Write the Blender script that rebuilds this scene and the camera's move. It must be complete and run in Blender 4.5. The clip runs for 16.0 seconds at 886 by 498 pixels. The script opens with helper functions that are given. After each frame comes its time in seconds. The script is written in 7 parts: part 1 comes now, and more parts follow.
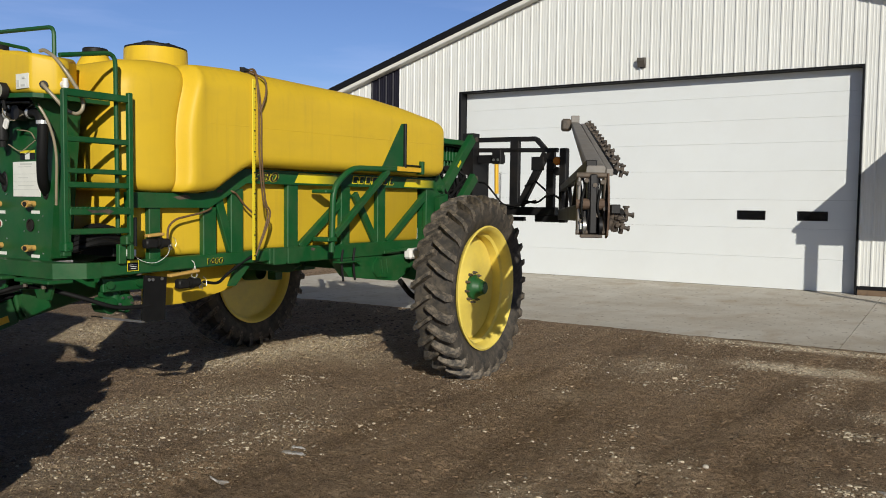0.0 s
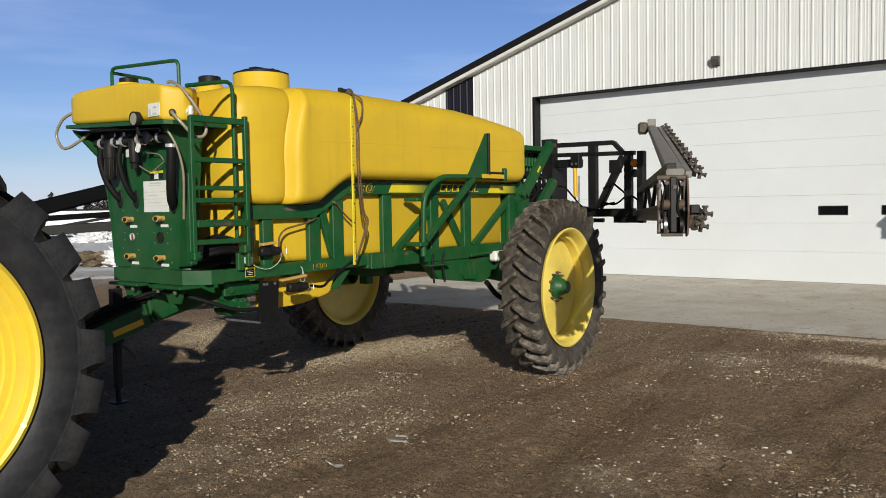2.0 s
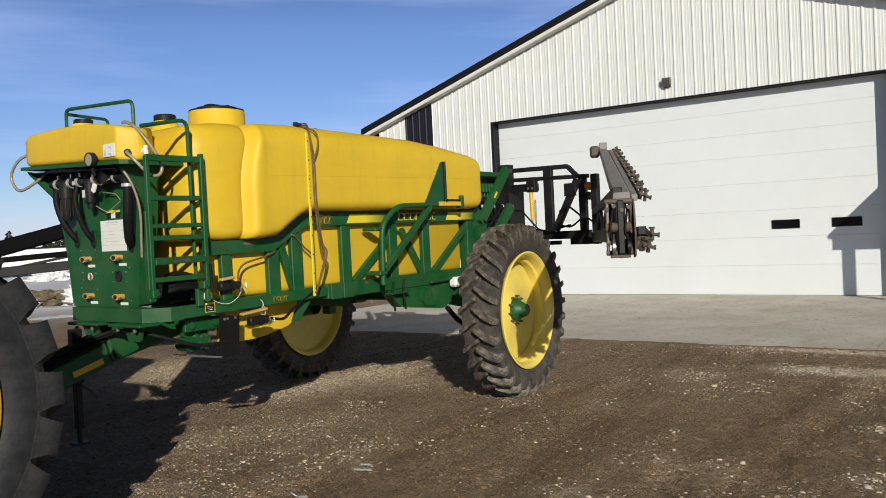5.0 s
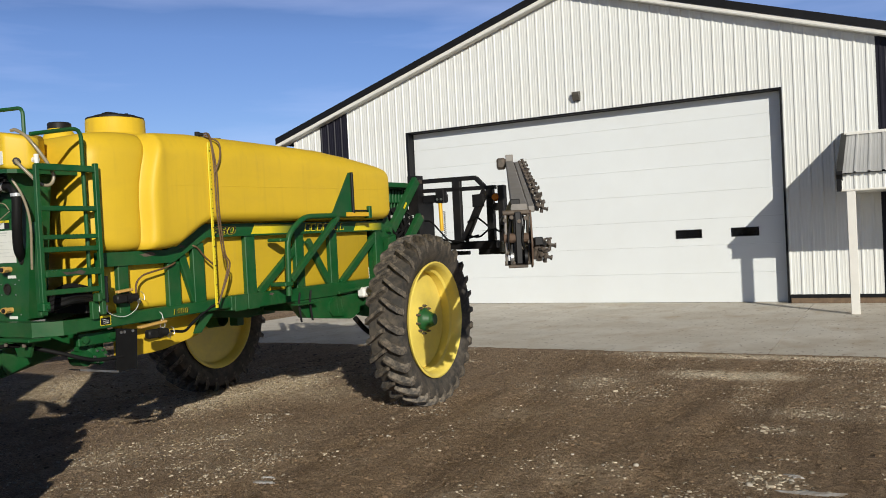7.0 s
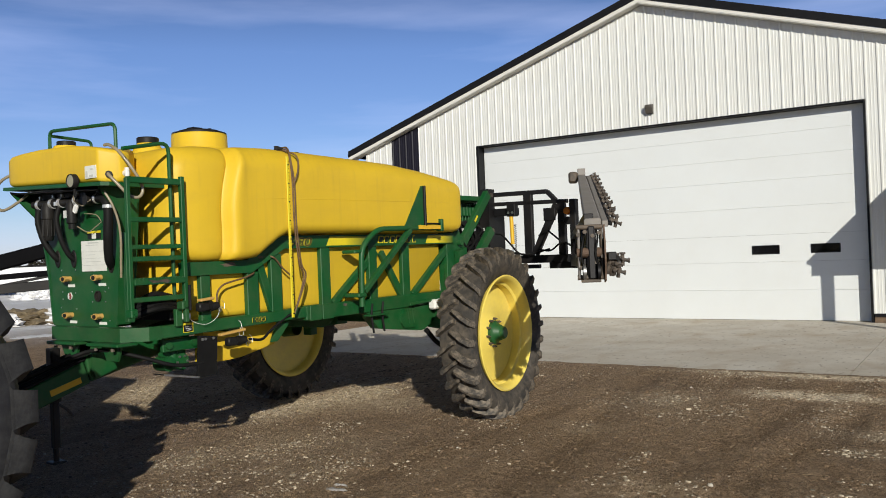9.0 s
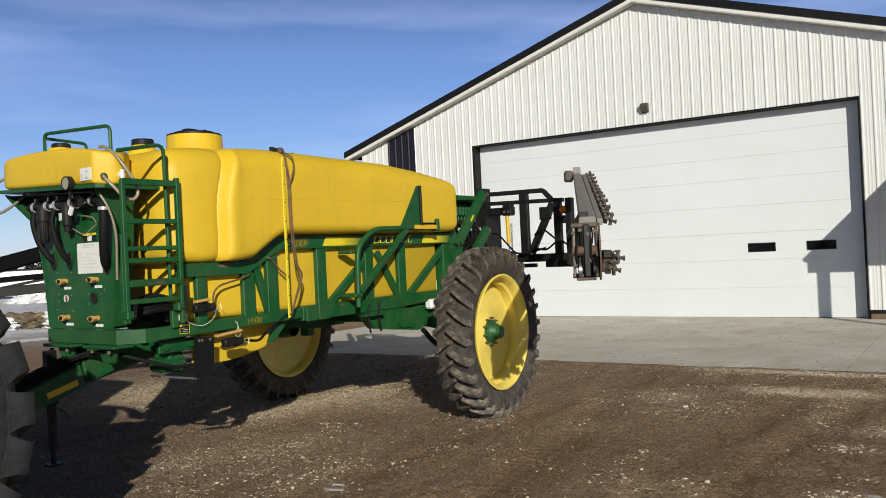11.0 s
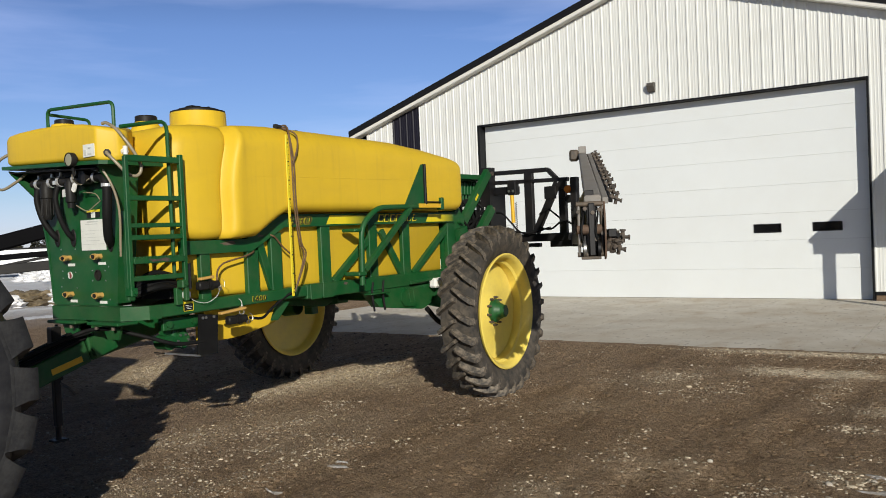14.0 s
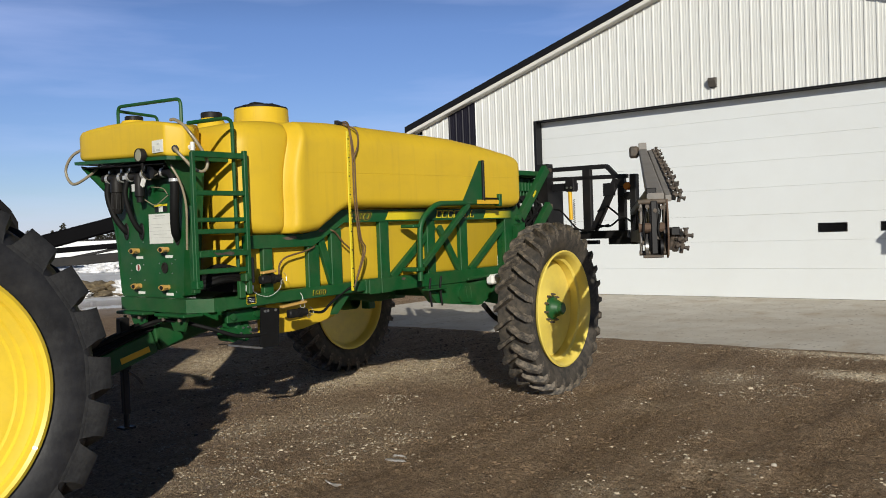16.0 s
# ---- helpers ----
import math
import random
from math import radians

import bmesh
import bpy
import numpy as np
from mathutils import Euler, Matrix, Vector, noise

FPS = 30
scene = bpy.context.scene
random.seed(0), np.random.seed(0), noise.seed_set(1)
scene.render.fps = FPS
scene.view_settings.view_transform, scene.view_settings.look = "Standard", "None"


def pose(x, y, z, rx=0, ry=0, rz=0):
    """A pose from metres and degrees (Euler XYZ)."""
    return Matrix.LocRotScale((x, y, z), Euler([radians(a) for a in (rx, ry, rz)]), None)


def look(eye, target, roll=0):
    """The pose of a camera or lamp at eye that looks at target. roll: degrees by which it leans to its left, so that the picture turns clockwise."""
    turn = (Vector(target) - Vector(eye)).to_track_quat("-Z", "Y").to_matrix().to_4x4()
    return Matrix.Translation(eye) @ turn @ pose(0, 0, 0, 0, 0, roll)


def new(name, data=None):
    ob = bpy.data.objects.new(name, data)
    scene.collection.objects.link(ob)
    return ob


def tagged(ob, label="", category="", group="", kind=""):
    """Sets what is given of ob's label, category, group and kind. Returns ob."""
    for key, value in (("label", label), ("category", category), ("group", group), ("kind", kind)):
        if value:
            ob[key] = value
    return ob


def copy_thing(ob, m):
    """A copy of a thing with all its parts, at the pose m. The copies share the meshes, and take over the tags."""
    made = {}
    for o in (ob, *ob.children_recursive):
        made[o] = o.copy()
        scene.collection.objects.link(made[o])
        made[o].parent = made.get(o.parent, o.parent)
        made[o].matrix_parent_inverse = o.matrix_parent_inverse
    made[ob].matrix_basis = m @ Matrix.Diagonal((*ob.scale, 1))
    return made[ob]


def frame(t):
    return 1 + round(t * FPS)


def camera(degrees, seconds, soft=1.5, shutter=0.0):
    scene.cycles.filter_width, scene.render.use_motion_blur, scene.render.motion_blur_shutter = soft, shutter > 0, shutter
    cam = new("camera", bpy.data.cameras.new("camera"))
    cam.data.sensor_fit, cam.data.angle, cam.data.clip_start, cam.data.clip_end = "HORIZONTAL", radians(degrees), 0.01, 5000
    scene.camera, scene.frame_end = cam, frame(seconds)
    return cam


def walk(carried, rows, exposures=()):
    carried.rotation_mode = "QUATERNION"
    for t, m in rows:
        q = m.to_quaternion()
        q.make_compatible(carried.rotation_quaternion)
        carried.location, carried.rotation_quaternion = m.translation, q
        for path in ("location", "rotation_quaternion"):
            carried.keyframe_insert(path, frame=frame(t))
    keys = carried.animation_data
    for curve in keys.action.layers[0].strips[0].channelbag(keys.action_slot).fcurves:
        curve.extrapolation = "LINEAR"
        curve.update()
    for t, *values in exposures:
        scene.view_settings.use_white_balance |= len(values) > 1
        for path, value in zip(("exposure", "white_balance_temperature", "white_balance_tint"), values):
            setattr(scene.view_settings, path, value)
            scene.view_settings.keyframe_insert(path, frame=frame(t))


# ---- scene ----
cam = camera(56.9, 16.0, soft=0.95)
PATH = [
    (0, (0.297, 0.543, 1.753), (-0.754, 2.24, 1.638), 0.7),
    (0.5, (0.328, 0.288, 1.796), (-0.764, 1.96, 1.695), -2.2),
    (1, (0.442, 0.152, 1.773), (-0.803, 1.715, 1.698), -2.2),
    (1.5, (0.466, 0.093, 1.775), (-0.768, 1.666, 1.713), -0.7),
    (2, (0.438, 0.087, 1.764), (-0.759, 1.685, 1.66), -0.9),
    (2.5, (0.448, 0.103, 1.777), (-0.757, 1.697, 1.705), -1.5),
    (3, (0.469, 0.091, 1.778), (-0.776, 1.655, 1.763), -2.6),
    (3.5, (0.507, 0.11, 1.785), (-0.68, 1.72, 1.779), -2.9),
    (3.7, (0.521, 0.109, 1.792), (-0.654, 1.727, 1.801), -3.0),
    (5.8, (0.64, -0.001, 1.795), (-0.455, 1.671, 1.722), -2.8),
    (6, (0.668, 0.008, 1.801), (-0.412, 1.691, 1.745), -2.8),
    (6.5, (0.726, 0.042, 1.795), (-0.278, 1.771, 1.757), -2.4),
    (7, (0.727, 0.056, 1.793), (-0.239, 1.807, 1.761), -2.9),
    (7.5, (0.739, 0.044, 1.79), (-0.205, 1.807, 1.766), -3.1),
    (8, (0.731, 0.025, 1.793), (-0.25, 1.767, 1.776), -2.7),
    (8.5, (0.719, -0.001, 1.792), (-0.346, 1.692, 1.781), -2.4),
    (9, (0.726, -0.009, 1.801), (-0.381, 1.657, 1.807), -2.3),
    (11.5, (0.742, -0.011, 1.791), (-0.358, 1.659, 1.797), -2.8),
    (12, (0.736, -0.008, 1.79), (-0.362, 1.663, 1.792), -2.6),
    (12.5, (0.73, -0.004, 1.788), (-0.373, 1.664, 1.776), -2.3),
    (13, (0.733, -0.004, 1.777), (-0.377, 1.659, 1.755), -2.2),
    (13.5, (0.734, -0.002, 1.779), (-0.374, 1.662, 1.747), -2.3),
    (14, (0.73, 0.01, 1.777), (-0.382, 1.672, 1.736), -2.5),
    (14.5, (0.721, 0.016, 1.772), (-0.355, 1.701, 1.709), -2.0),
    (15, (0.705, 0.006, 1.775), (-0.415, 1.662, 1.708), -1.8),
    (15.5, (0.7, -0.004, 1.786), (-0.465, 1.62, 1.735), -2.2),
    (16, (0.695, -0.026, 1.787), (-0.522, 1.56, 1.74), -2.0),
]
EXPOSURES = [(0, -0.30), (1, -0.28), (2.5, -0.25), (4.5, -0.2), (14.5, -0.2), (15.2, -0.23), (16, -0.28)]
walk(cam, [(t, look(eye, target, roll)) for t, eye, target, roll in PATH], EXPOSURES)

# ---- light ----
SUN_EL, SUN_AZ = radians(20.5), math.atan2(0.669, -0.743)
SUN_DIR = Vector((math.sin(SUN_AZ) * math.cos(SUN_EL), math.cos(SUN_AZ) * math.cos(SUN_EL), math.sin(SUN_EL)))
world = bpy.data.worlds.new("winter_sky")
scene.world = world
world.use_nodes = True
wn, wl = world.node_tree.nodes, world.node_tree.links
wn.clear()
sky = wn.new("ShaderNodeTexSky")
sky.sky_type, sky.sun_disc = "NISHITA", False
sky.sun_elevation, sky.sun_rotation = SUN_EL, SUN_AZ
sky.altitude, sky.air_density, sky.dust_density, sky.ozone_density = 300, 1.0, 0.15, 3.0
w_map = wn.new("ShaderNodeMapping")
w_map.inputs["Scale"].default_value = (1.2, 1.2, 9.0)
w_map.inputs["Rotation"].default_value = (0.12, 0.08, 0.4)
w_co = wn.new("ShaderNodeTexCoord")
wl.new(w_co.outputs["Generated"], w_map.inputs["Vector"])
w_noise = wn.new("ShaderNodeTexNoise")
w_noise.inputs["Scale"].default_value, w_noise.inputs["Detail"].default_value = 2.2, 6.0
wl.new(w_map.outputs["Vector"], w_noise.inputs["Vector"])
w_ramp = wn.new("ShaderNodeValToRGB")
w_ramp.color_ramp.elements[0].position, w_ramp.color_ramp.elements[1].position = 0.43, 0.76
w_ramp.color_ramp.elements[1].color = (0.38, 0.38, 0.38, 1)
wl.new(w_noise.outputs["Fac"], w_ramp.inputs["Fac"])
w_mix = wn.new("ShaderNodeMixRGB")
w_mix.inputs["Color2"].default_value = (9.0, 10.0, 11.5, 1)
wl.new(w_ramp.outputs["Color"], w_mix.inputs["Fac"])
wl.new(sky.outputs["Color"], w_mix.inputs["Color1"])
w_bg = wn.new("ShaderNodeBackground")
w_bg.inputs["Strength"].default_value = 0.053
w_tint = wn.new("ShaderNodeMixRGB")
w_tint.blend_type = "MULTIPLY"
w_tint.inputs["Fac"].default_value = 1.0
w_tint.inputs["Color2"].default_value = (0.90, 0.95, 1.27, 1)
wl.new(w_mix.outputs["Color"], w_tint.inputs["Color1"])
# sky scaled up low down and cut almost to black overhead, weakening shadow fill
w_sep = wn.new("ShaderNodeSeparateXYZ")
wl.new(w_co.outputs["Generated"], w_sep.inputs["Vector"])
w_deep = wn.new("ShaderNodeMapRange")
w_deep.inputs["From Min"].default_value, w_deep.inputs["From Max"].default_value = 0.24, 0.52
w_deep.inputs["To Min"].default_value, w_deep.inputs["To Max"].default_value = 1.72, 0.06
wl.new(w_sep.outputs["Z"], w_deep.inputs["Value"])
w_scale = wn.new("ShaderNodeVectorMath")
w_scale.operation = "SCALE"
wl.new(w_tint.outputs["Color"], w_scale.inputs[0])
wl.new(w_deep.outputs["Result"], w_scale.inputs["Scale"])
wl.new(w_scale.outputs["Vector"], w_bg.inputs["Color"])
w_out = wn.new("ShaderNodeOutputWorld")
wl.new(w_bg.outputs["Background"], w_out.inputs["Surface"])

sun = new("sun", bpy.data.lights.new("sun", "SUN"))
sun.data.energy, sun.data.angle, sun.data.color = 5.0, radians(0.53), (1.0, 0.955, 0.85)
sun.matrix_world = look(SUN_DIR * 60, (0, 0, 0))
scene.view_settings.exposure = -0.2


# ---- materials ----
def surf(name, col, rough=0.5, metal=0.0, var=0.12, scale=6.0, dust=None, dust_amt=0.0, dust_scale=3.0,
         bump=0.0, bump_scale=60.0, spec=0.5, coat=0.0, rand=0.0):
    """A painted, moulded or dusty surface with variation at two scales."""
    m = bpy.data.materials.new(name)
    m.use_nodes = True
    n, l = m.node_tree.nodes, m.node_tree.links
    b = n["Principled BSDF"]
    b.inputs["Roughness"].default_value, b.inputs["Metallic"].default_value = rough, metal
    b.inputs["Specular IOR Level"].default_value = spec
    b.inputs["Coat Weight"].default_value = coat
    co = n.new("ShaderNodeTexCoord")
    big = n.new("ShaderNodeTexNoise")
    big.inputs["Scale"].default_value, big.inputs["Detail"].default_value, big.inputs["Roughness"].default_value = scale, 6.0, 0.62
    l.new(co.outputs["Object"], big.inputs["Vector"])
    vary = n.new("ShaderNodeMapRange")
    vary.inputs["From Min"].default_value, vary.inputs["From Max"].default_value = 0.3, 0.7
    vary.inputs["To Min"].default_value, vary.inputs["To Max"].default_value = 1 - var, 1 + var
    l.new(big.outputs["Fac"], vary.inputs["Value"])
    last = vary.outputs["Result"]
    if rand:
        info = n.new("ShaderNodeObjectInfo")
        rr = n.new("ShaderNodeMapRange")
        rr.inputs["To Min"].default_value, rr.inputs["To Max"].default_value = 1 - rand, 1 + rand
        l.new(info.outputs["Random"], rr.inputs["Value"])
        mul = n.new("ShaderNodeMath")
        mul.operation = "MULTIPLY"
        l.new(last, mul.inputs[0])
        l.new(rr.outputs["Result"], mul.inputs[1])
        last = mul.outputs["Value"]
    tone = n.new("ShaderNodeVectorMath")
    tone.operation = "SCALE"
    tone.inputs[0].default_value = col
    l.new(last, tone.inputs["Scale"])
    colour = tone.outputs["Vector"]
    if dust:
        fine = n.new("ShaderNodeTexNoise")
        fine.inputs["Scale"].default_value, fine.inputs["Detail"].default_value, fine.inputs["Roughness"].default_value = dust_scale, 9.0, 0.7
        l.new(co.outputs["Object"], fine.inputs["Vector"])
        ramp = n.new("ShaderNodeMapRange")
        ramp.inputs["From Min"].default_value, ramp.inputs["From Max"].default_value = 0.42, 0.72
        ramp.inputs["To Max"].default_value = dust_amt
        l.new(fine.outputs["Fac"], ramp.inputs["Value"])
        mix = n.new("ShaderNodeMixRGB")
        mix.inputs["Color2"].default_value = (*dust, 1)
        l.new(ramp.outputs["Result"], mix.inputs["Fac"])
        l.new(colour, mix.inputs["Color1"])
        colour = mix.outputs["Color"]
    l.new(colour, b.inputs["Base Color"])
    rv = n.new("ShaderNodeMapRange")
    rv.inputs["To Min"].default_value, rv.inputs["To Max"].default_value = max(0.02, rough - 0.12), min(1, rough + 0.12)
    l.new(big.outputs["Fac"], rv.inputs["Value"])
    l.new(rv.outputs["Result"], b.inputs["Roughness"])
    if bump:
        bn = n.new("ShaderNodeTexNoise")
        bn.inputs["Scale"].default_value, bn.inputs["Detail"].default_value = bump_scale, 5.0
        l.new(co.outputs["Object"], bn.inputs["Vector"])
        bp = n.new("ShaderNodeBump")
        bp.inputs["Strength"].default_value, bp.inputs["Distance"].default_value = bump, 0.01
        l.new(bn.outputs["Fac"], bp.inputs["Height"])
        l.new(bp.outputs["Normal"], b.inputs["Normal"])
    return m


def weather(m, grime, amount):
    """Old rain runs, rubbed patches and specks over a moulded surface."""
    n, l = m.node_tree.nodes, m.node_tree.links
    b = n["Principled BSDF"]
    colour = b.inputs["Base Color"].links[0].from_socket
    co = n.new("ShaderNodeTexCoord")
    for stretch, lo, hi, amt in (((14.0, 14.0, 0.9), 0.52, 0.72, amount), ((2.2, 1.2, 5.0), 0.50, 0.75, amount * 0.8), ((60.0, 60.0, 60.0), 0.66, 0.74, amount * 1.3)):
        mp = n.new("ShaderNodeMapping")
        mp.inputs["Scale"].default_value = stretch
        l.new(co.outputs["Object"], mp.inputs["Vector"])
        t = n.new("ShaderNodeTexNoise")
        t.inputs["Scale"].default_value, t.inputs["Detail"].default_value, t.inputs["Roughness"].default_value = 1.0, 7.0, 0.65
        l.new(mp.outputs["Vector"], t.inputs["Vector"])
        r = n.new("ShaderNodeMapRange")
        r.inputs["From Min"].default_value, r.inputs["From Max"].default_value, r.inputs["To Max"].default_value = lo, hi, amt
        l.new(t.outputs["Fac"], r.inputs["Value"])
        x = n.new("ShaderNodeMixRGB")
        x.inputs["Color2"].default_value = (*grime, 1)
        l.new(r.outputs["Result"], x.inputs["Fac"])
        l.new(colour, x.inputs["Color1"])
        colour = x.outputs["Color"]
    l.new(colour, b.inputs["Base Color"])


DUST = (0.20, 0.15, 0.105)
GREEN = surf("green_paint", (0.0065, 0.080, 0.020), 0.45, var=0.16, scale=4, dust=DUST, dust_amt=0.14, dust_scale=5, bump=0.05, spec=0.35)
YELLOW_POLY = surf("yellow_moulded_plastic", (0.695, 0.463, 0.027), 0.48, var=0.05, scale=1.6, dust=(0.56, 0.36, 0.05), dust_amt=0.16, dust_scale=1.4, bump=0.12, bump_scale=3.0, spec=0.28)
weather(YELLOW_POLY, (0.42, 0.265, 0.045), 0.22)
RIM_YELLOW = surf("pale_yellow_rim_paint", (0.82, 0.64, 0.115), 0.5, var=0.05, scale=3, dust=(0.42, 0.31, 0.13), dust_amt=0.3, dust_scale=4, coat=0.05)
YELLOW_PAINT = surf("yellow_paint", (0.82, 0.58, 0.035), 0.44, var=0.05, scale=3, dust=(0.30, 0.22, 0.10), dust_amt=0.22, dust_scale=4, coat=0.08)
BLACK_STEEL = surf("black_painted_steel", (0.007, 0.007, 0.008), 0.5, var=0.3, scale=5, dust=DUST, dust_amt=0.06, dust_scale=4, spec=0.3, bump=0.06)
MUDDY_STEEL = surf("muddy_grey_steel", (0.06, 0.05, 0.04), 0.65, var=0.3, scale=7, dust=(0.21, 0.15, 0.10), dust_amt=0.75, dust_scale=6, bump=0.2)
RUST = surf("rusty_bushing", (0.105, 0.065, 0.042), 0.75, var=0.3, scale=20, bump=0.3)
ZINC = surf("bright_zinc", (0.72, 0.72, 0.70), 0.3, metal=0.55, var=0.15, scale=30)
STEEL = surf("zinc_steel", (0.45, 0.45, 0.44), 0.35, metal=0.9, var=0.2, scale=20)
RUBBER = surf("tyre_rubber", (0.040, 0.037, 0.033), 0.75, var=0.3, scale=5, dust=(0.205, 0.165, 0.12), dust_amt=0.5, dust_scale=8.0, bump=0.25, bump_scale=30, spec=0.3)
RUBBER_LUG = surf("tread_rubber", (0.052, 0.047, 0.041), 0.7, var=0.35, scale=9, dust=(0.30, 0.245, 0.18), dust_amt=0.9, dust_scale=15, bump=0.3, bump_scale=40, spec=0.3)
TRACTOR_LUG = surf("worn_lug_rubber", (0.019, 0.019, 0.020), 0.6, var=0.35, scale=7, dust=(0.095, 0.093, 0.088), dust_amt=0.4, dust_scale=11, bump=0.25, bump_scale=30, spec=0.35)
RUBBER_DARK = surf("tractor_tyre_rubber", (0.016, 0.016, 0.018), 0.55, var=0.35, scale=4, dust=(0.085, 0.083, 0.078), dust_amt=0.30, dust_scale=9.0, bump=0.2, bump_scale=25, spec=0.35)
HOSE = surf("black_rubber_hose", (0.010, 0.010, 0.010), 0.6, var=0.2, scale=10, spec=0.12)
HOSE_BROWN = surf("dusty_brown_hose", (0.13, 0.075, 0.035), 0.6, var=0.15, scale=12)
HOSE_CLEAR = surf("milky_clear_hose", (0.29, 0.245, 0.165), 0.3, var=0.2, scale=14)
PLASTIC_BLACK = surf("black_plastic", (0.012, 0.012, 0.012), 0.5, var=0.2, scale=14, dust=DUST, dust_amt=0.08, spec=0.18)
PLASTIC_WHITE = surf("white_plastic", (0.75, 0.74, 0.70), 0.45, var=0.05)
BRASS = surf("tan_valve_handle", (0.55, 0.33, 0.09), 0.45, var=0.12, scale=20)
PAPER = surf("printed_sheet", (0.74, 0.75, 0.70), 0.6, var=0.05, scale=12)
INK = surf("grey_print", (0.56, 0.57, 0.54), 0.7)
SEAL = surf("dusty_rubber_seal", (0.30, 0.27, 0.22), 0.9, var=0.2)
# blacker stand-in for the boom paints: puts the far wing's shade into its colour
BOOM_SHADED = surf("shaded_boom_paint", (0.005, 0.005, 0.006), 0.7, var=0.2, scale=5, spec=0.04)
BOOM_GREY = surf("dusty_boom_channel", (0.235, 0.22, 0.20), 0.6, var=0.2, scale=6, dust=(0.20, 0.16, 0.12), dust_amt=0.5, dust_scale=5)
NOZZLE_MUD = surf("muddy_nozzle_bodies", (0.045, 0.037, 0.030), 0.7, var=0.4, scale=25, dust=(0.20, 0.15, 0.11), dust_amt=0.6, dust_scale=30)
BLACK_INK = surf("black_print", (0.01, 0.01, 0.01), 0.5)
DECAL_YELLOW = surf("yellow_decal", (0.75, 0.60, 0.02), 0.4, var=0.05)


def fade_stripe():
    """Yellow film that fades into the green along its length, printed in a fine screen."""
    m = surf("fading_yellow_decal", (0.75, 0.60, 0.02), 0.4, var=0.05)
    n, l = m.node_tree.nodes, m.node_tree.links
    b = n["Principled BSDF"]
    src = b.inputs["Base Color"].links[0].from_socket
    co = n.new("ShaderNodeTexCoord")
    xyz = n.new("ShaderNodeSeparateXYZ")
    l.new(co.outputs["Generated"], xyz.inputs["Vector"])
    r = n.new("ShaderNodeMapRange")
    r.inputs["From Min"].default_value, r.inputs["From Max"].default_value = 0.42, 0.98
    l.new(xyz.outputs["Y"], r.inputs["Value"])
    x = n.new("ShaderNodeMixRGB")
    x.inputs["Color2"].default_value = (0.007, 0.082, 0.016, 1)
    l.new(r.outputs["Result"], x.inputs["Fac"])
    l.new(src, x.inputs["Color1"])
    l.new(x.outputs["Color"], b.inputs["Base Color"])
    return m


FADE_STRIPE = fade_stripe()
DECAL_AMBER = surf("amber_reflector_tape", (0.72, 0.42, 0.02), 0.35, var=0.06, scale=30)
DECAL_FILL = surf("dark_green_decal", (0.008, 0.022, 0.012), 0.5)
LAMP_BRONZE = surf("weathered_bronze", (0.075, 0.066, 0.056), 0.5, var=0.15)
RED_DOT = surf("red_knob", (0.24, 0.05, 0.04), 0.5)
AMBER = surf("amber_lens", (0.45, 0.10, 0.01), 0.2)
WHITE_SIDING = surf("ivory_painted_steel", (0.672, 0.68, 0.648), 0.42, var=0.025, scale=0.8, dust=(0.50, 0.46, 0.38), dust_amt=0.16, dust_scale=0.9, spec=0.35)
DOOR_WHITE = surf("white_door_panel", (0.685, 0.71, 0.705), 0.5, var=0.015, scale=0.7, dust=(0.55, 0.53, 0.48), dust_amt=0.14, dust_scale=0.8, bump=0.05, bump_scale=140, spec=0.3, rand=0.012)
TRIM_BLACK = surf("black_trim_steel", (0.010, 0.010, 0.011), 0.5, var=0.15, spec=0.15)
NAVY = surf("dark_navy_siding", (0.012, 0.011, 0.018), 0.45, var=0.15, spec=0.2)
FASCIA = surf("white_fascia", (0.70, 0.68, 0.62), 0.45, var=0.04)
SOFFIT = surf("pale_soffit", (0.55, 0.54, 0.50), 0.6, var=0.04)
ROOF_DARK = surf("dark_roof_steel", (0.02, 0.02, 0.026), 0.35, var=0.15)
CANOPY_GREY = surf("grey_ribbed_steel", (0.46, 0.46, 0.45), 0.35, var=0.06, scale=2)
WOOD = surf("weathered_skirt_board", (0.15, 0.10, 0.06), 0.8, var=0.25, scale=9, bump=0.2)
DARK_GLASS = surf("dark_glass", (0.006, 0.006, 0.007), 0.08, var=0.05)
INSIDE = surf("shed_inside", (0.10, 0.095, 0.09), 0.8)
TRAILER_WHITE = surf("white_trailer_side", (0.80, 0.80, 0.80), 0.4, var=0.03)
SNOW = surf("old_snow", (0.86, 0.87, 0.89), 0.6, var=0.06, scale=2, dust=(0.34, 0.28, 0.22), dust_amt=0.45, dust_scale=1.2, bump=0.4, bump_scale=6)
MOUND = surf("frozen_spoil", (0.135, 0.10, 0.055), 0.95, var=0.5, scale=9, dust=(0.40, 0.33, 0.22), dust_amt=0.6, dust_scale=3.5, bump=1.0, bump_scale=16)
BARK = surf("bark", (0.06, 0.045, 0.035), 0.9, var=0.3)
NEEDLES = surf("conifer_needles", (0.042, 0.038, 0.023), 0.8, var=0.4, scale=1.5)
STONE = surf("limestone_chip", (0.55, 0.50, 0.42), 0.85, var=0.25, scale=9, dust=(0.24, 0.18, 0.13), dust_amt=0.6, dust_scale=18)
ICE = surf("dirty_ice", (0.38, 0.37, 0.36), 0.35, var=0.2, scale=12, dust=(0.17, 0.13, 0.09), dust_amt=1.0, dust_scale=9)


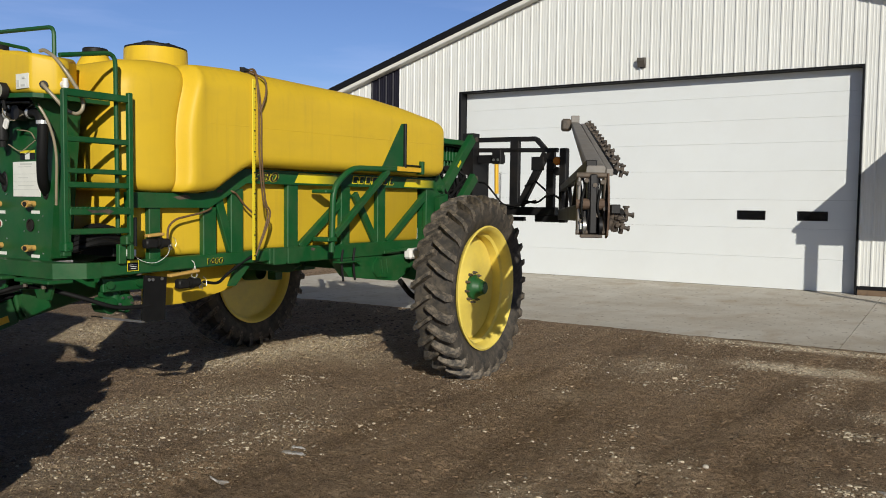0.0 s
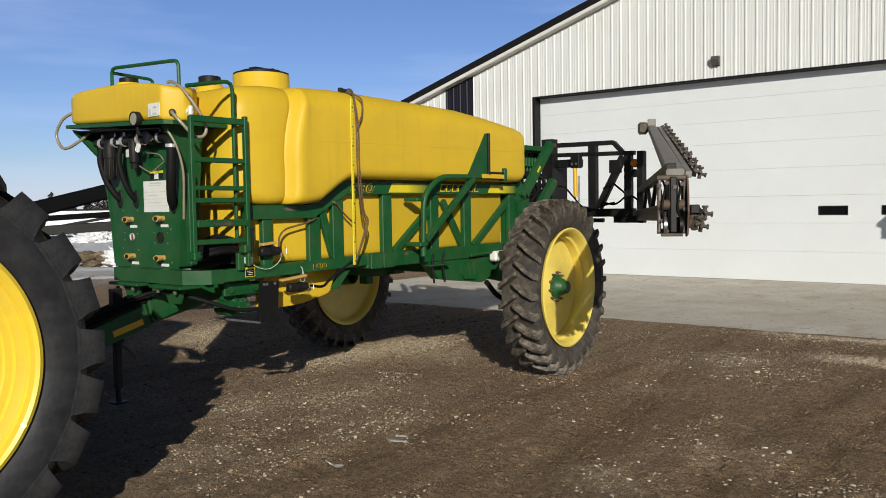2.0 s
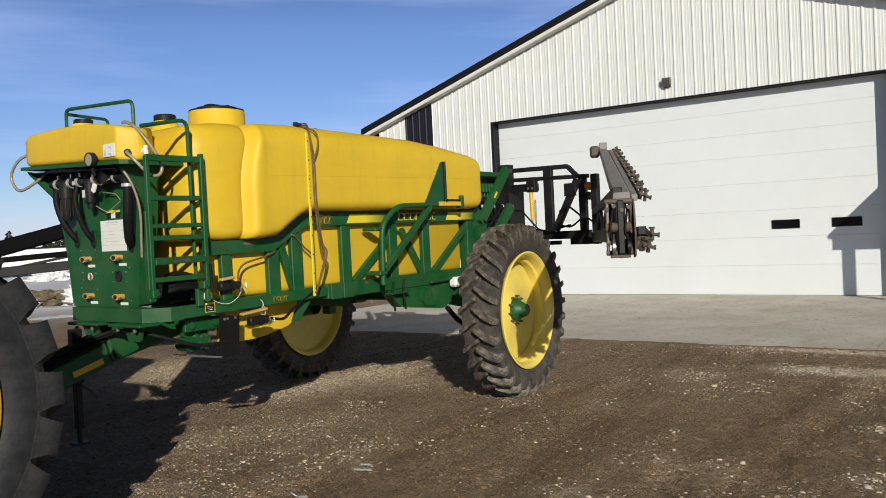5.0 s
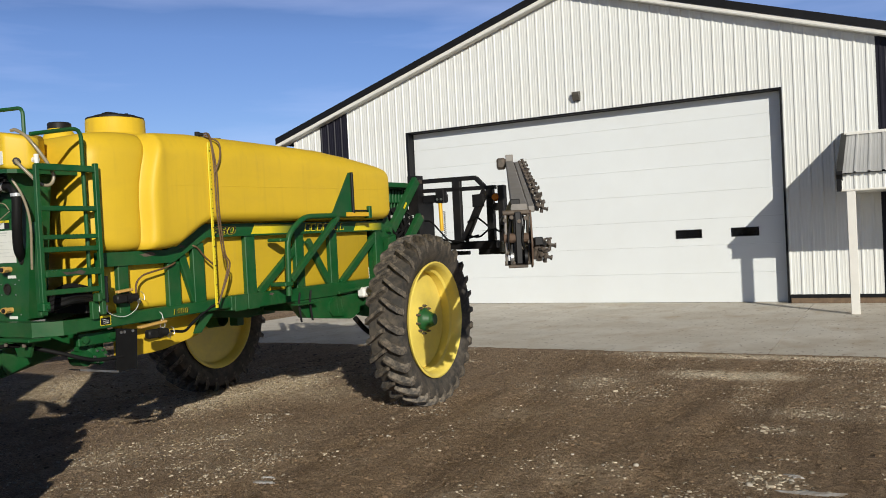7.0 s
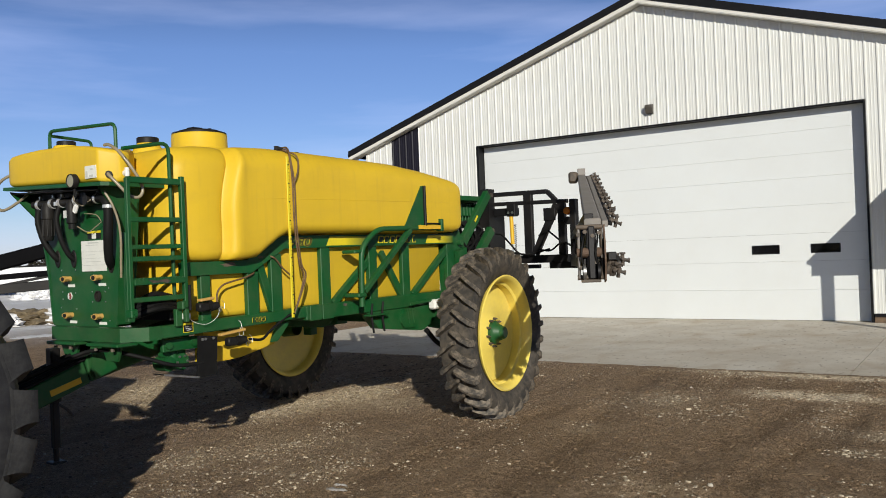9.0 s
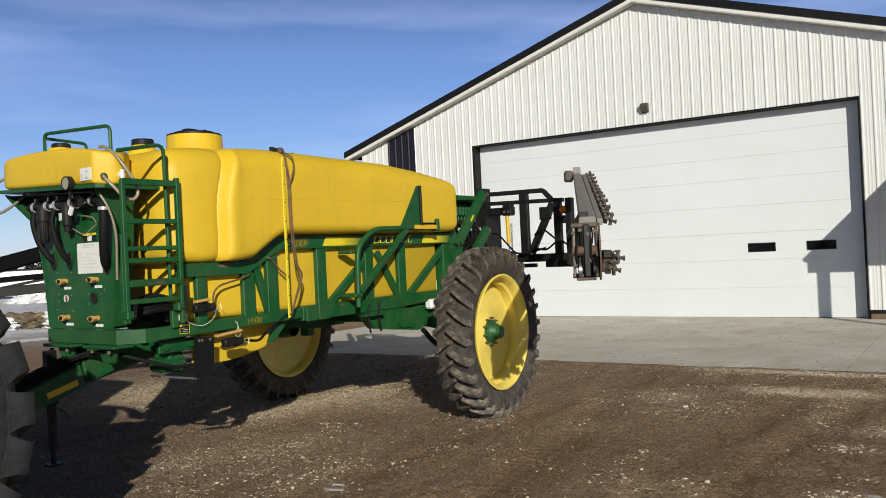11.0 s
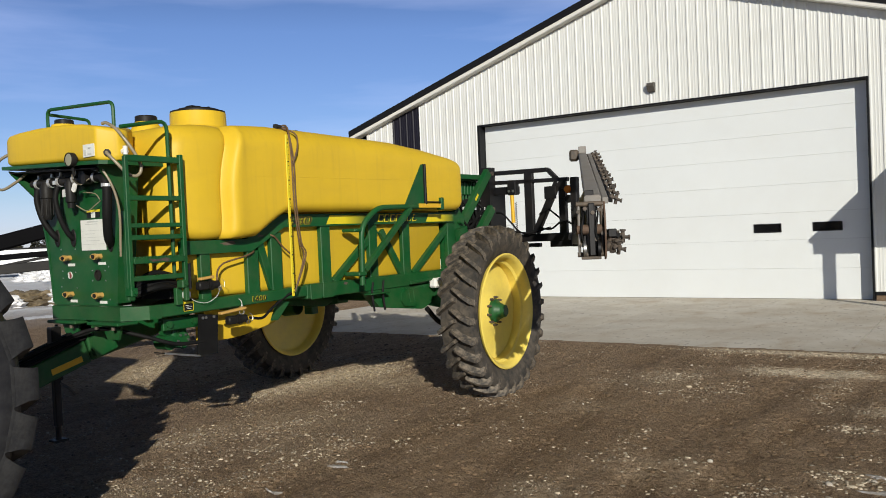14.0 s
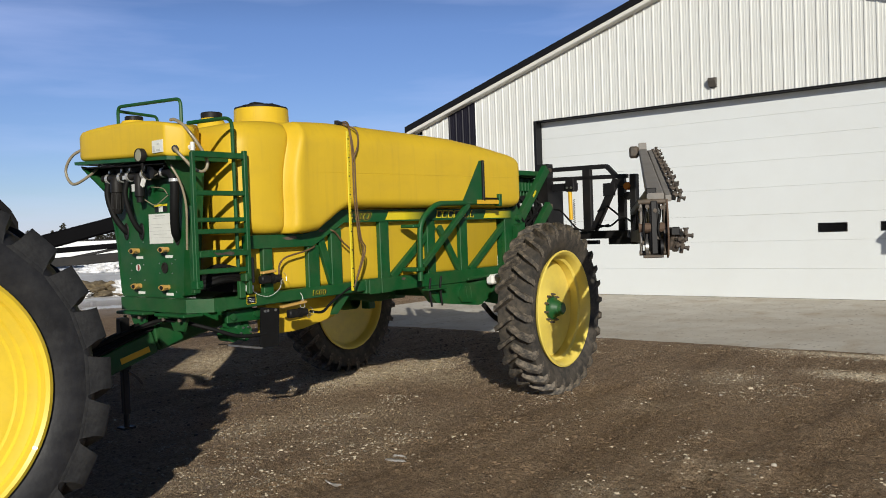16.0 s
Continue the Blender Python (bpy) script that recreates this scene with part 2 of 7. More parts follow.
def concrete():
    """Pale broomed concrete with tan stains, tracked-in soil and dark specks."""
    m = surf("broom_finished_concrete", (0.585, 0.545, 0.475), 0.85, var=0.09, scale=0.7, dust=(0.36, 0.29, 0.20), dust_amt=0.65, dust_scale=0.6, bump=0.15, bump_scale=90, rand=0.03)
    n, l = m.node_tree.nodes, m.node_tree.links
    b = n["Principled BSDF"]
    geo = n.new("ShaderNodeNewGeometry")
    src = b.inputs["Base Color"].links[0].from_socket
    for scale, lo, hi, tone, squash in ((14.0, 0.61, 0.67, (0.17, 0.13, 0.09), (1, 0.4, 1)), (2.4, 0.53, 0.72, (0.38, 0.285, 0.18), (0.9, 0.45, 1)), (42.0, 0.66, 0.72, (0.22, 0.18, 0.14), (1, 1, 1))):
        mp = n.new("ShaderNodeMapping")
        mp.inputs["Scale"].default_value = squash
        l.new(geo.outputs["Position"], mp.inputs["Vector"])
        t = n.new("ShaderNodeTexNoise")
        t.inputs["Scale"].default_value, t.inputs["Detail"].default_value = scale, 4.0
        l.new(mp.outputs["Vector"], t.inputs["Vector"])
        r = n.new("ShaderNodeMapRange")
        r.inputs["From Min"].default_value, r.inputs["From Max"].default_value, r.inputs["To Max"].default_value = lo, hi, 0.5
        l.new(t.outputs["Fac"], r.inputs["Value"])
        x = n.new("ShaderNodeMixRGB")
        x.inputs["Color2"].default_value = (*tone, 1)
        l.new(r.outputs["Result"], x.inputs["Fac"])
        l.new(src, x.inputs["Color1"])
        src = x.outputs["Color"]
    l.new(src, b.inputs["Base Color"])
    return m


CONCRETE = concrete()


def dirt():
    """Damp compacted drive: brown dirt, pale crushed stone showing through, snow beyond the yard."""
    m = bpy.data.materials.new("compacted_dirt")
    m.use_nodes = True
    n, l = m.node_tree.nodes, m.node_tree.links
    b = n["Principled BSDF"]
    b.inputs["Roughness"].default_value, b.inputs["Specular IOR Level"].default_value = 0.9, 0.25
    co = n.new("ShaderNodeNewGeometry")

    def noise_at(scale, detail=6, rough=0.6):
        t = n.new("ShaderNodeTexNoise")
        t.inputs["Scale"].default_value, t.inputs["Detail"].default_value, t.inputs["Roughness"].default_value = scale, detail, rough
        l.new(co.outputs["Position"], t.inputs["Vector"])
        return t.outputs["Fac"]

    def span(src, a, z, lo=0.0, hi=1.0):
        r = n.new("ShaderNodeMapRange")
        r.inputs["From Min"].default_value, r.inputs["From Max"].default_value = a, z
        r.inputs["To Min"].default_value, r.inputs["To Max"].default_value = lo, hi
        l.new(src, r.inputs["Value"])
        return r.outputs["Result"]

    def mix(fac, a, c):
        x = n.new("ShaderNodeMixRGB")
        l.new(fac, x.inputs["Fac"])
        for sock, v in (("Color1", a), ("Color2", c)):
            if isinstance(v, tuple):
                x.inputs[sock].default_value = (*v, 1)
            else:
                l.new(v, x.inputs[sock])
        return x.outputs["Color"]

    def times(a, c):
        x = n.new("ShaderNodeMath")
        x.operation = "MULTIPLY"
        l.new(a, x.inputs[0])
        if isinstance(c, float):
            x.inputs[1].default_value = c
        else:
            l.new(c, x.inputs[1])
        return x.outputs["Value"]

    def layer(name):
        a = n.new("ShaderNodeAttribute")
        a.attribute_name = name
        return a.outputs["Fac"]

    patches, mid, fine, grit = noise_at(0.7, 7), noise_at(4.5, 8, 0.68), noise_at(38, 6, 0.75), noise_at(95, 3, 0.8)
    damp, pale = layer("damp"), layer("pale")
    col = mix(span(patches, 0.35, 0.68), (0.251, 0.163, 0.092), (0.431, 0.298, 0.183))
    col = mix(span(mid, 0.38, 0.72, 0.0, 0.8), col, (0.466, 0.330, 0.214))
    drag = n.new("ShaderNodeMapping")
    drag.inputs["Scale"].default_value = (4.2, 0.42, 1.0)
    drag.inputs["Rotation"].default_value = (0, 0, 0.06)
    l.new(co.outputs["Position"], drag.inputs["Vector"])
    streak = n.new("ShaderNodeTexNoise")
    streak.inputs["Scale"].default_value, streak.inputs["Detail"].default_value, streak.inputs["Roughness"].default_value, streak.inputs["Distortion"].default_value = 1.0, 7.0, 0.62, 0.35
    l.new(drag.outputs["Vector"], streak.inputs["Vector"])
    col = mix(span(streak.outputs["Fac"], 0.50, 0.66, 0.0, 0.65), col, (0.175, 0.109, 0.060))
    col = mix(span(streak.outputs["Fac"], 0.46, 0.34, 0.0, 0.45), col, (0.525, 0.385, 0.256))
    col = mix(times(damp, 0.8), col, (0.140, 0.085, 0.045))
    col = mix(span(fine, 0.46, 0.62, 0.0, 0.85), col, (0.095, 0.061, 0.035))
    col = mix(span(noise_at(13.0, 5, 0.72), 0.50, 0.62, 0.0, 0.6), col, (0.134, 0.087, 0.049))
    col = mix(span(grit, 0.54, 0.68, 0.0, 0.85), col, (0.600, 0.444, 0.277))
    col = mix(times(pale, span(noise_at(9.0, 6, 0.75), 0.36, 0.56)), col, (0.660, 0.536, 0.386))
    for cell, cut, tone_hi in ((26.0, 0.24, (0.530, 0.434, 0.310)), (55.0, 0.34, (0.460, 0.372, 0.245)), (120.0, 0.40, (0.420, 0.328, 0.212))):
        v = n.new("ShaderNodeTexVoronoi")
        v.inputs["Scale"].default_value = cell
        l.new(co.outputs["Position"], v.inputs["Vector"])
        chip = span(v.outputs["Distance"], cut, cut * 0.75)
        pick = n.new("ShaderNodeSeparateColor")
        l.new(v.outputs["Color"], pick.inputs["Color"])
        chip = times(chip, span(pick.outputs["Red"], 0.70, 0.78))
        dens = n.new("ShaderNodeMath")
        dens.use_clamp = True
        l.new(span(noise_at(0.9 + cell * 0.01, 6), 0.46, 0.64), dens.inputs[0])
        l.new(pale, dens.inputs[1])
        col = mix(times(chip, dens.outputs["Value"]), col, tone_hi)
    pos = n.new("ShaderNodeSeparateXYZ")
    l.new(co.outputs["Position"], pos.inputs["Vector"])
    away = span(pos.outputs["X"], -17.0, -26.0)
    snow = times(away, span(noise_at(0.12, 6), 0.44, 0.54))
    deep = span(pos.outputs["X"], -33.0, -40.0)
    top = n.new("ShaderNodeMath")
    top.operation = "MAXIMUM"
    l.new(snow, top.inputs[0])
    l.new(times(deep, 0.92), top.inputs[1])
    col = mix(top.outputs["Value"], col, (0.86, 0.87, 0.90))
    l.new(col, b.inputs["Base Color"])
    add = n.new("ShaderNodeMath")
    l.new(times(mid, 1.3), add.inputs[0])
    l.new(times(fine, 1.0), add.inputs[1])
    bp = n.new("ShaderNodeBump")
    bp.inputs["Strength"].default_value, bp.inputs["Distance"].default_value = 1.0, 0.055
    l.new(add.outputs["Value"], bp.inputs["Height"])
    l.new(bp.outputs["Normal"], b.inputs["Normal"])
    return m


DIRT = dirt()


# ---- mesh helpers ----
def finish(name, bm, mat, smooth=None):
    bmesh.ops.recalc_face_normals(bm, faces=bm.faces)
    me = bpy.data.meshes.new(name)
    bm.to_mesh(me)
    bm.free()
    if isinstance(mat, (list, tuple)):
        for m in mat:
            me.materials.append(m)
    else:
        me.materials.append(mat)
    if smooth is not None:
        me.polygons.foreach_set("use_smooth", [True] * len(me.polygons))
        me.set_sharp_from_angle(angle=radians(smooth))
    return me


def part(name, bm, mat, parent, label="", smooth=None):
    ob = new(name, finish(name, bm, mat, smooth))
    ob.parent = parent
    return tagged(ob, label)


def thing(name, bm, mat, label, category, group="", kind="", smooth=None, at=None):
    ob = new(name, finish(name, bm, mat, smooth))
    if at is not None:
        ob.matrix_world = at
    return tagged(ob, label, category, group, kind)


def root(name, m, label, category, group="", kind=""):
    ob = new(name)
    ob.matrix_world = m
    ob.empty_display_size = 0.2
    return tagged(ob, label, category, group, kind)


def quad_grid(bm, rings, closed=True, caps=False):
    vs = [[bm.verts.new(p) for p in r] for r in rings]
    n = len(vs[0])
    for a, b in zip(vs, vs[1:]):
        for i in range(n if closed else n - 1):
            j = (i + 1) % n
            bm.faces.new((a[i], a[j], b[j], b[i]))
    if caps:
        bm.faces.new(vs[0])
        bm.faces.new(list(reversed(vs[-1])))
    return vs


def box(bm, c, s, bev=0.0, rot=None):
    """A box with its middle at c and sizes s, edges bevelled."""
    m = Matrix.Translation(c) @ (rot or Matrix()) @ Matrix.Diagonal((*s, 1))
    r = bmesh.ops.create_cube(bm, size=1, matrix=m)
    if bev:
        es = list({e for v in r["verts"] for e in v.link_edges})
        bmesh.ops.bevel(bm, geom=es, offset=bev, segments=1, affect="EDGES", profile=0.5)
    return bm


def span_box(bm, lo, hi, bev=0.0):
    return box(bm, [(a + b) / 2 for a, b in zip(lo, hi)], [abs(b - a) for a, b in zip(lo, hi)], bev)


def beam(bm, p, q, w, h, bev=0.006, up=(0, 0, 1)):
    """A square tube from p to q: w across, h along up."""
    p, q = Vector(p), Vector(q)
    y = (q - p).normalized()
    x = y.cross(Vector(up))
    if x.length < 1e-4:
        x = y.cross(Vector((1, 0, 0)))
    x.normalize()
    z = x.cross(y)
    rot = Matrix((x, y, z)).transposed().to_4x4()
    return box(bm, (p + q) / 2, (w, (q - p).length, h), bev, rot)


def smooth_path(pts, n=6):
    pts = [Vector(p) for p in pts]
    if len(pts) < 3:
        return pts
    ext = [2 * pts[0] - pts[1], *pts, 2 * pts[-1] - pts[-2]]
    out = []
    for i in range(1, len(ext) - 2):
        a, b, c, d = ext[i - 1:i + 3]
        for k in range(n):
            t = k / n
            out.append(0.5 * (2 * b + (c - a) * t + (2 * a - 5 * b + 4 * c - d) * t * t + (3 * b - a - 3 * c + d) * t ** 3))
    return out + [pts[-1]]


def tube(bm, pts, r, n=8, smooth=6, taper=None):
    """A round bar along a smooth path."""
    path = smooth_path(pts, smooth) if smooth else [Vector(p) for p in pts]
    rings, side = [], None
    for i, p in enumerate(path):
        d = (path[min(i + 1, len(path) - 1)] - path[max(i - 1, 0)]).normalized()
        if side is None:
            side = d.orthogonal().normalized()
        side = (side - d * side.dot(d)).normalized()
        up = d.cross(side)
        rr = r if taper is None else r + (taper - r) * i / max(1, len(path) - 1)
        rings.append([p + (side * math.cos(a) + up * math.sin(a)) * rr for a in (2 * math.pi * k / n for k in range(n))])
    quad_grid(bm, rings, True, True)
    return bm


def bent(bm, pts, r, corner=0.06, n=8):
    """A bar bent at its corners."""
    pts = [Vector(p) for p in pts]
    out = [pts[0]]
    for a, b, c in zip(pts, pts[1:], pts[2:]):
        u, v = (a - b), (c - b)
        k = min(corner, u.length * 0.45, v.length * 0.45)
        u, v = b + u.normalized() * k, b + v.normalized() * k
        for t in (0, 0.25, 0.5, 0.75, 1):
            out.append((1 - t) ** 2 * u + 2 * t * (1 - t) * b + t * t * v)
    return tube(bm, out + [pts[-1]], r, n, 0)


def spin(bm, profile, axis="x", n=48, c=(0, 0, 0), closed=False):
    """Turns a profile of (along, radius) about an axis through c."""
    c = Vector(c)
    rings = []
    for k in range(n):
        a = 2 * math.pi * k / n
        ca, sa = math.cos(a), math.sin(a)
        if axis == "x":
            rings.append([c + Vector((u, r * ca, r * sa)) for u, r in profile])
        elif axis == "y":
            rings.append([c + Vector((r * ca, u, r * sa)) for u, r in profile])
        else:
            rings.append([c + Vector((r * ca, r * sa, u)) for u, r in profile])
    rings.append(rings[0])
    vs = []
    for r in rings[:-1]:
        vs.append([bm.verts.new(p) for p in r])
    m = len(profile)
    for i in range(n):
        a, b = vs[i], vs[(i + 1) % n]
        for j in range(m if closed else m - 1):
            k = (j + 1) % m
            bm.faces.new((a[j], a[k], b[k], b[j]))
    return bm


def cyl(bm, p, q, r, n=14, r2=None):
    return tube(bm, [p, q], r, n, 0, r2)


def plate(bm, outline, axis, lo, hi):
    """A flat plate: an outline in the other two axes, from lo to hi along axis."""
    def at(u, v, w):
        return {"x": (w, u, v), "y": (u, w, v), "z": (u, v, w)}[axis]
    a = [bm.verts.new(at(u, v, lo)) for u, v in outline]
    b = [bm.verts.new(at(u, v, hi)) for u, v in outline]
    bm.faces.new(a)
    bm.faces.new(list(reversed(b)))
    for i in range(len(a)):
        j = (i + 1) % len(a)
        bm.faces.new((a[i], a[j], b[j], b[i]))
    return bm


def B():
    return bmesh.new()


# ---- ground ----
TRACKS = ((((2.0, -1.8), (4.4, -2.18), (5.34, -2.34), (7.0, -2.59), (9.5, -2.97), (11.5, -3.05)), 0.24, 0.032),
          (((2.0, -1.0), (4.84, -1.30), (6.22, -1.48), (6.9, -1.38), (8.34, -1.22), (11.5, -0.6)), 0.20, 0.015),
          (((2.0, -0.6), (5.16, -0.84), (6.1, -0.88), (6.93, -0.79), (8.3, -0.57), (11.5, 0.05)), 0.20, 0.015),
          (((2.0, -3.9), (5.5, -3.55), (8.0, -3.45), (11.5, -3.1)), 0.22, 0.010))
# where crushed stone or chaff lies thick: x, y, reach in x and y, amount
PALE = ((-0.95, 10.02, 0.55, 0.20, 2.6), (-0.9, 11.28, 1.6, 0.12, 1.2), (-2.45, 9.2, 0.45, 0.6, 0.45), (0.0, 8.28, 0.40, 0.25, 0.55), (-0.08, 6.05, 0.22, 0.2, 0.6),
        (-0.2, 7.5, 0.22, 0.16, 0.5), (-1.85, 4.9, 0.3, 0.3, 0.5), (-1.4, 5.8, 0.4, 0.3, 0.35), (-9.3, 7.2, 1.3, 1.2, 0.8), (-6.4, 7.1, 0.50, 0.8, 1.25), (-6.2, 8.3, 0.40, 0.8, 1.15), (-5.4, 7.9, 0.5, 0.5, 0.55),
        (-5.35, 4.9, 0.35, 0.8, 0.30), (-4.2, 5.0, 0.55, 0.4, 0.20), (-4.4, 3.6, 0.6, 0.4, 0.25), (1.5, 9.4, 1.3, 1.0, 0.3), (-4.9, 5.9, 0.8, 0.5, 0.3), (-2.7, 7.6, 0.4, 0.3, 0.3))


def track_x(pts, y):
    for (ya, xa), (yb, xb) in zip(pts, pts[1:]):
        if y <= yb:
            break
    f = (y - ya) / (yb - ya)
    return xa + (xb - xa) * f


def pale_at(x, y):
    p = 0.0
    for cx, cy, rx, ry, amt in PALE:
        d = ((x - cx) / rx) ** 2 + ((y - cy) / ry) ** 2
        if d < 6:
            p += amt * math.exp(-d)
    return p


def damp_at(x, y):
    if not 1 < y < 11.6:
        return 0.0
    d = 0.0
    for pts, wide, depth in TRACKS:
        u = (x - track_x(pts, y)) / (wide * 0.95)
        if abs(u) < 2.5:
            d += 19 * depth * math.exp(-u * u) * (0.7 + 0.45 * math.cos(u * 13) + 0.35 * math.sin((y + 0.12 * abs(u)) * 46))
    return max(0.0, min(1.0, d))


def ground_z(x, y):
    """Height of the yard: level near the building, falling gently towards the fields."""
    d = math.hypot(x - 0.7, y)
    z = -0.95 * max(0.0, min(1.0, (d - 22) / 65)) if x < -12 else 0.0
    if x < -12:
        z *= min(1.0, (-12 - x) / 10)
    if -14 < x < 9 and 0 < y < 11.6:
        v = Vector((x, y, 0))
        z += 0.022 * noise.noise(v * 0.55) + 0.012 * noise.noise(v * 1.9 + Vector((7, 3, 1))) + 0.009 * noise.noise(v * 5.0) + 0.012 * noise.noise(v * 11.0) + 0.006 * noise.noise(v * 23.0)
        # wheel tracks that lead from the drive to the door, with lug prints
        for pts, wide, depth in TRACKS:
            u = (x - track_x(pts, y)) / wide
            if abs(u) < 3:
                z += depth * (-math.exp(-u * u) + 0.3 * math.exp(-(abs(u) - 1.5) ** 2 * 4))
                if abs(u) < 1.05:
                    z += 0.020 * max(-0.55, math.sin((y + 0.12 * abs(u)) * 46)) * max(0.0, noise.noise(v * 1.1) + 0.35) + 0.0025 * math.cos(u * 13)
        z -= 0.012
    if 10.9 < y < 19.5 and -13 < x < 9:
        edge = 11.52 + 0.10 * noise.noise(Vector((x * 0.9, 2.0, 0))) + 0.05 * noise.noise(Vector((x * 4.0, 5.0, 0)))
        z += (0.018 - z) * min(1.0, (y - 10.9) / 0.5)
        if y > edge:
            z = -0.06
    return z


def axis_steps(lo, hi, step, far):
    mid = list(np.arange(lo, hi + 1e-6, step))
    out, k, p = [], step, hi
    while p < far:
        k *= 1.22
        p += k
        out.append(p)
    back, k, p = [], step, lo
    while p > -far:
        k *= 1.22
        p -= k
        back.append(p)
    return back[::-1] + mid + out


xs, ys = axis_steps(-10.0, 4.0, 0.027, 1400), axis_steps(2.4, 11.6, 0.027, 1400)
verts = [(x, y, ground_z(x, y)) for y in ys for x in xs]
nx = len(xs)
faces = [(j * nx + i, j * nx + i + 1, (j + 1) * nx + i + 1, (j + 1) * nx + i) for j in range(len(ys) - 1) for i in range(nx - 1)]
me = bpy.data.meshes.new("ground")
me.from_pydata(verts, [], faces)
for layer_name, rule in (("damp", damp_at), ("pale", pale_at)):
    at = me.attributes.new(layer_name, "FLOAT", "POINT")
    at.data.foreach_set("value", [rule(v[0], v[1]) if abs(v[0]) < 12 and 0 < v[1] < 12 else 0.0 for v in verts])
me.materials.append(DIRT)
me.polygons.foreach_set("use_smooth", [True] * len(me.polygons))
tagged(new("ground", me), "damp brown dirt yard with crushed stone and tyre ruts", "ground", kind="structure")

# concrete apron in panels, joints between them
FALL = 0.038
apron = root("apron", pose(0, 0, 0), "pale concrete apron before the shed door", "pavement", kind="structure")
for x0, x1 in ((-12.4, -5.106), (-5.1, -0.806), (-0.794, 3.6), (3.62, 8.0)):
    bm = B()
    n = int((x1 - x0) / 0.2)
    for k, (ya, yb) in enumerate(((11.45, 18.96),)):
        front = []
        for i in range(n + 1):
            x = x0 + (x1 - x0) * i / n
            front.append((x, ya + 0.02 * (x + 3) * 0.1 + 0.035 * noise.noise(Vector((x * 1.3, 4, 0)))))
        plate(bm, [*front, (x1, yb), (x0, yb)], "z", -0.14, 0.008)
    for v in bm.verts:
        if v.co.y > 18:
            v.co.z -= FALL
    part("slab", bm, CONCRETE, apron)

part("threshold_slab", span_box(B(), (-10.60, 18.95, -0.14), (-1.28, 19.5, 0.0072 - FALL)), CONCRETE, apron)

# ---- machine shed ----
WALL_Y, DOOR_L, DOOR_R, DOOR_T, RECESS = 19.0, -10.61, -1.308, 4.572, 0.25
EAST, WEST, RIDGE_X, RIDGE_Z, SLOPE, OVER = 2.65, -14.45, -5.96, 7.757, 0.32, 0.24
shed = root("machine_shed", pose(0, 0, 0), "ivory ribbed-steel machine shed with dark roof and accent strips", "shed")


def roof_z(x):
    return RIDGE_Z - SLOPE * abs(x - RIDGE_X)


def rib_profile(x0, x1):
    """Breaks of a ribbed sheet along x: (x, how far it stands out)."""
    pitch, first, out = 0.2316, -5.872, []
    k0, k1 = math.floor((x0 - first) / pitch) - 1, math.ceil((x1 - first) / pitch) + 1
    for k in range(k0, k1):
        c = first + k * pitch
        out += [(c - 0.034, 0.0), (c - 0.012, 0.019), (c + 0.012, 0.019), (c + 0.034, 0.0),
                (c + 0.070, 0.0), (c + 0.078, 0.0035), (c + 0.092, 0.0035), (c + 0.100, 0.0),
                (c + 0.128, 0.0), (c + 0.136, 0.0035), (c + 0.150, 0.0035), (c + 0.158, 0.0)]
    ins = [(x, d) for x, d in out if x0 < x < x1]
    return [(x0, ins[0][1] if ins else 0), *ins, (x1, ins[-1][1] if ins else 0)]


def sheet(x0, x1, z0, top, y=WALL_Y):
    """A ribbed wall sheet from z0 up to top(x)."""
    bm = B()
    prof = rib_profile(x0, x1)
    low = [bm.verts.new((x, y - d, z0)) for x, d in prof]
    high = [bm.verts.new((x, y - d, top(x))) for x, d in prof]
    for i in range(len(prof) - 1):
        bm.faces.new((low[i], low[i + 1], high[i + 1], high[i]))
    back = [bm.verts.new((x, y + 0.03, z)) for x, z in ((x0, z0), (x1, z0), (x1, top(x1)), (x0, top(x0)))]
    bm.faces.new(back)
    return bm


under = lambda x: roof_z(x) - 0.27
for x0, x1, z0, top, m in ((WEST, -13.55, 0.16, under, WHITE_SIDING), (-13.55, -12.58, 0.16, under, NAVY), (-12.58, DOOR_L, 0.16, under, WHITE_SIDING),
                           (DOOR_L, RIDGE_X, DOOR_T, under, WHITE_SIDING), (RIDGE_X, DOOR_R, DOOR_T, under, WHITE_SIDING),
                           (DOOR_R, 0.53, 0.16, under, WHITE_SIDING), (0.53, 1.50, 0.16, under, NAVY), (1.50, EAST, 0.16, under, WHITE_SIDING)):
    part("wall_sheet", sheet(x0, x1, z0, top), m, shed, "dark ribbed accent strip" if m is NAVY else "")
# inner wall, cut round the door, so that the wall has its thickness
bm = B()
for x0, x1, z0 in ((WEST, DOOR_L - 0.02, -0.1), (DOOR_L - 0.02, DOOR_R + 0.02, DOOR_T + 0.02), (DOOR_R + 0.02, EAST, -0.1)):
    pts = [(x0, z0), (x1, z0), (x1, under(x1) - 0.02)]
    if x0 < RIDGE_X < x1:
        pts.append((RIDGE_X, under(RIDGE_X) - 0.02))
    pts.append((x0, under(x0) - 0.02))
    plate(bm, pts, "y", WALL_Y + 0.04, WALL_Y + RECESS - 0.05)
part("wall_core", bm, INSIDE, shed)
for name, lo, hi in (("side_wall", (WEST, WALL_Y + 0.02, 0), (WEST + 0.15, 44, 4.75)), ("side_wall", (EAST - 0.15, WALL_Y + 0.02, 0), (EAST, 44, 4.75)),
                     ("rear_wall", (WEST, 43.9, 0), (EAST, 44.05, 4.75))):
    part(name, span_box(B(), lo, hi), WHITE_SIDING, shed)
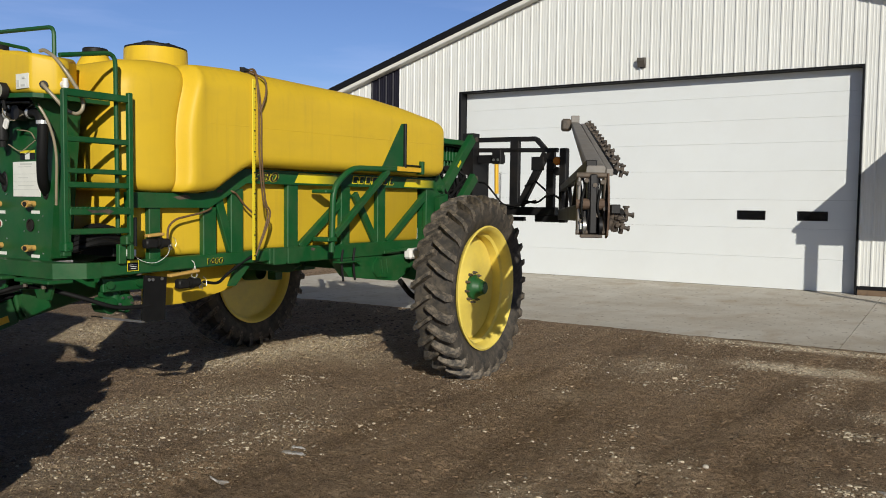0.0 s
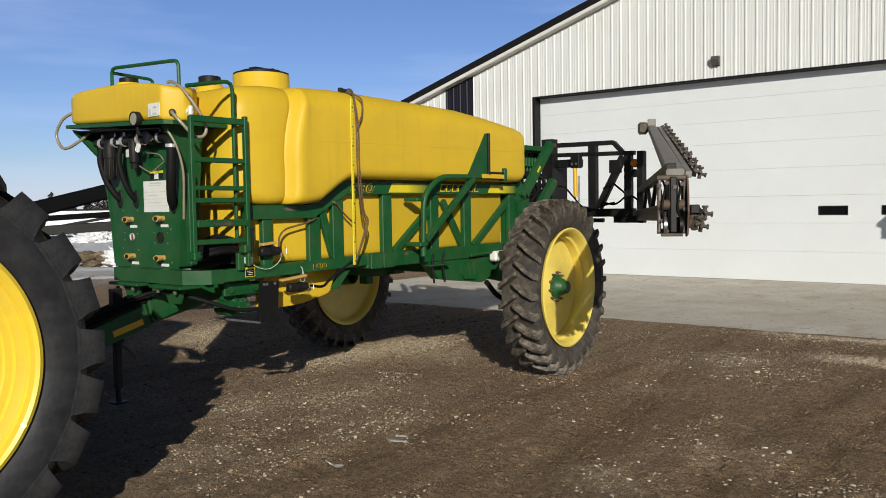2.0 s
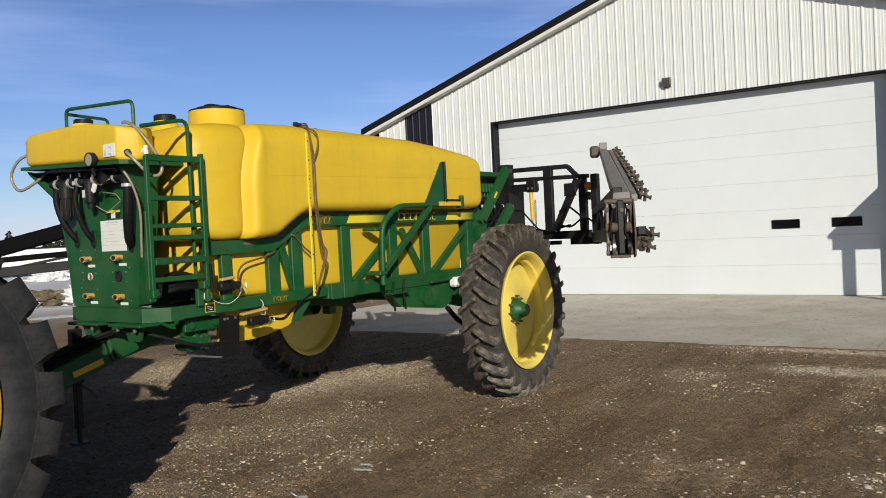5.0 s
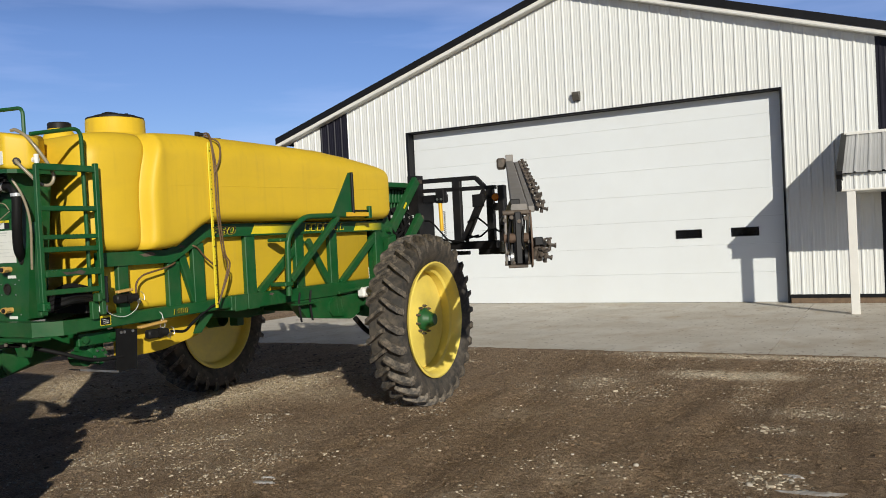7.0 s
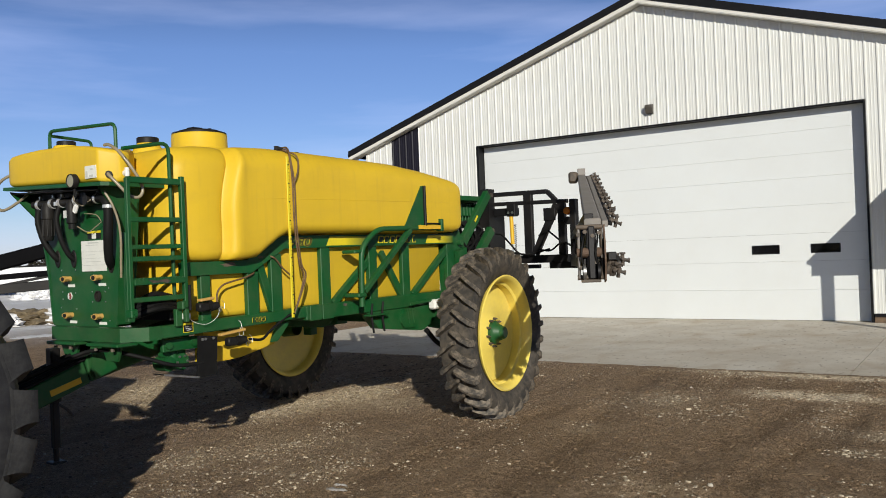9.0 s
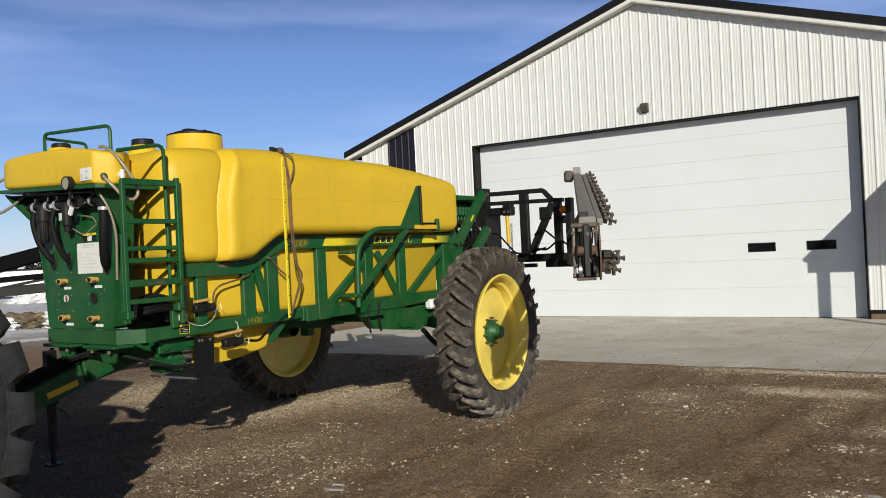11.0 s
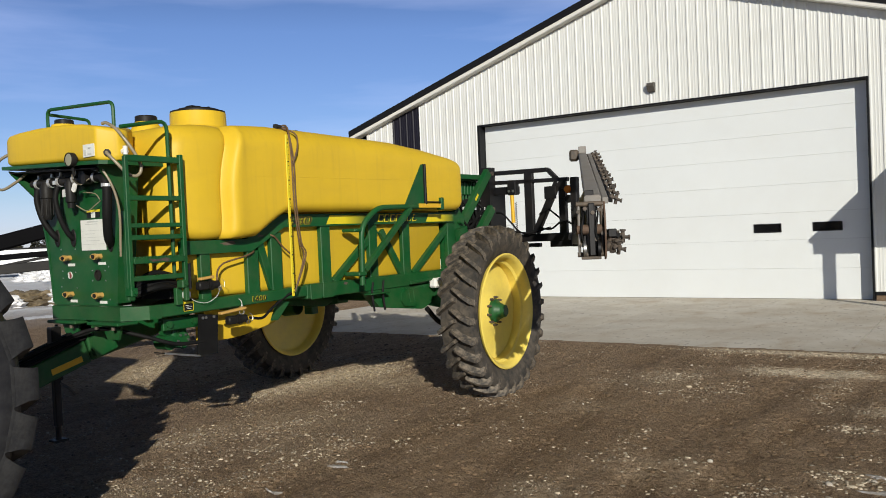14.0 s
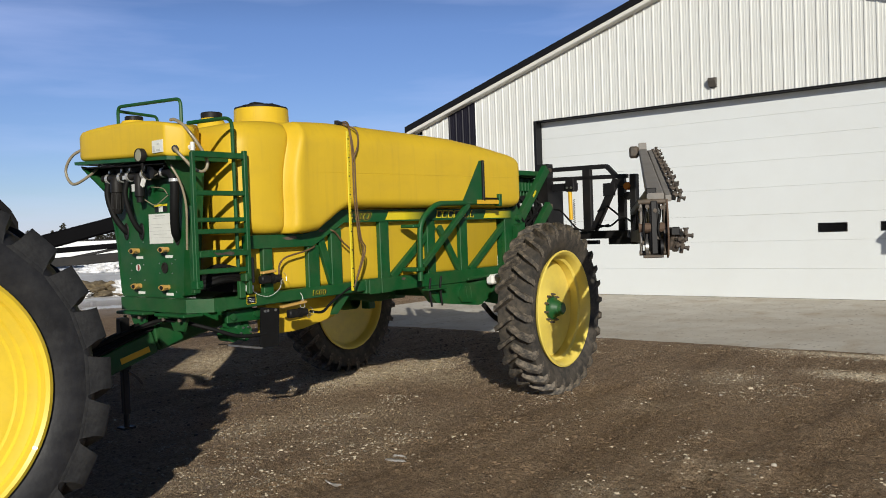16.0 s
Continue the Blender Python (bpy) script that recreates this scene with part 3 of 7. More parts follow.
# roof in two slopes
for s in (-1, 1):
    xe = RIDGE_X + s * 9.03
    bm = B()
    plate(bm, [(RIDGE_X, RIDGE_Z), (xe, roof_z(xe)), (xe, roof_z(xe) - 0.07), (RIDGE_X, RIDGE_Z - 0.07)], "y", WALL_Y - OVER + 0.02, 44.4)
    part("roof", bm, ROOF_DARK, shed)
    bm = B()
    plate(bm, [(RIDGE_X, RIDGE_Z + 0.012), (xe, roof_z(xe) + 0.012), (xe, roof_z(xe) - 0.165), (RIDGE_X, RIDGE_Z - 0.165)], "y", WALL_Y - OVER - 0.02, WALL_Y - OVER + 0.018)
    part("rake_trim", bm, TRIM_BLACK, shed, "black rake trim")
    bm = B()
    plate(bm, [(RIDGE_X, RIDGE_Z - 0.167), (xe, roof_z(xe) - 0.167), (xe, roof_z(xe) - 0.245), (RIDGE_X, RIDGE_Z - 0.245)], "y", WALL_Y - OVER + 0.0, WALL_Y - OVER + 0.03)
    part("fascia", bm, FASCIA, shed, "white fascia board")
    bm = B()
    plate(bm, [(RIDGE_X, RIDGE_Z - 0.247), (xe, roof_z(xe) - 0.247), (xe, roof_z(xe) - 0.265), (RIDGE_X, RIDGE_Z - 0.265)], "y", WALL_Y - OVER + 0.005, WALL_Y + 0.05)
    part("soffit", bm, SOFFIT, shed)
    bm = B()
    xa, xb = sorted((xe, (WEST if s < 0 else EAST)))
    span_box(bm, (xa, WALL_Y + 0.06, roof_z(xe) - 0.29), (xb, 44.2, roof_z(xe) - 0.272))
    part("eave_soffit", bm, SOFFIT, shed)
    bm = B()
    xg = xe + s * 0.06
    span_box(bm, (min(xe, xg), WALL_Y - OVER + 0.05, roof_z(xe) - 0.16), (max(xe, xg), 44.3, roof_z(xe) - 0.02), 0.01)
    part("gutter", bm, TRIM_BLACK, shed, "black eave gutter")
# corner trims, skirt boards
for x in (WEST, EAST):
    part("corner_trim", span_box(B(), (x - 0.05, WALL_Y - 0.03, 0.1), (x + 0.05, WALL_Y + 0.06, under(x) - 0.01), 0.006), FASCIA, shed)
for x0, x1 in ((WEST, DOOR_L - 0.06), (DOOR_R + 0.06, EAST)):
    part("skirt_board", span_box(B(), (x0, WALL_Y - 0.012, -FALL), (x1, WALL_Y + 0.03, 0.085), 0.004), WOOD, shed, "weathered skirt board")
    part("drip_edge", span_box(B(), (x0, WALL_Y - 0.03, 0.087), (x1, WALL_Y + 0.02, 0.158), 0.002), TRIM_BLACK, shed)
# black door surround: jamb faces and header through the depth of the wall
bm = B()
span_box(bm, (DOOR_L - 0.07, WALL_Y - 0.03, 0.012 - FALL), (DOOR_L, WALL_Y + RECESS, DOOR_T + 0.036), 0.004)
part("door_jamb", bm, TRIM_BLACK, shed)
bm = B()
span_box(bm, (DOOR_R, WALL_Y - 0.03, 0.012 - FALL), (DOOR_R + 0.04, WALL_Y + RECESS, DOOR_T + 0.036), 0.004)
part("door_jamb", bm, TRIM_BLACK, shed)
bm = B()
span_box(bm, (DOOR_L, WALL_Y - 0.032, DOOR_T), (DOOR_R, WALL_Y + RECESS, DOOR_T + 0.038), 0.004)
part("door_header", bm, TRIM_BLACK, shed)
# the sectional door: eight panels, two small lights in the third from the ground
odoor = part("overhead_door", span_box(B(), (DOOR_L + 0.005, WALL_Y + RECESS + 0.062, 0.03), (DOOR_R - 0.005, WALL_Y + RECESS + 0.075, DOOR_T)), INSIDE, shed, "closed white sectional overhead door")
seams = [0.016 - FALL, 0.645, 1.275, 1.88, 2.50, 3.105, 3.615, 4.125, DOOR_T]
LIGHTS = ((-3.69, -3.10), (-2.46, -1.87))
for i, (z0, z1) in enumerate(zip(seams, seams[1:])):
    yf = WALL_Y + RECESS
    if i == 2:
        za, zb = 1.447, 1.648
        pieces = [(DOOR_L + 0.01, LIGHTS[0][0], z0, z1), (LIGHTS[0][0], LIGHTS[0][1], z0, za), (LIGHTS[0][0], LIGHTS[0][1], zb, z1),
                  (LIGHTS[0][1], LIGHTS[1][0], z0, z1), (LIGHTS[1][0], LIGHTS[1][1], z0, za), (LIGHTS[1][0], LIGHTS[1][1], zb, z1),
                  (LIGHTS[1][1], DOOR_R - 0.01, z0, z1)]
        bm = B()
        for xa, xb, a, b in pieces:
            span_box(bm, (xa, yf, a + (0.0015 if a == z0 else 0)), (xb, yf + 0.05, b - (0.0015 if b == z1 else 0)))
        bmesh.ops.remove_doubles(bm, verts=bm.verts, dist=0.0005)
        part("panel", bm, DOOR_WHITE, odoor)
        for xa, xb in LIGHTS:
            bm = B()
            for lo, hi in (((xa, za), (xb, za + 0.022)), ((xa, zb - 0.022), (xb, zb)), ((xa, za + 0.022), (xa + 0.022, zb - 0.022)), ((xb - 0.022, za + 0.022), (xb, zb - 0.022))):
                span_box(bm, (lo[0], yf - 0.012, lo[1]), (hi[0], yf + 0.03, hi[1]), 0.003)
            part("window_frame", bm, TRIM_BLACK, odoor, "black window frame")
            part("pane", span_box(B(), (xa + 0.022, yf + 0.012, za + 0.022), (xb - 0.022, yf + 0.02, zb - 0.022)), DARK_GLASS, odoor, "dark window pane")
    else:
        part("panel", span_box(B(), (DOOR_L + 0.01, yf, z0 + 0.001), (DOOR_R - 0.01, yf + 0.05, z1 - 0.001), 0.002), DOOR_WHITE, odoor)
part("bottom_seal", span_box(B(), (DOOR_L + 0.01, WALL_Y + RECESS + 0.012, 0.0085 - FALL), (DOOR_R - 0.01, WALL_Y + RECESS + 0.045, 0.02 - FALL), 0.004), SEAL, odoor)

# wall lamp over the door
lamp = root("wall_lamp", pose(-5.825, WALL_Y - 0.02, 4.98), "small dark wall-pack lamp above the door", "lamp")
part("back_plate", span_box(B(), (-0.08, -0.01, -0.115), (0.08, 0.018, 0.115), 0.01), TRIM_BLACK, lamp)
bm = B()
plate(bm, [(-0.01, 0.11), (-0.01, -0.09), (-0.06, -0.105), (-0.14, 0.03), (-0.12, 0.10)], "x", -0.085, 0.085)
part("hood", bm, LAMP_BRONZE, lamp)
part("lens", span_box(B(), (-0.07, -0.055, -0.118), (0.07, -0.015, -0.097), 0.006), DARK_GLASS, lamp)

# entrance canopy with its post
canopy = root("entrance_canopy", pose(0, 0, 0), "grey ribbed lean-to canopy over the entrance on white posts", "canopy")
CX0, CX1, CY = -0.08, 3.9, 16.72
bm = B()
prof = rib_profile(CX0 + 0.03, CX1)
lo = [bm.verts.new((x, CY - 0.12, 2.56 + d * 1.2)) for x, d in prof]
hi = [bm.verts.new((x, WALL_Y - 0.03, 3.46 + d * 1.2)) for x, d in prof]
for i in range(len(prof) - 1):
    bm.faces.new((lo[i], lo[i + 1], hi[i + 1], hi[i]))
part("canopy_roof", bm, CANOPY_GREY, canopy, "grey ribbed steel roof")
part("ridge_flashing", span_box(B(), (CX0 - 0.02, WALL_Y - 0.14, 3.44), (CX1, WALL_Y - 0.005, 3.50), 0.006), FASCIA, canopy)
# black instead of roof grey: the shade on this side face is in the colour
bm = B()
plate(bm, [(CY - 0.14, 2.54), (CY - 0.14, 2.60), (WALL_Y - 0.03, 3.50), (WALL_Y - 0.03, 3.33), (CY + 0.03, 2.40)], "x", CX0 - 0.075, CX0 + 0.028)
part("rake_trim", bm, TRIM_BLACK, canopy, "rake trim coloured dark for the canopy's shaded side")
part("corner_trim", span_box(B(), (CX0 - 0.075, CY - 0.045, 2.236), (CX0 + 0.005, CY + 0.03, 2.56), 0.004), TRIM_BLACK, canopy, "dark corner trim")
# side panel in black too, painting in the shade of this face
bm = B()
plate(bm, [(CY + 0.035, 2.27), (WALL_Y - 0.03, 2.27), (WALL_Y - 0.03, 3.30), (CY + 0.035, 2.40)], "x", CX0, CX0 + 0.024)
part("side_panel", bm, TRIM_BLACK, canopy, "side panel coloured dark for the canopy's shaded side")
part("fascia", sheet(CX0 + 0.01, CX1, 2.27, lambda x: 2.55, CY), WHITE_SIDING, canopy, "ivory ribbed fascia")
part("fascia_sill", span_box(B(), (CX0 - 0.03, CY - 0.04, 2.235), (CX1, CY + 0.16, 2.268), 0.004), FASCIA, canopy)
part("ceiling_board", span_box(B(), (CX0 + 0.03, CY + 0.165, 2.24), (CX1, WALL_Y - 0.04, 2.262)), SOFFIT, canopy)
for x in (0.0, 3.6):
    part("post", span_box(B(), (x, CY - 0.02, -0.02), (x + 0.145, CY + 0.125, 2.234), 0.006), FASCIA, canopy)
edoor = part("entrance_door", span_box(B(), (0.72, WALL_Y - 0.075, 0.05), (1.62, WALL_Y - 0.035, 2.05), 0.004), DOOR_WHITE, shed, "white entrance door in a black frame")
bm = B()
for lo_, hi_ in (((0.60, 0.012), (0.715, 2.17)), ((1.625, 0.012), (1.74, 2.17)), ((0.715, 2.055), (1.625, 2.17))):
    span_box(bm, (lo_[0], WALL_Y - 0.09, lo_[1]), (hi_[0], WALL_Y - 0.022, hi_[1]), 0.004)
part("door_frame", bm, TRIM_BLACK, edoor)


# ---- trailed sprayer ----
# own axes: x towards its near side, y to the rear, z up; the axle at y = 0
sprayer = root("crop_sprayer", pose(-5.31, 7.76, 0, 0, 0, -1.5), "green and yellow trailed crop sprayer, booms half unfolded", "sprayer")
HW = 0.80


def rounded(w, z0, z1, r_top, r_bot, n=6):
    """A cross-section in x and z with rounded corners."""
    out = []
    for sx, zc, r, a0 in ((1, z1 - r_top, r_top, 0), (-1, z1 - r_top, r_top, 90), (-1, z0 + r_bot, r_bot, 180), (1, z0 + r_bot, r_bot, 270)):
        for k in range(n + 1):
            a = radians(a0 + 90 * k / n)
            out.append((sx * (w - r) + r * math.cos(a), zc + r * math.sin(a)))
        if a0 in (90, 270):
            za, zb = (z1 - r_top, z0 + r_bot) if a0 == 90 else (z0 + r_bot, z1 - r_top)
            out += [(sx * w, za + (zb - za) * k / 7) for k in range(1, 7)]
    return out


def loft(bm, rows):
    """rows of y, half width, bottom, top, top radius, bottom radius."""
    rings = [[(x, y, z) for x, z in rounded(w, a, b, rt, rb)] for y, w, a, b, rt, rb in rows]
    quad_grid(bm, rings, True, True)


# main tank: the body above the rails, with a narrower block in front and the sump between the trusses
# half width, underside and crown along the length
TANK_W = {-3.58: 0.62, -3.57: 0.74, -3.53: 0.80, -3.45: 0.845, -3.32: 0.866, -3.24: 0.872, -3.20: 0.868, -3.18: 0.862, -3.165: 0.854, -3.152: 0.866, -3.132: 0.912,
          -3.11: 0.944, -3.085: 0.960, -3.05: 0.966, -2.98: 0.961, -2.90: 0.955, -0.55: 0.955, 0.0: 0.95, 0.25: 0.945, 0.325: 0.935, 0.352: 0.915, 0.365: 0.87}
TANK_LOW = {-3.58: 1.98, -3.57: 1.88, -3.53: 1.83, -3.45: 1.81, -3.32: 1.80, -2.95: 1.80, -2.80: 1.815, -2.68: 1.885, -2.56: 1.957, -2.46: 2.006, -2.34: 2.018, 0.20: 2.022, 0.30: 2.03, 0.345: 2.06, 0.365: 2.11}
TANK_TOP = {-3.58: 2.53, -3.57: 2.63, -3.53: 2.70, -3.45: 2.735, -3.32: 2.755, -3.24: 2.758, -3.18: 2.752, -3.165: 2.742, -3.152: 2.752, -3.12: 2.758, -2.95: 2.765,
            -2.56: 2.785, -2.06: 2.78, -1.27: 2.766, -0.80: 2.755, -0.335: 2.714, 0.0: 2.668, 0.20: 2.632, 0.31: 2.602, 0.345: 2.578, 0.365: 2.54}


def along(table, y):
    return float(np.interp(y, list(table), list(table.values())))


bm = B()
stations = sorted({*TANK_W, *TANK_LOW, *TANK_TOP, -2.1, -1.85, -1.35, -1.1})
loft(bm, [(y, along(TANK_W, y), along(TANK_LOW, y), along(TANK_TOP, y), along({-3.58: 0.18, -3.5: 0.2, -2.8: 0.2, -2.56: 0.22, -0.55: 0.22, 0.0: 0.18, 0.365: 0.10}, y),
           along({-3.58: 0.14, -3.32: 0.08, -2.95: 0.08, -2.65: 0.09, -2.5: 0.09, -2.3: 0.09}, y)) for y in stations])
# the crease between the two blocks leans back towards the crown
for v in bm.verts:
    v.co.y += math.exp(-((v.co.y + 3.15) / 0.18) ** 2) * float(np.interp(v.co.z, (1.8, 1.9, 2.02, 2.15, 2.30, 2.42, 2.52, 2.63, 2.75), (0.030, 0.045, 0.050, 0.044, 0.050, 0.072, 0.098, 0.132, 0.168)))
tank = part("main_tank", bm, YELLOW_POLY, sprayer, "yellow moulded liquid tank", smooth=50)
bm = B()
loft(bm, [(-3.40, 0.60, 1.40, 2.05, 0.05, 0.06), (-3.36, 0.70, 1.33, 2.06, 0.05, 0.06), (-3.30, 0.724, 1.32, 2.06, 0.05, 0.06), (-2.6, 0.726, 1.315, 2.06, 0.05, 0.06), (0.14, 0.726, 1.315, 2.06, 0.05, 0.06), (0.19, 0.69, 1.36, 2.04, 0.05, 0.06)])
part("tank_sump", bm, YELLOW_POLY, tank, smooth=50)
for s in (1, -1):
    part("mould_seam", tube(B(), [(s * (along(TANK_W, y) - 0.001), y, 2.318 + 0.012 * (y + 3.1)) for y in (-3.02, -2.9, -2.4, -1.8, -1.2, -0.6, 0.0, 0.2)], 0.0028, 6), YELLOW_POLY, tank)
# moulded neck, lid and small caps
bm = B()
spin(bm, [(2.72, 0.37), (2.785, 0.345), (2.815, 0.315), (2.835, 0.268), (2.85, 0.256), (2.972, 0.253), (2.985, 0.245), (2.985, 0.0)], "z", 48, (0, -2.63, 0))
part("lid_neck", bm, YELLOW_POLY, tank, smooth=40)
bm = B()
spin(bm, [(2.981, 0.250), (2.995, 0.248), (2.998, 0.225), (2.996, 0.202), (3.012, 0.194), (3.018, 0.18), (3.018, 0.0)], "z", 40, (0, -2.63, 0))
for k in range(6):
    a = k * math.pi / 3
    box(bm, (0.12 * math.cos(a), -2.63 + 0.12 * math.sin(a), 3.020), (0.10, 0.022, 0.014), 0.004, Matrix.Rotation(a, 4, "Z"))
lid = part("lid", bm, PLASTIC_BLACK, tank, "black screw lid", smooth=35)
part("grip", span_box(B(), (-0.05, -2.74, 3.02), (0.05, -2.62, 3.046), 0.01), PLASTIC_BLACK, lid)
bm = B()
spin(bm, [(2.70, 0.17), (2.80, 0.125), (2.845, 0.096), (2.857, 0.09), (2.857, 0.0)], "z", 28, (0, -3.19, 0))
part("cap_neck", bm, YELLOW_POLY, tank, smooth=40)
bm = B()
spin(bm, [(2.853, 0.095), (2.897, 0.094), (2.906, 0.086), (2.908, 0.0)], "z", 28, (0, -3.19, 0))
part("cap", bm, PLASTIC_BLACK, tank, "black vent cap", smooth=40)
for y, z, w in ((-1.15, 2.765, 0.12), (0.12, 2.645, 0.06), (-1.95, 2.78, 0.05)):
    bm = B()
    spin(bm, [(z - 0.03, w), (z + 0.025, w), (z + 0.035, w * 0.8), (z + 0.035, 0.0)], "z", 20, (0.55 if w < 0.1 else 0.3, y, 0))
    part("vent_cap", bm, PLASTIC_BLACK, tank, smooth=40)

# side trusses: lower beam, stepped upper rail, posts and diagonals
POSTS = (-3.25, -2.742, -2.463, -1.822, -1.115, -0.561, 0.29)
DIAGS = (((-2.645, 1.75), (-2.505, 1.34)), ((-1.715, 1.335), (-1.04, 1.83)), ((-0.96, 1.82), (-0.62, 1.335)), ((-0.435, 1.335), (0.26, 1.835)))
for s in (1, -1):
    xm = s * (HW - 0.05)
    bm = B()
    beam(bm, (xm, -3.80 if s > 0 else -3.40, 1.256), (xm, -2.06, 1.287), 0.094, 0.098, 0.008)
    part("lower_beam", bm, GREEN, sprayer)
    bm = B()
    beam(bm, (xm, -2.12, 1.276), (xm, 0.62, 1.281), 0.10, 0.137, 0.008)
    part("lower_beam", bm, GREEN, sprayer)
    bm = B()
    plate(bm, [(-3.47, 1.685), (-2.76, 1.685), (-2.37, 1.885), (0.36, 1.892), (0.36, 2.007), (-2.46, 2.002), (-2.815, 1.795), (-3.47, 1.795)], "x", s * (HW - 0.07), s * HW)
    part("upper_rail", bm, GREEN, sprayer)
    for y in POSTS:
        top = 1.68 if y < -2.7 else 1.895 if y > -2.4 else 1.83
        w = 0.10 if y < -3 else 0.13
        part("post", span_box(B(), (s * (HW - 0.068), y - w / 2, 1.31), (s * (HW - 0.015), y + w / 2, top + 0.01), 0.006), GREEN, sprayer)
    for (y0, z0), (y1, z1) in DIAGS:
        bm = B()
        beam(bm, (s * (HW - 0.044), y0, z0), (s * (HW - 0.044), y1, z1), 0.048, 0.075, 0.006)
        part("diagonal", bm, GREEN, sprayer)
# splice plates along the lower beam
for y, h in ((-1.83, 0.155), (-2.0, 0.155)):
    part("splice_plate", span_box(B(), (HW - 0.005, y - 0.075, 1.21 - (h - 0.135) / 2), (HW + 0.006, y + 0.075, 1.21 + h - 0.02), 0.004), GREEN, sprayer)
# front crossmember with its chamfered corners
bm = B()
plate(bm, [(-0.62, -3.56), (-0.30, -3.96), (0.65, -3.96), (0.80, -3.81), (0.80, -3.70), (0.61, -3.84), (-0.26, -3.84), (-0.56, -3.48)], "z", 1.206, 1.312)
part("front_crossmember", bm, GREEN, sprayer)
for y in (-2.9, -1.9, -0.6, 0.5):
    part("crossmember", span_box(B(), (-HW + 0.1, y - 0.06, 1.19), (HW - 0.1, y + 0.06, 1.30), 0.006), GREEN, sprayer)

# boom cradle on the near side: bent tube with a tall fin and rest
for s in (1, -1):
    bm = B()
    xc = s * 0.95
    bent(bm, [(xc, -1.505, 1.29), (xc, -1.485, 1.875), (xc, -1.23, 2.055), (xc, -0.12, 2.073)], 0.028, 0.12, 10)
    cradle = part("boom_cradle", bm, GREEN, sprayer, smooth=40)
    bm = B()
    beam(bm, (xc, -1.46, 1.44), (xc, -0.68, 2.05), 0.05, 0.058, 0.006)
    part("brace", bm, GREEN, cradle)
    bm = B()
    plate(bm, [(-0.79, 2.075), (-0.445, 2.075), (-0.445, 2.52), (-0.475, 2.52)], "x", xc - 0.012, xc + 0.012)
    part("fin", bm, GREEN, cradle)
    part("fin_edge", span_box(B(), (xc - 0.035, -0.444, 2.085), (xc + 0.035, -0.412, 2.525), 0.005), BLACK_STEEL, cradle, "black rubber edge")
    part("rest_pad", span_box(B(), (xc - 0.03, -0.412, 2.108), (xc + 0.03, -0.155, 2.122), 0.004), BLACK_STEEL, cradle)
    part("end_stop", span_box(B(), (xc - 0.04, -0.155, 2.03), (xc + 0.04, -0.105, 2.165), 0.006), GREEN, cradle)
    part("reflector", span_box(B(), (xc + s * 0.0285, -0.565, 2.052), (xc + s * 0.0325, -0.16, 2.096)), DECAL_AMBER, cradle, "amber reflective strip")
    part("foot_bracket", span_box(B(), (s * 0.79, -1.585, 1.385), (s * 0.985, -1.465, 1.425), 0.008), GREEN, cradle)
    part("head_bracket", span_box(B(), (s * 0.79, -1.60, 1.815), (s * 0.965, -1.475, 1.85), 0.01), GREEN, cradle)


# wheels
def tyre_mesh(R, w, rim_r, lug_h, mat, name="tyre"):
    """A bias-lugged field tyre about the x axis."""
    bm = B()
    rc, h = R - lug_h, w / 2
    prof = [(-h * 0.62, rim_r - 0.01), (-h * 0.72, rim_r + 0.015), (-h * 0.92, rim_r + 0.10 * R), (-h * 0.99, rc - 0.13 * R), (-h * 0.985, rc - 0.045 * R), (-h * 0.90, rc - 0.014 * R), (-h * 0.5, rc - 0.003 * R), (0, rc)]
    if mat is RUBBER_DARK:
        prof = [(-h * 0.66, rim_r - 0.01), (-h * 0.76, rim_r + 0.015), (-h * 0.95, rim_r + 0.07 * R), (-h * 0.995, rc - 0.17 * R), (-h * 0.99, rc - 0.105 * R), (-h * 0.955, rc - 0.078 * R), (-h * 0.86, rc - 0.055 * R), (-h * 0.70, rc - 0.030 * R), (-h * 0.5, rc - 0.010 * R), (0, rc)]
    prof = prof + [(-u, r) for u, r in reversed(prof[:-1])]
    spin(bm, prof, "x", 72)
    return finish(name, bm, mat, 35)


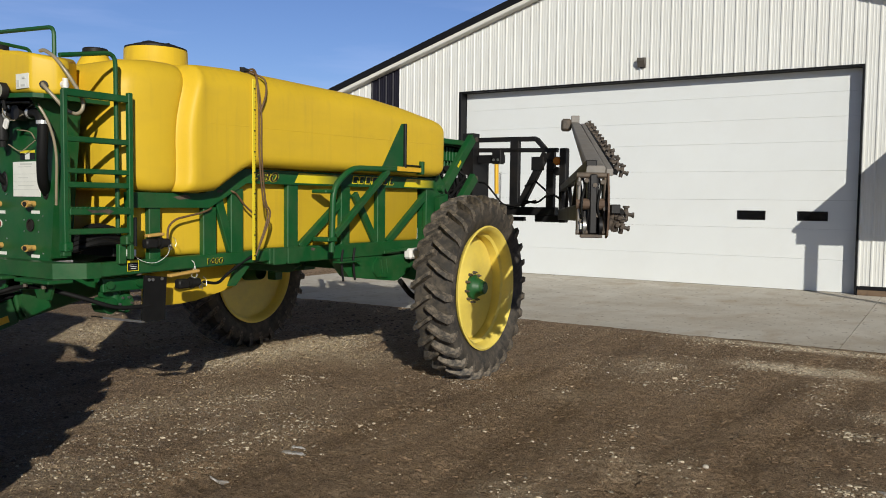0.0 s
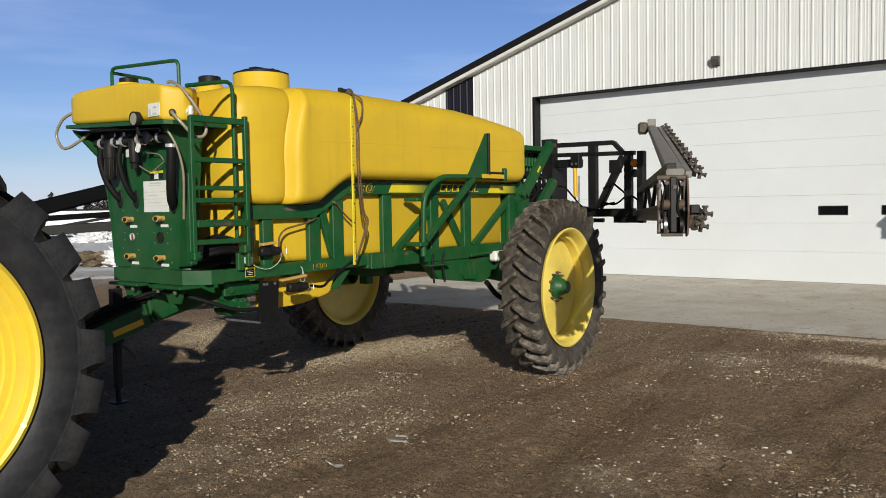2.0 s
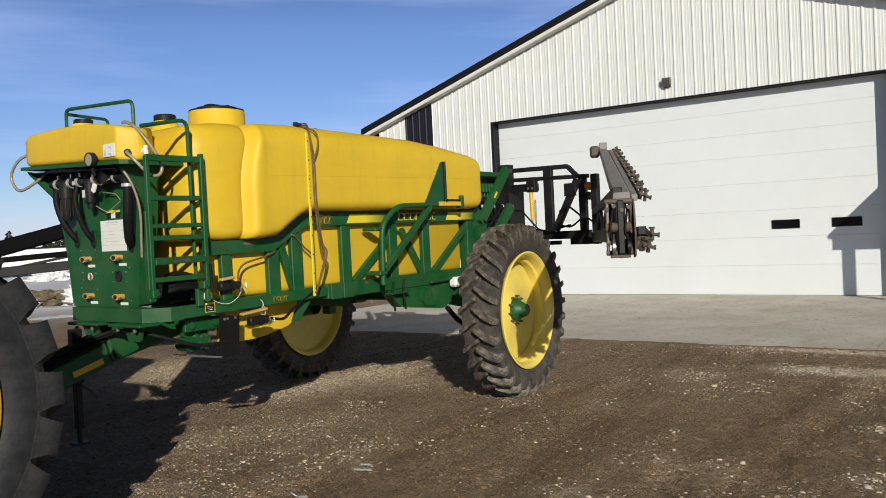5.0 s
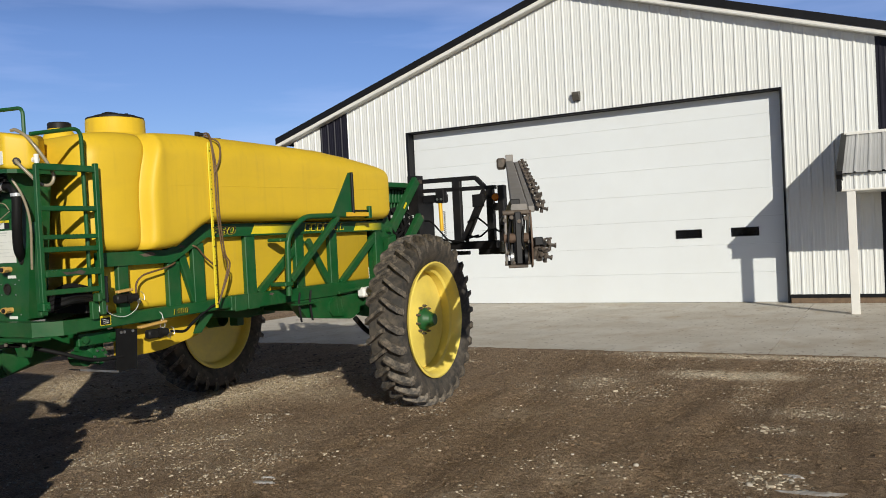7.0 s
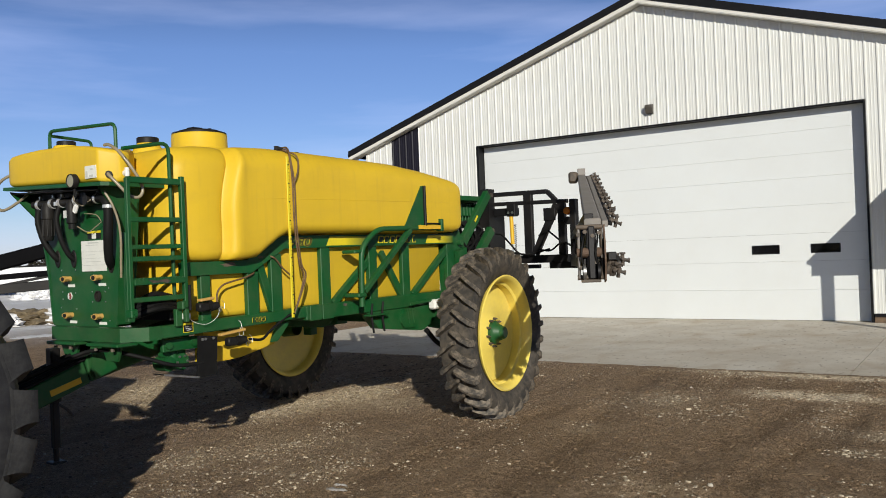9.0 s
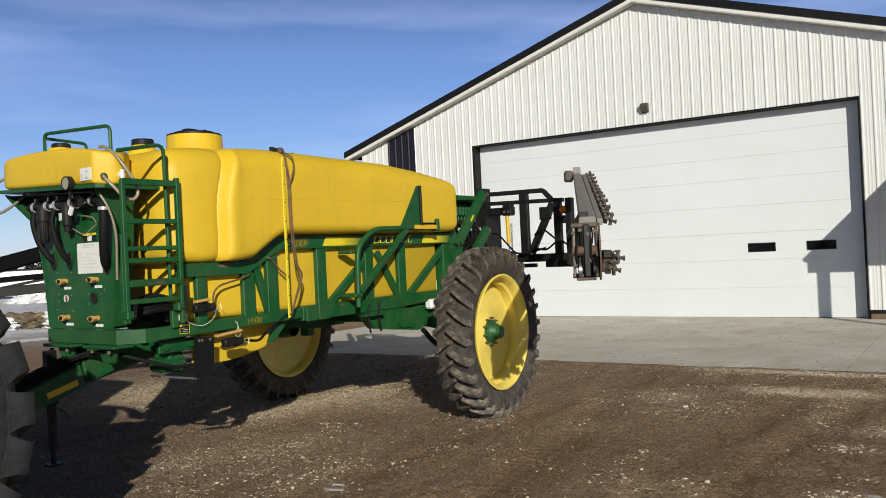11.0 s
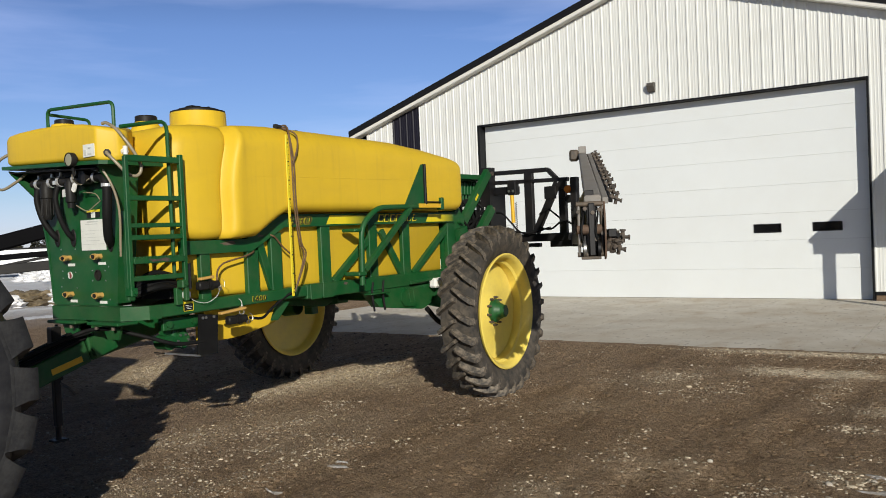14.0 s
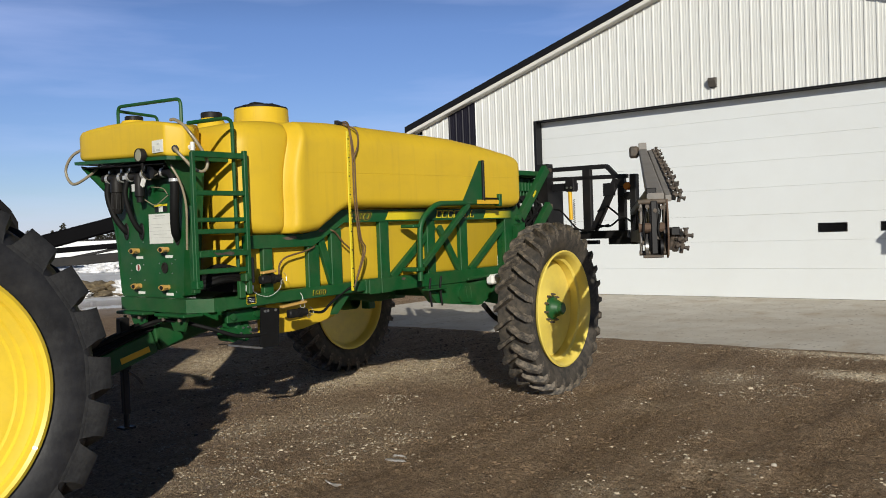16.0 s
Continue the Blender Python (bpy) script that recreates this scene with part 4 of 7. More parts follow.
def lug_mesh(R, w, s, lug_h, mat, fat=1.0, reach=1.10):
    """One tread bar of the side s, at the foot of the turn."""
    bm = B()
    rc, h = R - lug_h, w / 2

    def surf_r(u):
        return float(np.interp(abs(u), [0, 0.5, 0.90, 0.985, 1.04], [rc, rc - 0.003 * R, rc - 0.014 * R, rc - 0.035 * R, rc - 0.06 * R]))
    rows = []
    wide = fat > 1.2
    bars = ((-0.10, 0.85, 0.026, 0.0), (0.10, 1.0, 0.030, 0.10), (0.55, 1.0, 0.050, 0.42), (0.90, 0.98, 0.070, 0.66), (0.965, 0.84, 0.071, 0.68), (0.998, 0.20, 0.078, 0.70), (0.988, -0.95, 0.092, 0.74)) if wide else ((-0.10, 0.90, 0.024, 0.0), (0.10, 1.0, 0.026, 0.10), (0.55, 1.0, 0.029, 0.42), (min(0.98, reach - 0.04), 1.0, 0.034, 0.66), (reach, 0.8, 0.034, 0.70), (reach - 0.06, -1.0 if reach > 1.05 else -0.1, 0.028, 0.71))
    for u, top, half, lead in bars:
        ang = lead * w * 0.52 / R
        rb = surf_r(min(abs(u), 1.0)) - (0.012 if not wide else 0.012 + 0.11 * R * max(0.0, abs(u) - 0.5) ** 1.5)
        rt = surf_r(abs(u)) + lug_h * top
        if wide:
            rb = min(rb, rt - 0.02)
        elif top > 0 and u < 1.0:
            rt = rb + 0.012 + lug_h * top
        da, db = (half * 1.62 / R, half * 1.28 / R) if wide else (half * 1.35 * fat / R, half * 0.85 * fat / R)
        rows.append([Vector((s * u * h, r * math.cos(ang + d), r * math.sin(ang + d))) for r, d in ((rb, -da), (rt, -db), (rt, db), (rb, da))])
    quad_grid(bm, rows, True, True)
    return finish("lug", bm, mat, 35)


def rim_mesh(rr, w, name="rim"):
    """A dished steel disc and drop-centre barrel; the outer side faces +x."""
    bm = B()
    h = w * 0.425
    spin(bm, [(h, rr - 0.012), (h + 0.012, rr + 0.006), (h + 0.004, rr + 0.022), (h - 0.02, rr + 0.012), (h - 0.03, rr - 0.022), (h - 0.10, rr - 0.034), (h - 0.115, rr - 0.062),
              (-h + 0.115, rr - 0.062), (-h + 0.10, rr - 0.034), (-h + 0.03, rr - 0.022), (-h + 0.02, rr + 0.012), (-h - 0.004, rr + 0.022), (-h - 0.012, rr + 0.006), (-h, rr - 0.012),
              (-h + 0.02, rr - 0.03), (-h + 0.09, rr - 0.046), (-h + 0.105, rr - 0.075), (h - 0.105, rr - 0.075), (h - 0.09, rr - 0.046), (h - 0.02, rr - 0.03)], "x", 72, closed=True)
    k = h - 0.20
    spin(bm, [(k - 0.012, rr - 0.07), (k + 0.01, rr - 0.085), (k + 0.004, rr - 0.14), (k + 0.006, 0.20), (k + 0.03, 0.165), (k + 0.03, 0.06), (k + 0.012, 0.06), (k + 0.012, 0.155), (k - 0.012, 0.195), (k - 0.014, rr - 0.14), (k - 0.03, rr - 0.07)], "x", 72, closed=True)
    return finish(name, bm, RIM_YELLOW, 40)


def wheel(parent, m, R, w, rr, n_lug, lug_h, rubber, rim_make=rim_mesh, fat=1.0, reach=1.10):
    tm, rm = tyre_mesh(R, w, rr, lug_h, rubber), rim_make(rr, w)
    t = new("wheel", tm)
    t.parent = parent
    t.matrix_local = m
    r = new("rim", rm)
    r.parent = t
    tagged(t, "lugged field tyre on a yellow steel rim")
    tagged(r, "yellow dished steel rim")
    for s in (-1, 1):
        lm = lug_mesh(R, w, s, lug_h, RUBBER_LUG if rubber is RUBBER else TRACTOR_LUG, fat, reach)
        for i in range(n_lug):
            lug = new("lug", lm)
            lug.parent = t
            lug.matrix_local = Matrix.Rotation(2 * math.pi * (i + (0.5 if s > 0 else 0)) / n_lug + 0.012 * math.sin(i * 5.1), 4, "X")
    bm = B()
    k = w * 0.47 - 0.17
    spin(bm, [(k - 0.25, 0.10), (k - 0.01, 0.125), (k + 0.018, 0.125), (k + 0.026, 0.112), (k + 0.04, 0.098), (k + 0.085, 0.080), (k + 0.092, 0.074), (k + 0.096, 0.070), (k + 0.125, 0.066), (k + 0.135, 0.054), (k + 0.135, 0.0)], "x", 24)
    part("hub", bm, GREEN, t, "green hub", smooth=35)
    for i in range(10):
        a = 2 * math.pi * (i + 0.3) / 10
        bm = B()
        c = Vector((k, 0.15 * math.cos(a), 0.15 * math.sin(a)))
        cyl(bm, c - Vector((0.02, 0, 0)), c + Vector((0.018, 0, 0)), 0.014, 6)
        cyl(bm, c + Vector((0.022, 0, 0)), c + Vector((0.034, 0, 0)), 0.008, 8)
        part("lug_nut", bm, MUDDY_STEEL, t)
    return t


wheel(sprayer, pose(1.52, 0, 0.895, 0, 0, 4.0), 0.932, 0.385, 0.605, 28, 0.074, RUBBER, rim_mesh, 0.88, 1.06)
wheel(sprayer, pose(-1.64, -0.10, 0.895) @ pose(0, 0, 0, 0, 0, 184.0), 0.932, 0.385, 0.605, 28, 0.074, RUBBER, rim_mesh, 0.88, 1.06)
# axle: box beam, hanger and spindle arms
for s in (1, -1):
    bm = B()
    plate(bm, [(-1.26, 1.207), (-1.08, 1.03), (-0.75, 0.985), (-0.36, 0.94), (-0.30, 0.945), (-0.15, 1.008), (-0.01, 1.11), (0.2, 1.207)], "x", s * 0.69, s * 0.80)
    ax = part("axle_hanger", bm, GREEN, sprayer)
    bm = B()
    beam(bm, (s * 0.70, 0.0, 1.06), (s * 1.27, 0.0, 0.99), 0.20, 0.22, 0.01)
    beam(bm, (s * 1.25, 0.0, 1.08), (s * 1.25, 0.0, 0.80), 0.12, 0.14, 0.01)
    part("axle_arm", bm, GREEN, sprayer)
    bm = B()
    plate(bm, [(-0.73, 1.06), (-0.68, 1.00), (-0.50, 0.985), (-0.43, 1.05), (-0.43, 1.12), (-0.49, 1.18), (-0.67, 1.19), (-0.73, 1.14)], "x", s * 0.801, s * 0.825)
    part("gusset", bm, GREEN, ax)
    for y in (-0.62, -0.54):
        part("gusset_rib", beam(B(), (s * 0.83, y, 1.17), (s * 0.83, y + 0.03, 1.03), 0.012, 0.014, 0.003), GREEN, ax)
    bm = B()
    beam(bm, (s * 0.86, -0.62, 1.245), (s * 0.86, -0.12, 1.27), 0.02, 0.03, 0.004)
    part("lock_bar", bm, GREEN, ax)
part("axle_tube", span_box(B(), (-0.69, -0.09, 0.99), (0.69, 0.09, 1.17), 0.01), GREEN, sprayer)
bm = B()
tube(bm, [(0.86, -0.35, 0.95), (0.92, -0.2, 0.78), (1.08, -0.08, 0.70), (1.25, -0.02, 0.80)], 0.028)
part("axle_hose", bm, HOSE, sprayer, smooth=40)
part("valve_body", span_box(B(), (0.82, -0.24, 1.16), (0.92, 0.02, 1.27), 0.02), PLASTIC_WHITE, sprayer, "white plastic fitting")

# front hopper tank over the plumbing bay, tilted a little
def hz(x):
    return -0.045 * x


bm = B()
rows = []
for x, y0, y1, z0, z1, r in ((-0.725, -3.98, -3.90, 2.50, 2.65, 0.03), (-0.718, -4.03, -3.88, 2.47, 2.675, 0.035), (-0.69, -4.06, -3.86, 2.46, 2.695, 0.04), (-0.63, -4.078, -3.80, 2.455, 2.71, 0.04), (-0.5, -4.08, -3.62, 2.455, 2.725, 0.04), (-0.2, -4.08, -3.58, 2.455, 2.745, 0.04),
                             (0.20, -4.08, -3.58, 2.455, 2.75, 0.04), (0.42, -4.08, -3.62, 2.455, 2.738, 0.04), (0.56, -4.08, -3.78, 2.455, 2.72, 0.04), (0.615, -4.08, -3.84, 2.455, 2.712, 0.03), (0.630, -4.078, -3.85, 2.455, 2.709, 0.03), (0.641, -4.068, -3.855, 2.455, 2.706, 0.03), (0.715, -3.975, -3.865, 2.457, 2.688, 0.03), (0.724, -3.96, -3.885, 2.468, 2.678, 0.03), (0.730, -3.95, -3.905, 2.485, 2.66, 0.02)):
    ring = []
    for sy, sz, a0 in ((1, 1, 0), (-1, 1, 90), (-1, -1, 180), (1, -1, 270)):
        for k in range(6):
            a = radians(a0 + 18 * k)
            cy, cz = (y1 - r if sy > 0 else y0 + r), (z1 - r if sz > 0 else z0 + r)
            ring.append((x, cy + r * math.cos(a), cz + r * math.sin(a) + hz(x)))
    rows.append(ring)
quad_grid(bm, rows, True, True)
hopper = part("front_tank", bm, YELLOW_POLY, sprayer, "yellow rinse tank over the plumbing bay", smooth=45)
bm = B()
spin(bm, [(2.72, 0.12), (2.75, 0.105), (2.772, 0.092), (2.772, 0.0)], "z", 28, (-0.03, -3.93, 0.0))
part("cap_neck", bm, YELLOW_POLY, hopper, smooth=40)
bm = B()
spin(bm, [(2.768, 0.074), (2.806, 0.072), (2.812, 0.064), (2.812, 0)], "z", 28, (-0.03, -3.93, 0.0))
part("cap", bm, PLASTIC_BLACK, hopper, "black screw cap", smooth=40)
bm = B()
plate(bm, [(-0.74, -4.09), (0.68, -4.095), (0.73, -4.05), (0.73, -3.55), (-0.74, -3.55)], "z", 2.424, 2.452)
for v in bm.verts:
    v.co.z += hz(v.co.x)
part("tray", bm, GREEN, hopper, "green tray lip")
part("sticker", box(B(), (0.545, -4.083, 2.506), (0.145, 0.006, 0.095)), PAPER, hopper, "white label")
for x, z, w, h in ((0.50, 2.492, 0.03, 0.045), (0.56, 2.478, 0.05, 0.012), (0.565, 2.526, 0.035, 0.012)):
    part("print_bar", box(B(), (x, -4.088, z), (w, 0.003, h)), INK, hopper)
bm = B()
cyl(bm, (0.69, -3.915, 2.49), (0.76, -3.915, 2.49), 0.024, 12)
cyl(bm, (0.755, -3.915, 2.45), (0.755, -3.915, 2.53), 0.018, 10)
part("outlet_fitting", bm, PLASTIC_WHITE, hopper, "white plastic outlet fitting")
part("port", cyl(B(), (0.668, -4.008, 2.480), (0.696, -4.030, 2.480), 0.026, 14), PLASTIC_BLACK, hopper)

# hand rails
bm = B()
bent(bm, [(-0.45, -3.83, 2.72), (-0.45, -3.83, 2.952), (0.495, -3.83, 2.905), (0.495, -3.83, 2.69)], 0.0145, 0.06)
part("front_handrail", bm, GREEN, sprayer, smooth=40)
bm = B()
bent(bm, [(-0.45, -3.83, 2.915), (-0.45, -3.45, 2.90), (-0.45, -3.45, 2.70)], 0.0135, 0.04)
part("side_handrail", bm, GREEN, sprayer, smooth=40)
bm = B()
bent(bm, [(0.86, -4.02, 2.655), (0.85, -3.61, 2.735), (0.845, -3.605, 2.42), (0.845, -3.60, 1.50)], 0.0155, 0.08)
part("ladder_handrail", bm, GREEN, sprayer, smooth=40)

# boarding ladder on the near side
bm = B()
span_box(bm, (0.868, -4.026, 1.43), (0.904, -3.994, 2.44), 0.004)
ladder = part("ladder", bm, GREEN, sprayer, "green steel boarding ladder")
part("upright", span_box(B(), (0.868, -3.548, 1.33), (0.906, -3.514, 2.47), 0.004), GREEN, ladder)
for z, h in ((2.425, 0.048), (2.13, 0.038), (1.925, 0.034), (1.835, 0.038), (1.668, 0.042), (1.53, 0.038)):
    part("rung", span_box(B(), (0.870, -4.02, z - h / 2), (0.902, -3.52, z + h / 2), 0.005), GREEN, ladder)
bm = B()
span_box(bm, (0.845, -3.992, 1.640), (0.915, -3.550, 1.682), 0.003)
for k in range(14):
    span_box(bm, (0.845, -3.985 + k * 0.0315, 1.680), (0.917, -3.970 + k * 0.0315, 1.692), 0.002)
part("grip_tread", bm, GREEN, ladder, "serrated green step")
bm = B()
plate(bm, [(-3.88, 1.676), (-3.84, 1.650), (-3.76, 1.655), (-3.71, 1.644), (-3.68, 1.662), (-3.72, 1.678), (-3.80, 1.668)], "x", 0.9155, 0.918)
part("bare_patch", bm, MUDDY_STEEL, ladder, "paint worn through to grey steel")
for y, z in ((-4.0, 1.43), (-3.55, 1.46)):
    bm = B()
    span_box(bm, (0.835, y - 0.03, z - 0.03), (0.912, y + 0.03, z + 0.035), 0.008)
    if y > -3.8:
        span_box(bm, (0.79, y - 0.03, 1.295), (0.83, y + 0.03, z - 0.028), 0.005)
    cyl(bm, (0.915, y, z), (0.930, y, z), 0.014, 6)
    part("foot_clamp", bm, GREEN, ladder)
bm = B()
cyl(bm, (0.918, -3.515, 1.42), (0.918, -3.515, 1.62), 0.012, 8)
part("latch_spring", bm, BLACK_STEEL, ladder)

# plumbing bay: green front panel with cheeks
FY = -3.85
bm = B()
plate(bm, [(-0.462, 1.308), (0.432, 1.308), (0.585, 2.42), (-0.69, 2.42), (-0.59, 2.2), (-0.525, 1.9), (-0.495, 1.7)], "y", FY, FY + 0.02)
panel = part("valve_panel", bm, GREEN, sprayer, "green valve panel")
for x, flare in ((0.443, (0, 0.049, 0.076, 0.116, 0.145)), (-0.463, (0, -0.035, -0.065, -0.13, -0.23))):
    bm = B()
    plate(bm, [(FY - 0.002, 1.33), (-3.70, 1.33), (-3.70, 1.7), (-3.70, 1.9), (-3.70, 2.2), (-3.70, 2.40), (FY - 0.205, 2.425 + hz(x)), (FY - 0.19, 2.40 + hz(x)), (FY - 0.03, 2.2), (FY - 0.01, 1.9), (FY - 0.006, 1.7)], "x", x - 0.012, x + 0.012)
    for v in bm.verts:
        v.co.x += float(np.interp(v.co.z, (1.33, 1.7, 1.9, 2.2, 2.42), flare))
    part("cheek", bm, GREEN, panel)
part("front_post", span_box(B(), (0.57, -3.86, 1.35), (0.62, -3.80, 2.05), 0.005), GREEN, sprayer)
# real black rail, made deeper to stand in for the tank's shadow on the panel
bm = B()
span_box(bm, (-0.66, FY - 0.03, 2.33), (0.55, FY - 0.003, 2.405), 0.004)
span_box(bm, (-0.69, FY - 0.20, 2.395), (0.56, FY - 0.035, 2.405), 0.003)
for v in bm.verts:
    v.co.z += hz(v.co.x)
part("bay_header", bm, BLACK_STEEL, panel, "black rail under the tank, enlarged to imitate its shadow")
bm = B()
plate(bm, [(-0.70, 2.425), (-0.30, 2.425), (-0.30, 2.30), (-0.60, 2.28)], "y", FY - 0.045, FY - 0.035)
part("bay_gusset", bm, BLACK_STEEL, panel)
for x, z in ((-0.18, 1.698), (0.26, 1.704), (-0.17, 1.400), (0.252, 1.395)):
    bm = B()
    cyl(bm, (x, FY - 0.045, z), (x, FY, z), 0.022, 12)
    plate(bm, [(x + u * 0.8, z + w * 0.86) for u, w in ((-0.062, -0.006), (-0.036, -0.020), (-0.012, -0.028), (0.016, -0.028), (0.040, -0.014), (0.052, 0), (0.040, 0.014), (0.016, 0.026), (-0.012, 0.028), (-0.036, 0.020), (-0.062, 0.010))], "y", FY - 0.066, FY - 0.045)
    part("valve_handle", bm, BRASS, panel, "tan plastic valve handle")
    bm = B()
    cyl(bm, (x, FY - 0.078, z), (x, FY - 0.064, z), 0.016, 10)
    part("valve_stem", bm, PLASTIC_BLACK, panel)
    part("valve_tag", span_box(B(), (x - 0.035, FY - 0.004, z - 0.068), (x + 0.065, FY - 0.0005, z - 0.046)), PAPER, panel, "white printed tag")
for x, z in ((-0.31, 1.77), (-0.10, 1.77), (0.13, 1.77), (0.33, 1.77), (-0.30, 1.59), (-0.30, 1.53), (-0.11, 1.58), (0.13, 1.59), (0.31, 1.59), (0.13, 1.51), (0.31, 1.51), (0.36, 1.36), (0.36, 1.62), (-0.33, 1.46), (-0.10, 1.45)):
    part("bolt", cyl(B(), (x, FY - 0.004, z), (x, FY, z), 0.006, 6), STEEL, panel)
# red port; the white disc left showing beside the red paints a sun reflection
part("sight_port", cyl(B(), (-0.19, FY - 0.008, 1.555), (-0.19, FY, 1.555), 0.030, 18), PAPER, panel, "round red sight port, pale half painted as sun reflection")
part("red_half", plate(B(), [(-0.19 + 0.028 * math.sin(a * math.pi / 8), 1.555 - 0.028 * math.cos(a * math.pi / 8)) for a in range(9)], "y", FY - 0.011, FY - 0.0075), RED_DOT, panel, "dull red half")
bm = B()
spin(bm, [(FY - 0.004, 0.045), (FY - 0.012, 0.045), (FY - 0.012, 0.034), (FY - 0.002, 0.034), (FY - 0.002, 0.0)], "y", 20, (0.215, 0, 1.555))
part("blank_port", bm, PLASTIC_BLACK, panel)
part("instruction_sheet", span_box(B(), (0.005, FY - 0.006, 1.755), (0.345, FY - 0.002, 2.0)), PAPER, panel, "white printed instruction sheet")
for z, x1 in ((1.962, 0.24), (1.885, 0.20), (1.83, 0.27)):
    part("print_line", span_box(B(), (0.07, FY - 0.0075, z), (x1, FY - 0.0065, z + 0.004)), INK, panel)
part("print_title", span_box(B(), (0.10, FY - 0.0075, 1.978), (0.25, FY - 0.0065, 1.988)), INK, panel)
for z in (1.92, 1.865, 1.81):
    part("rule_line", span_box(B(), (0.01, FY - 0.0075, z - 0.008), (0.34, FY - 0.0065, z - 0.0055)), INK, panel)
for x0, m in ((0.10, BLACK_INK), (0.16, PAPER), (0.22, BLACK_INK)):
    part("warning_decal", span_box(B(), (x0, FY - 0.006, 2.015), (x0 + 0.058, FY - 0.002, 2.06)), m, panel)
part("decal_band", span_box(B(), (0.10, FY - 0.006, 2.06), (0.278, FY - 0.002, 2.078)), DECAL_YELLOW, panel)
for x, z in ((-0.355, 1.865), (-0.115, 1.86), (0.405, 1.81)):
    bm = B()
    spin(bm, [(FY - 0.010, 0.036), (FY - 0.002, 0.040), (FY - 0.002, 0.030), (FY - 0.010, 0.030)], "y", 20, (x, 0, z), closed=True)
    for v in bm.verts:
        v.co.z = z + (v.co.z - z) * 1.9
    part("grommet", bm, PLASTIC_BLACK, panel)
    bm = B()
    cyl(bm, (x, FY - 0.004, z), (x, FY - 0.001, z), 0.031, 20)
    for v in bm.verts:
        v.co.z = z + (v.co.z - z) * 1.9
    part("slot", bm, BLACK_INK, panel)

# manifold: filters, clamps, hoses, gauge
bm = B()
cyl(bm, (-0.56, FY - 0.075, 2.33), (0.52, FY - 0.075, 2.31), 0.032, 12)
mani = part("manifold", bm, PLASTIC_BLACK, sprayer, "black plumbing manifold with clamps", smooth=40)
for x in (-0.46, -0.26, -0.13, 0.10, 0.38, 0.47):
    bm = B()
    spin(bm, [(x - 0.016, 0.045), (x + 0.016, 0.045), (x + 0.016, 0.038), (x - 0.016, 0.038)], "x", 16, (0, FY - 0.075, 2.325), closed=True)
    box(bm, (x, FY - 0.075, 2.378), (0.02, 0.02, 0.04), 0.003)
    part("clamp", bm, ZINC, mani, "bright steel clamp")
bm = B()
spin(bm, [(2.33, 0.035), (2.28, 0.054), (2.20, 0.054), (2.195, 0.047), (2.05, 0.043), (2.02, 0.030), (2.02, 0.0)], "z", 18, (-0.325, FY - 0.09, 0))
bowl = part("filter", bm, PLASTIC_BLACK, mani, smooth=40)
for k in range(9):
    a = k * 2 * math.pi / 9
    part("rib", box(B(), (-0.325 + 0.046 * math.cos(a), FY - 0.09 + 0.046 * math.sin(a), 2.125), (0.010, 0.010, 0.14), 0.002, Matrix.Rotation(a, 4, "Z")), PLASTIC_BLACK, bowl)
bm = B()
spin(bm, [(2.33, 0.03), (2.29, 0.045), (2.15, 0.042), (2.14, 0.03), (2.10, 0.028), (2.10, 0)], "z", 16, (0.02, FY - 0.085, 0))
part("filter", bm, PLASTIC_BLACK, mani, smooth=40)
part("filter_tag", span_box(B(), (-0.02, FY - 0.134, 2.19), (0.02, FY - 0.13, 2.25)), INK, mani)
bm = B()
cyl(bm, (0.28, FY - 0.14, 2.325), (0.28, FY - 0.06, 2.325), 0.052, 18)
part("pressure_valve", bm, PLASTIC_BLACK, mani, smooth=40)
for pts, r in (([(-0.485, FY - 0.075, 2.30), (-0.465, FY - 0.10, 2.18), (-0.42, FY - 0.08, 2.02), (-0.37, FY - 0.03, 1.90), (-0.355, FY + 0.02, 1.85)], 0.026),
               ([(-0.17, FY - 0.08, 2.30), (-0.165, FY - 0.11, 2.18), (-0.14, FY - 0.09, 2.02), (-0.125, FY - 0.04, 1.90), (-0.115, FY + 0.02, 1.84)], 0.022),
               ([(0.38, FY - 0.08, 2.32), (0.50, FY - 0.10, 2.31), (0.545, FY - 0.10, 2.22), (0.53, FY - 0.10, 2.02), (0.47, FY - 0.06, 1.86), (0.40, FY + 0.01, 1.79)], 0.036)):
    part("hose", tube(B(), pts, r, 12), HOSE, mani, smooth=40)
bm = B()
spin(bm, [(2.238, 0.038), (2.262, 0.038), (2.262, 0.041), (2.238, 0.041)], "z", 16, (0.545, FY - 0.10, 0), closed=True)
part("clamp", bm, ZINC, mani)
bm = B()
spin(bm, [(2.30, 0.034), (2.33, 0.034), (2.33, 0.037), (2.30, 0.037)], "z", 16, (-0.168, FY - 0.085, 0), closed=True)
part("clamp", bm, ZINC, mani)
for pts in ([(0.33, -4.10, 2.34), (0.31, -4.08, 2.30), (0.27, FY - 0.15, 2.27), (0.30, FY - 0.13, 2.29), (0.36, FY - 0.13, 2.31)],
            [(0.05, FY - 0.06, 2.12), (0.18, FY - 0.05, 2.07), (0.30, FY - 0.05, 2.11), (0.37, FY - 0.05, 2.14)], [(0.14, FY - 0.05, 2.22), (0.30, FY - 0.05, 2.20), (0.38, FY - 0.06, 2.15)]):
    part("thin_line", tube(B(), pts, 0.0042, 6), HOSE_CLEAR, mani)
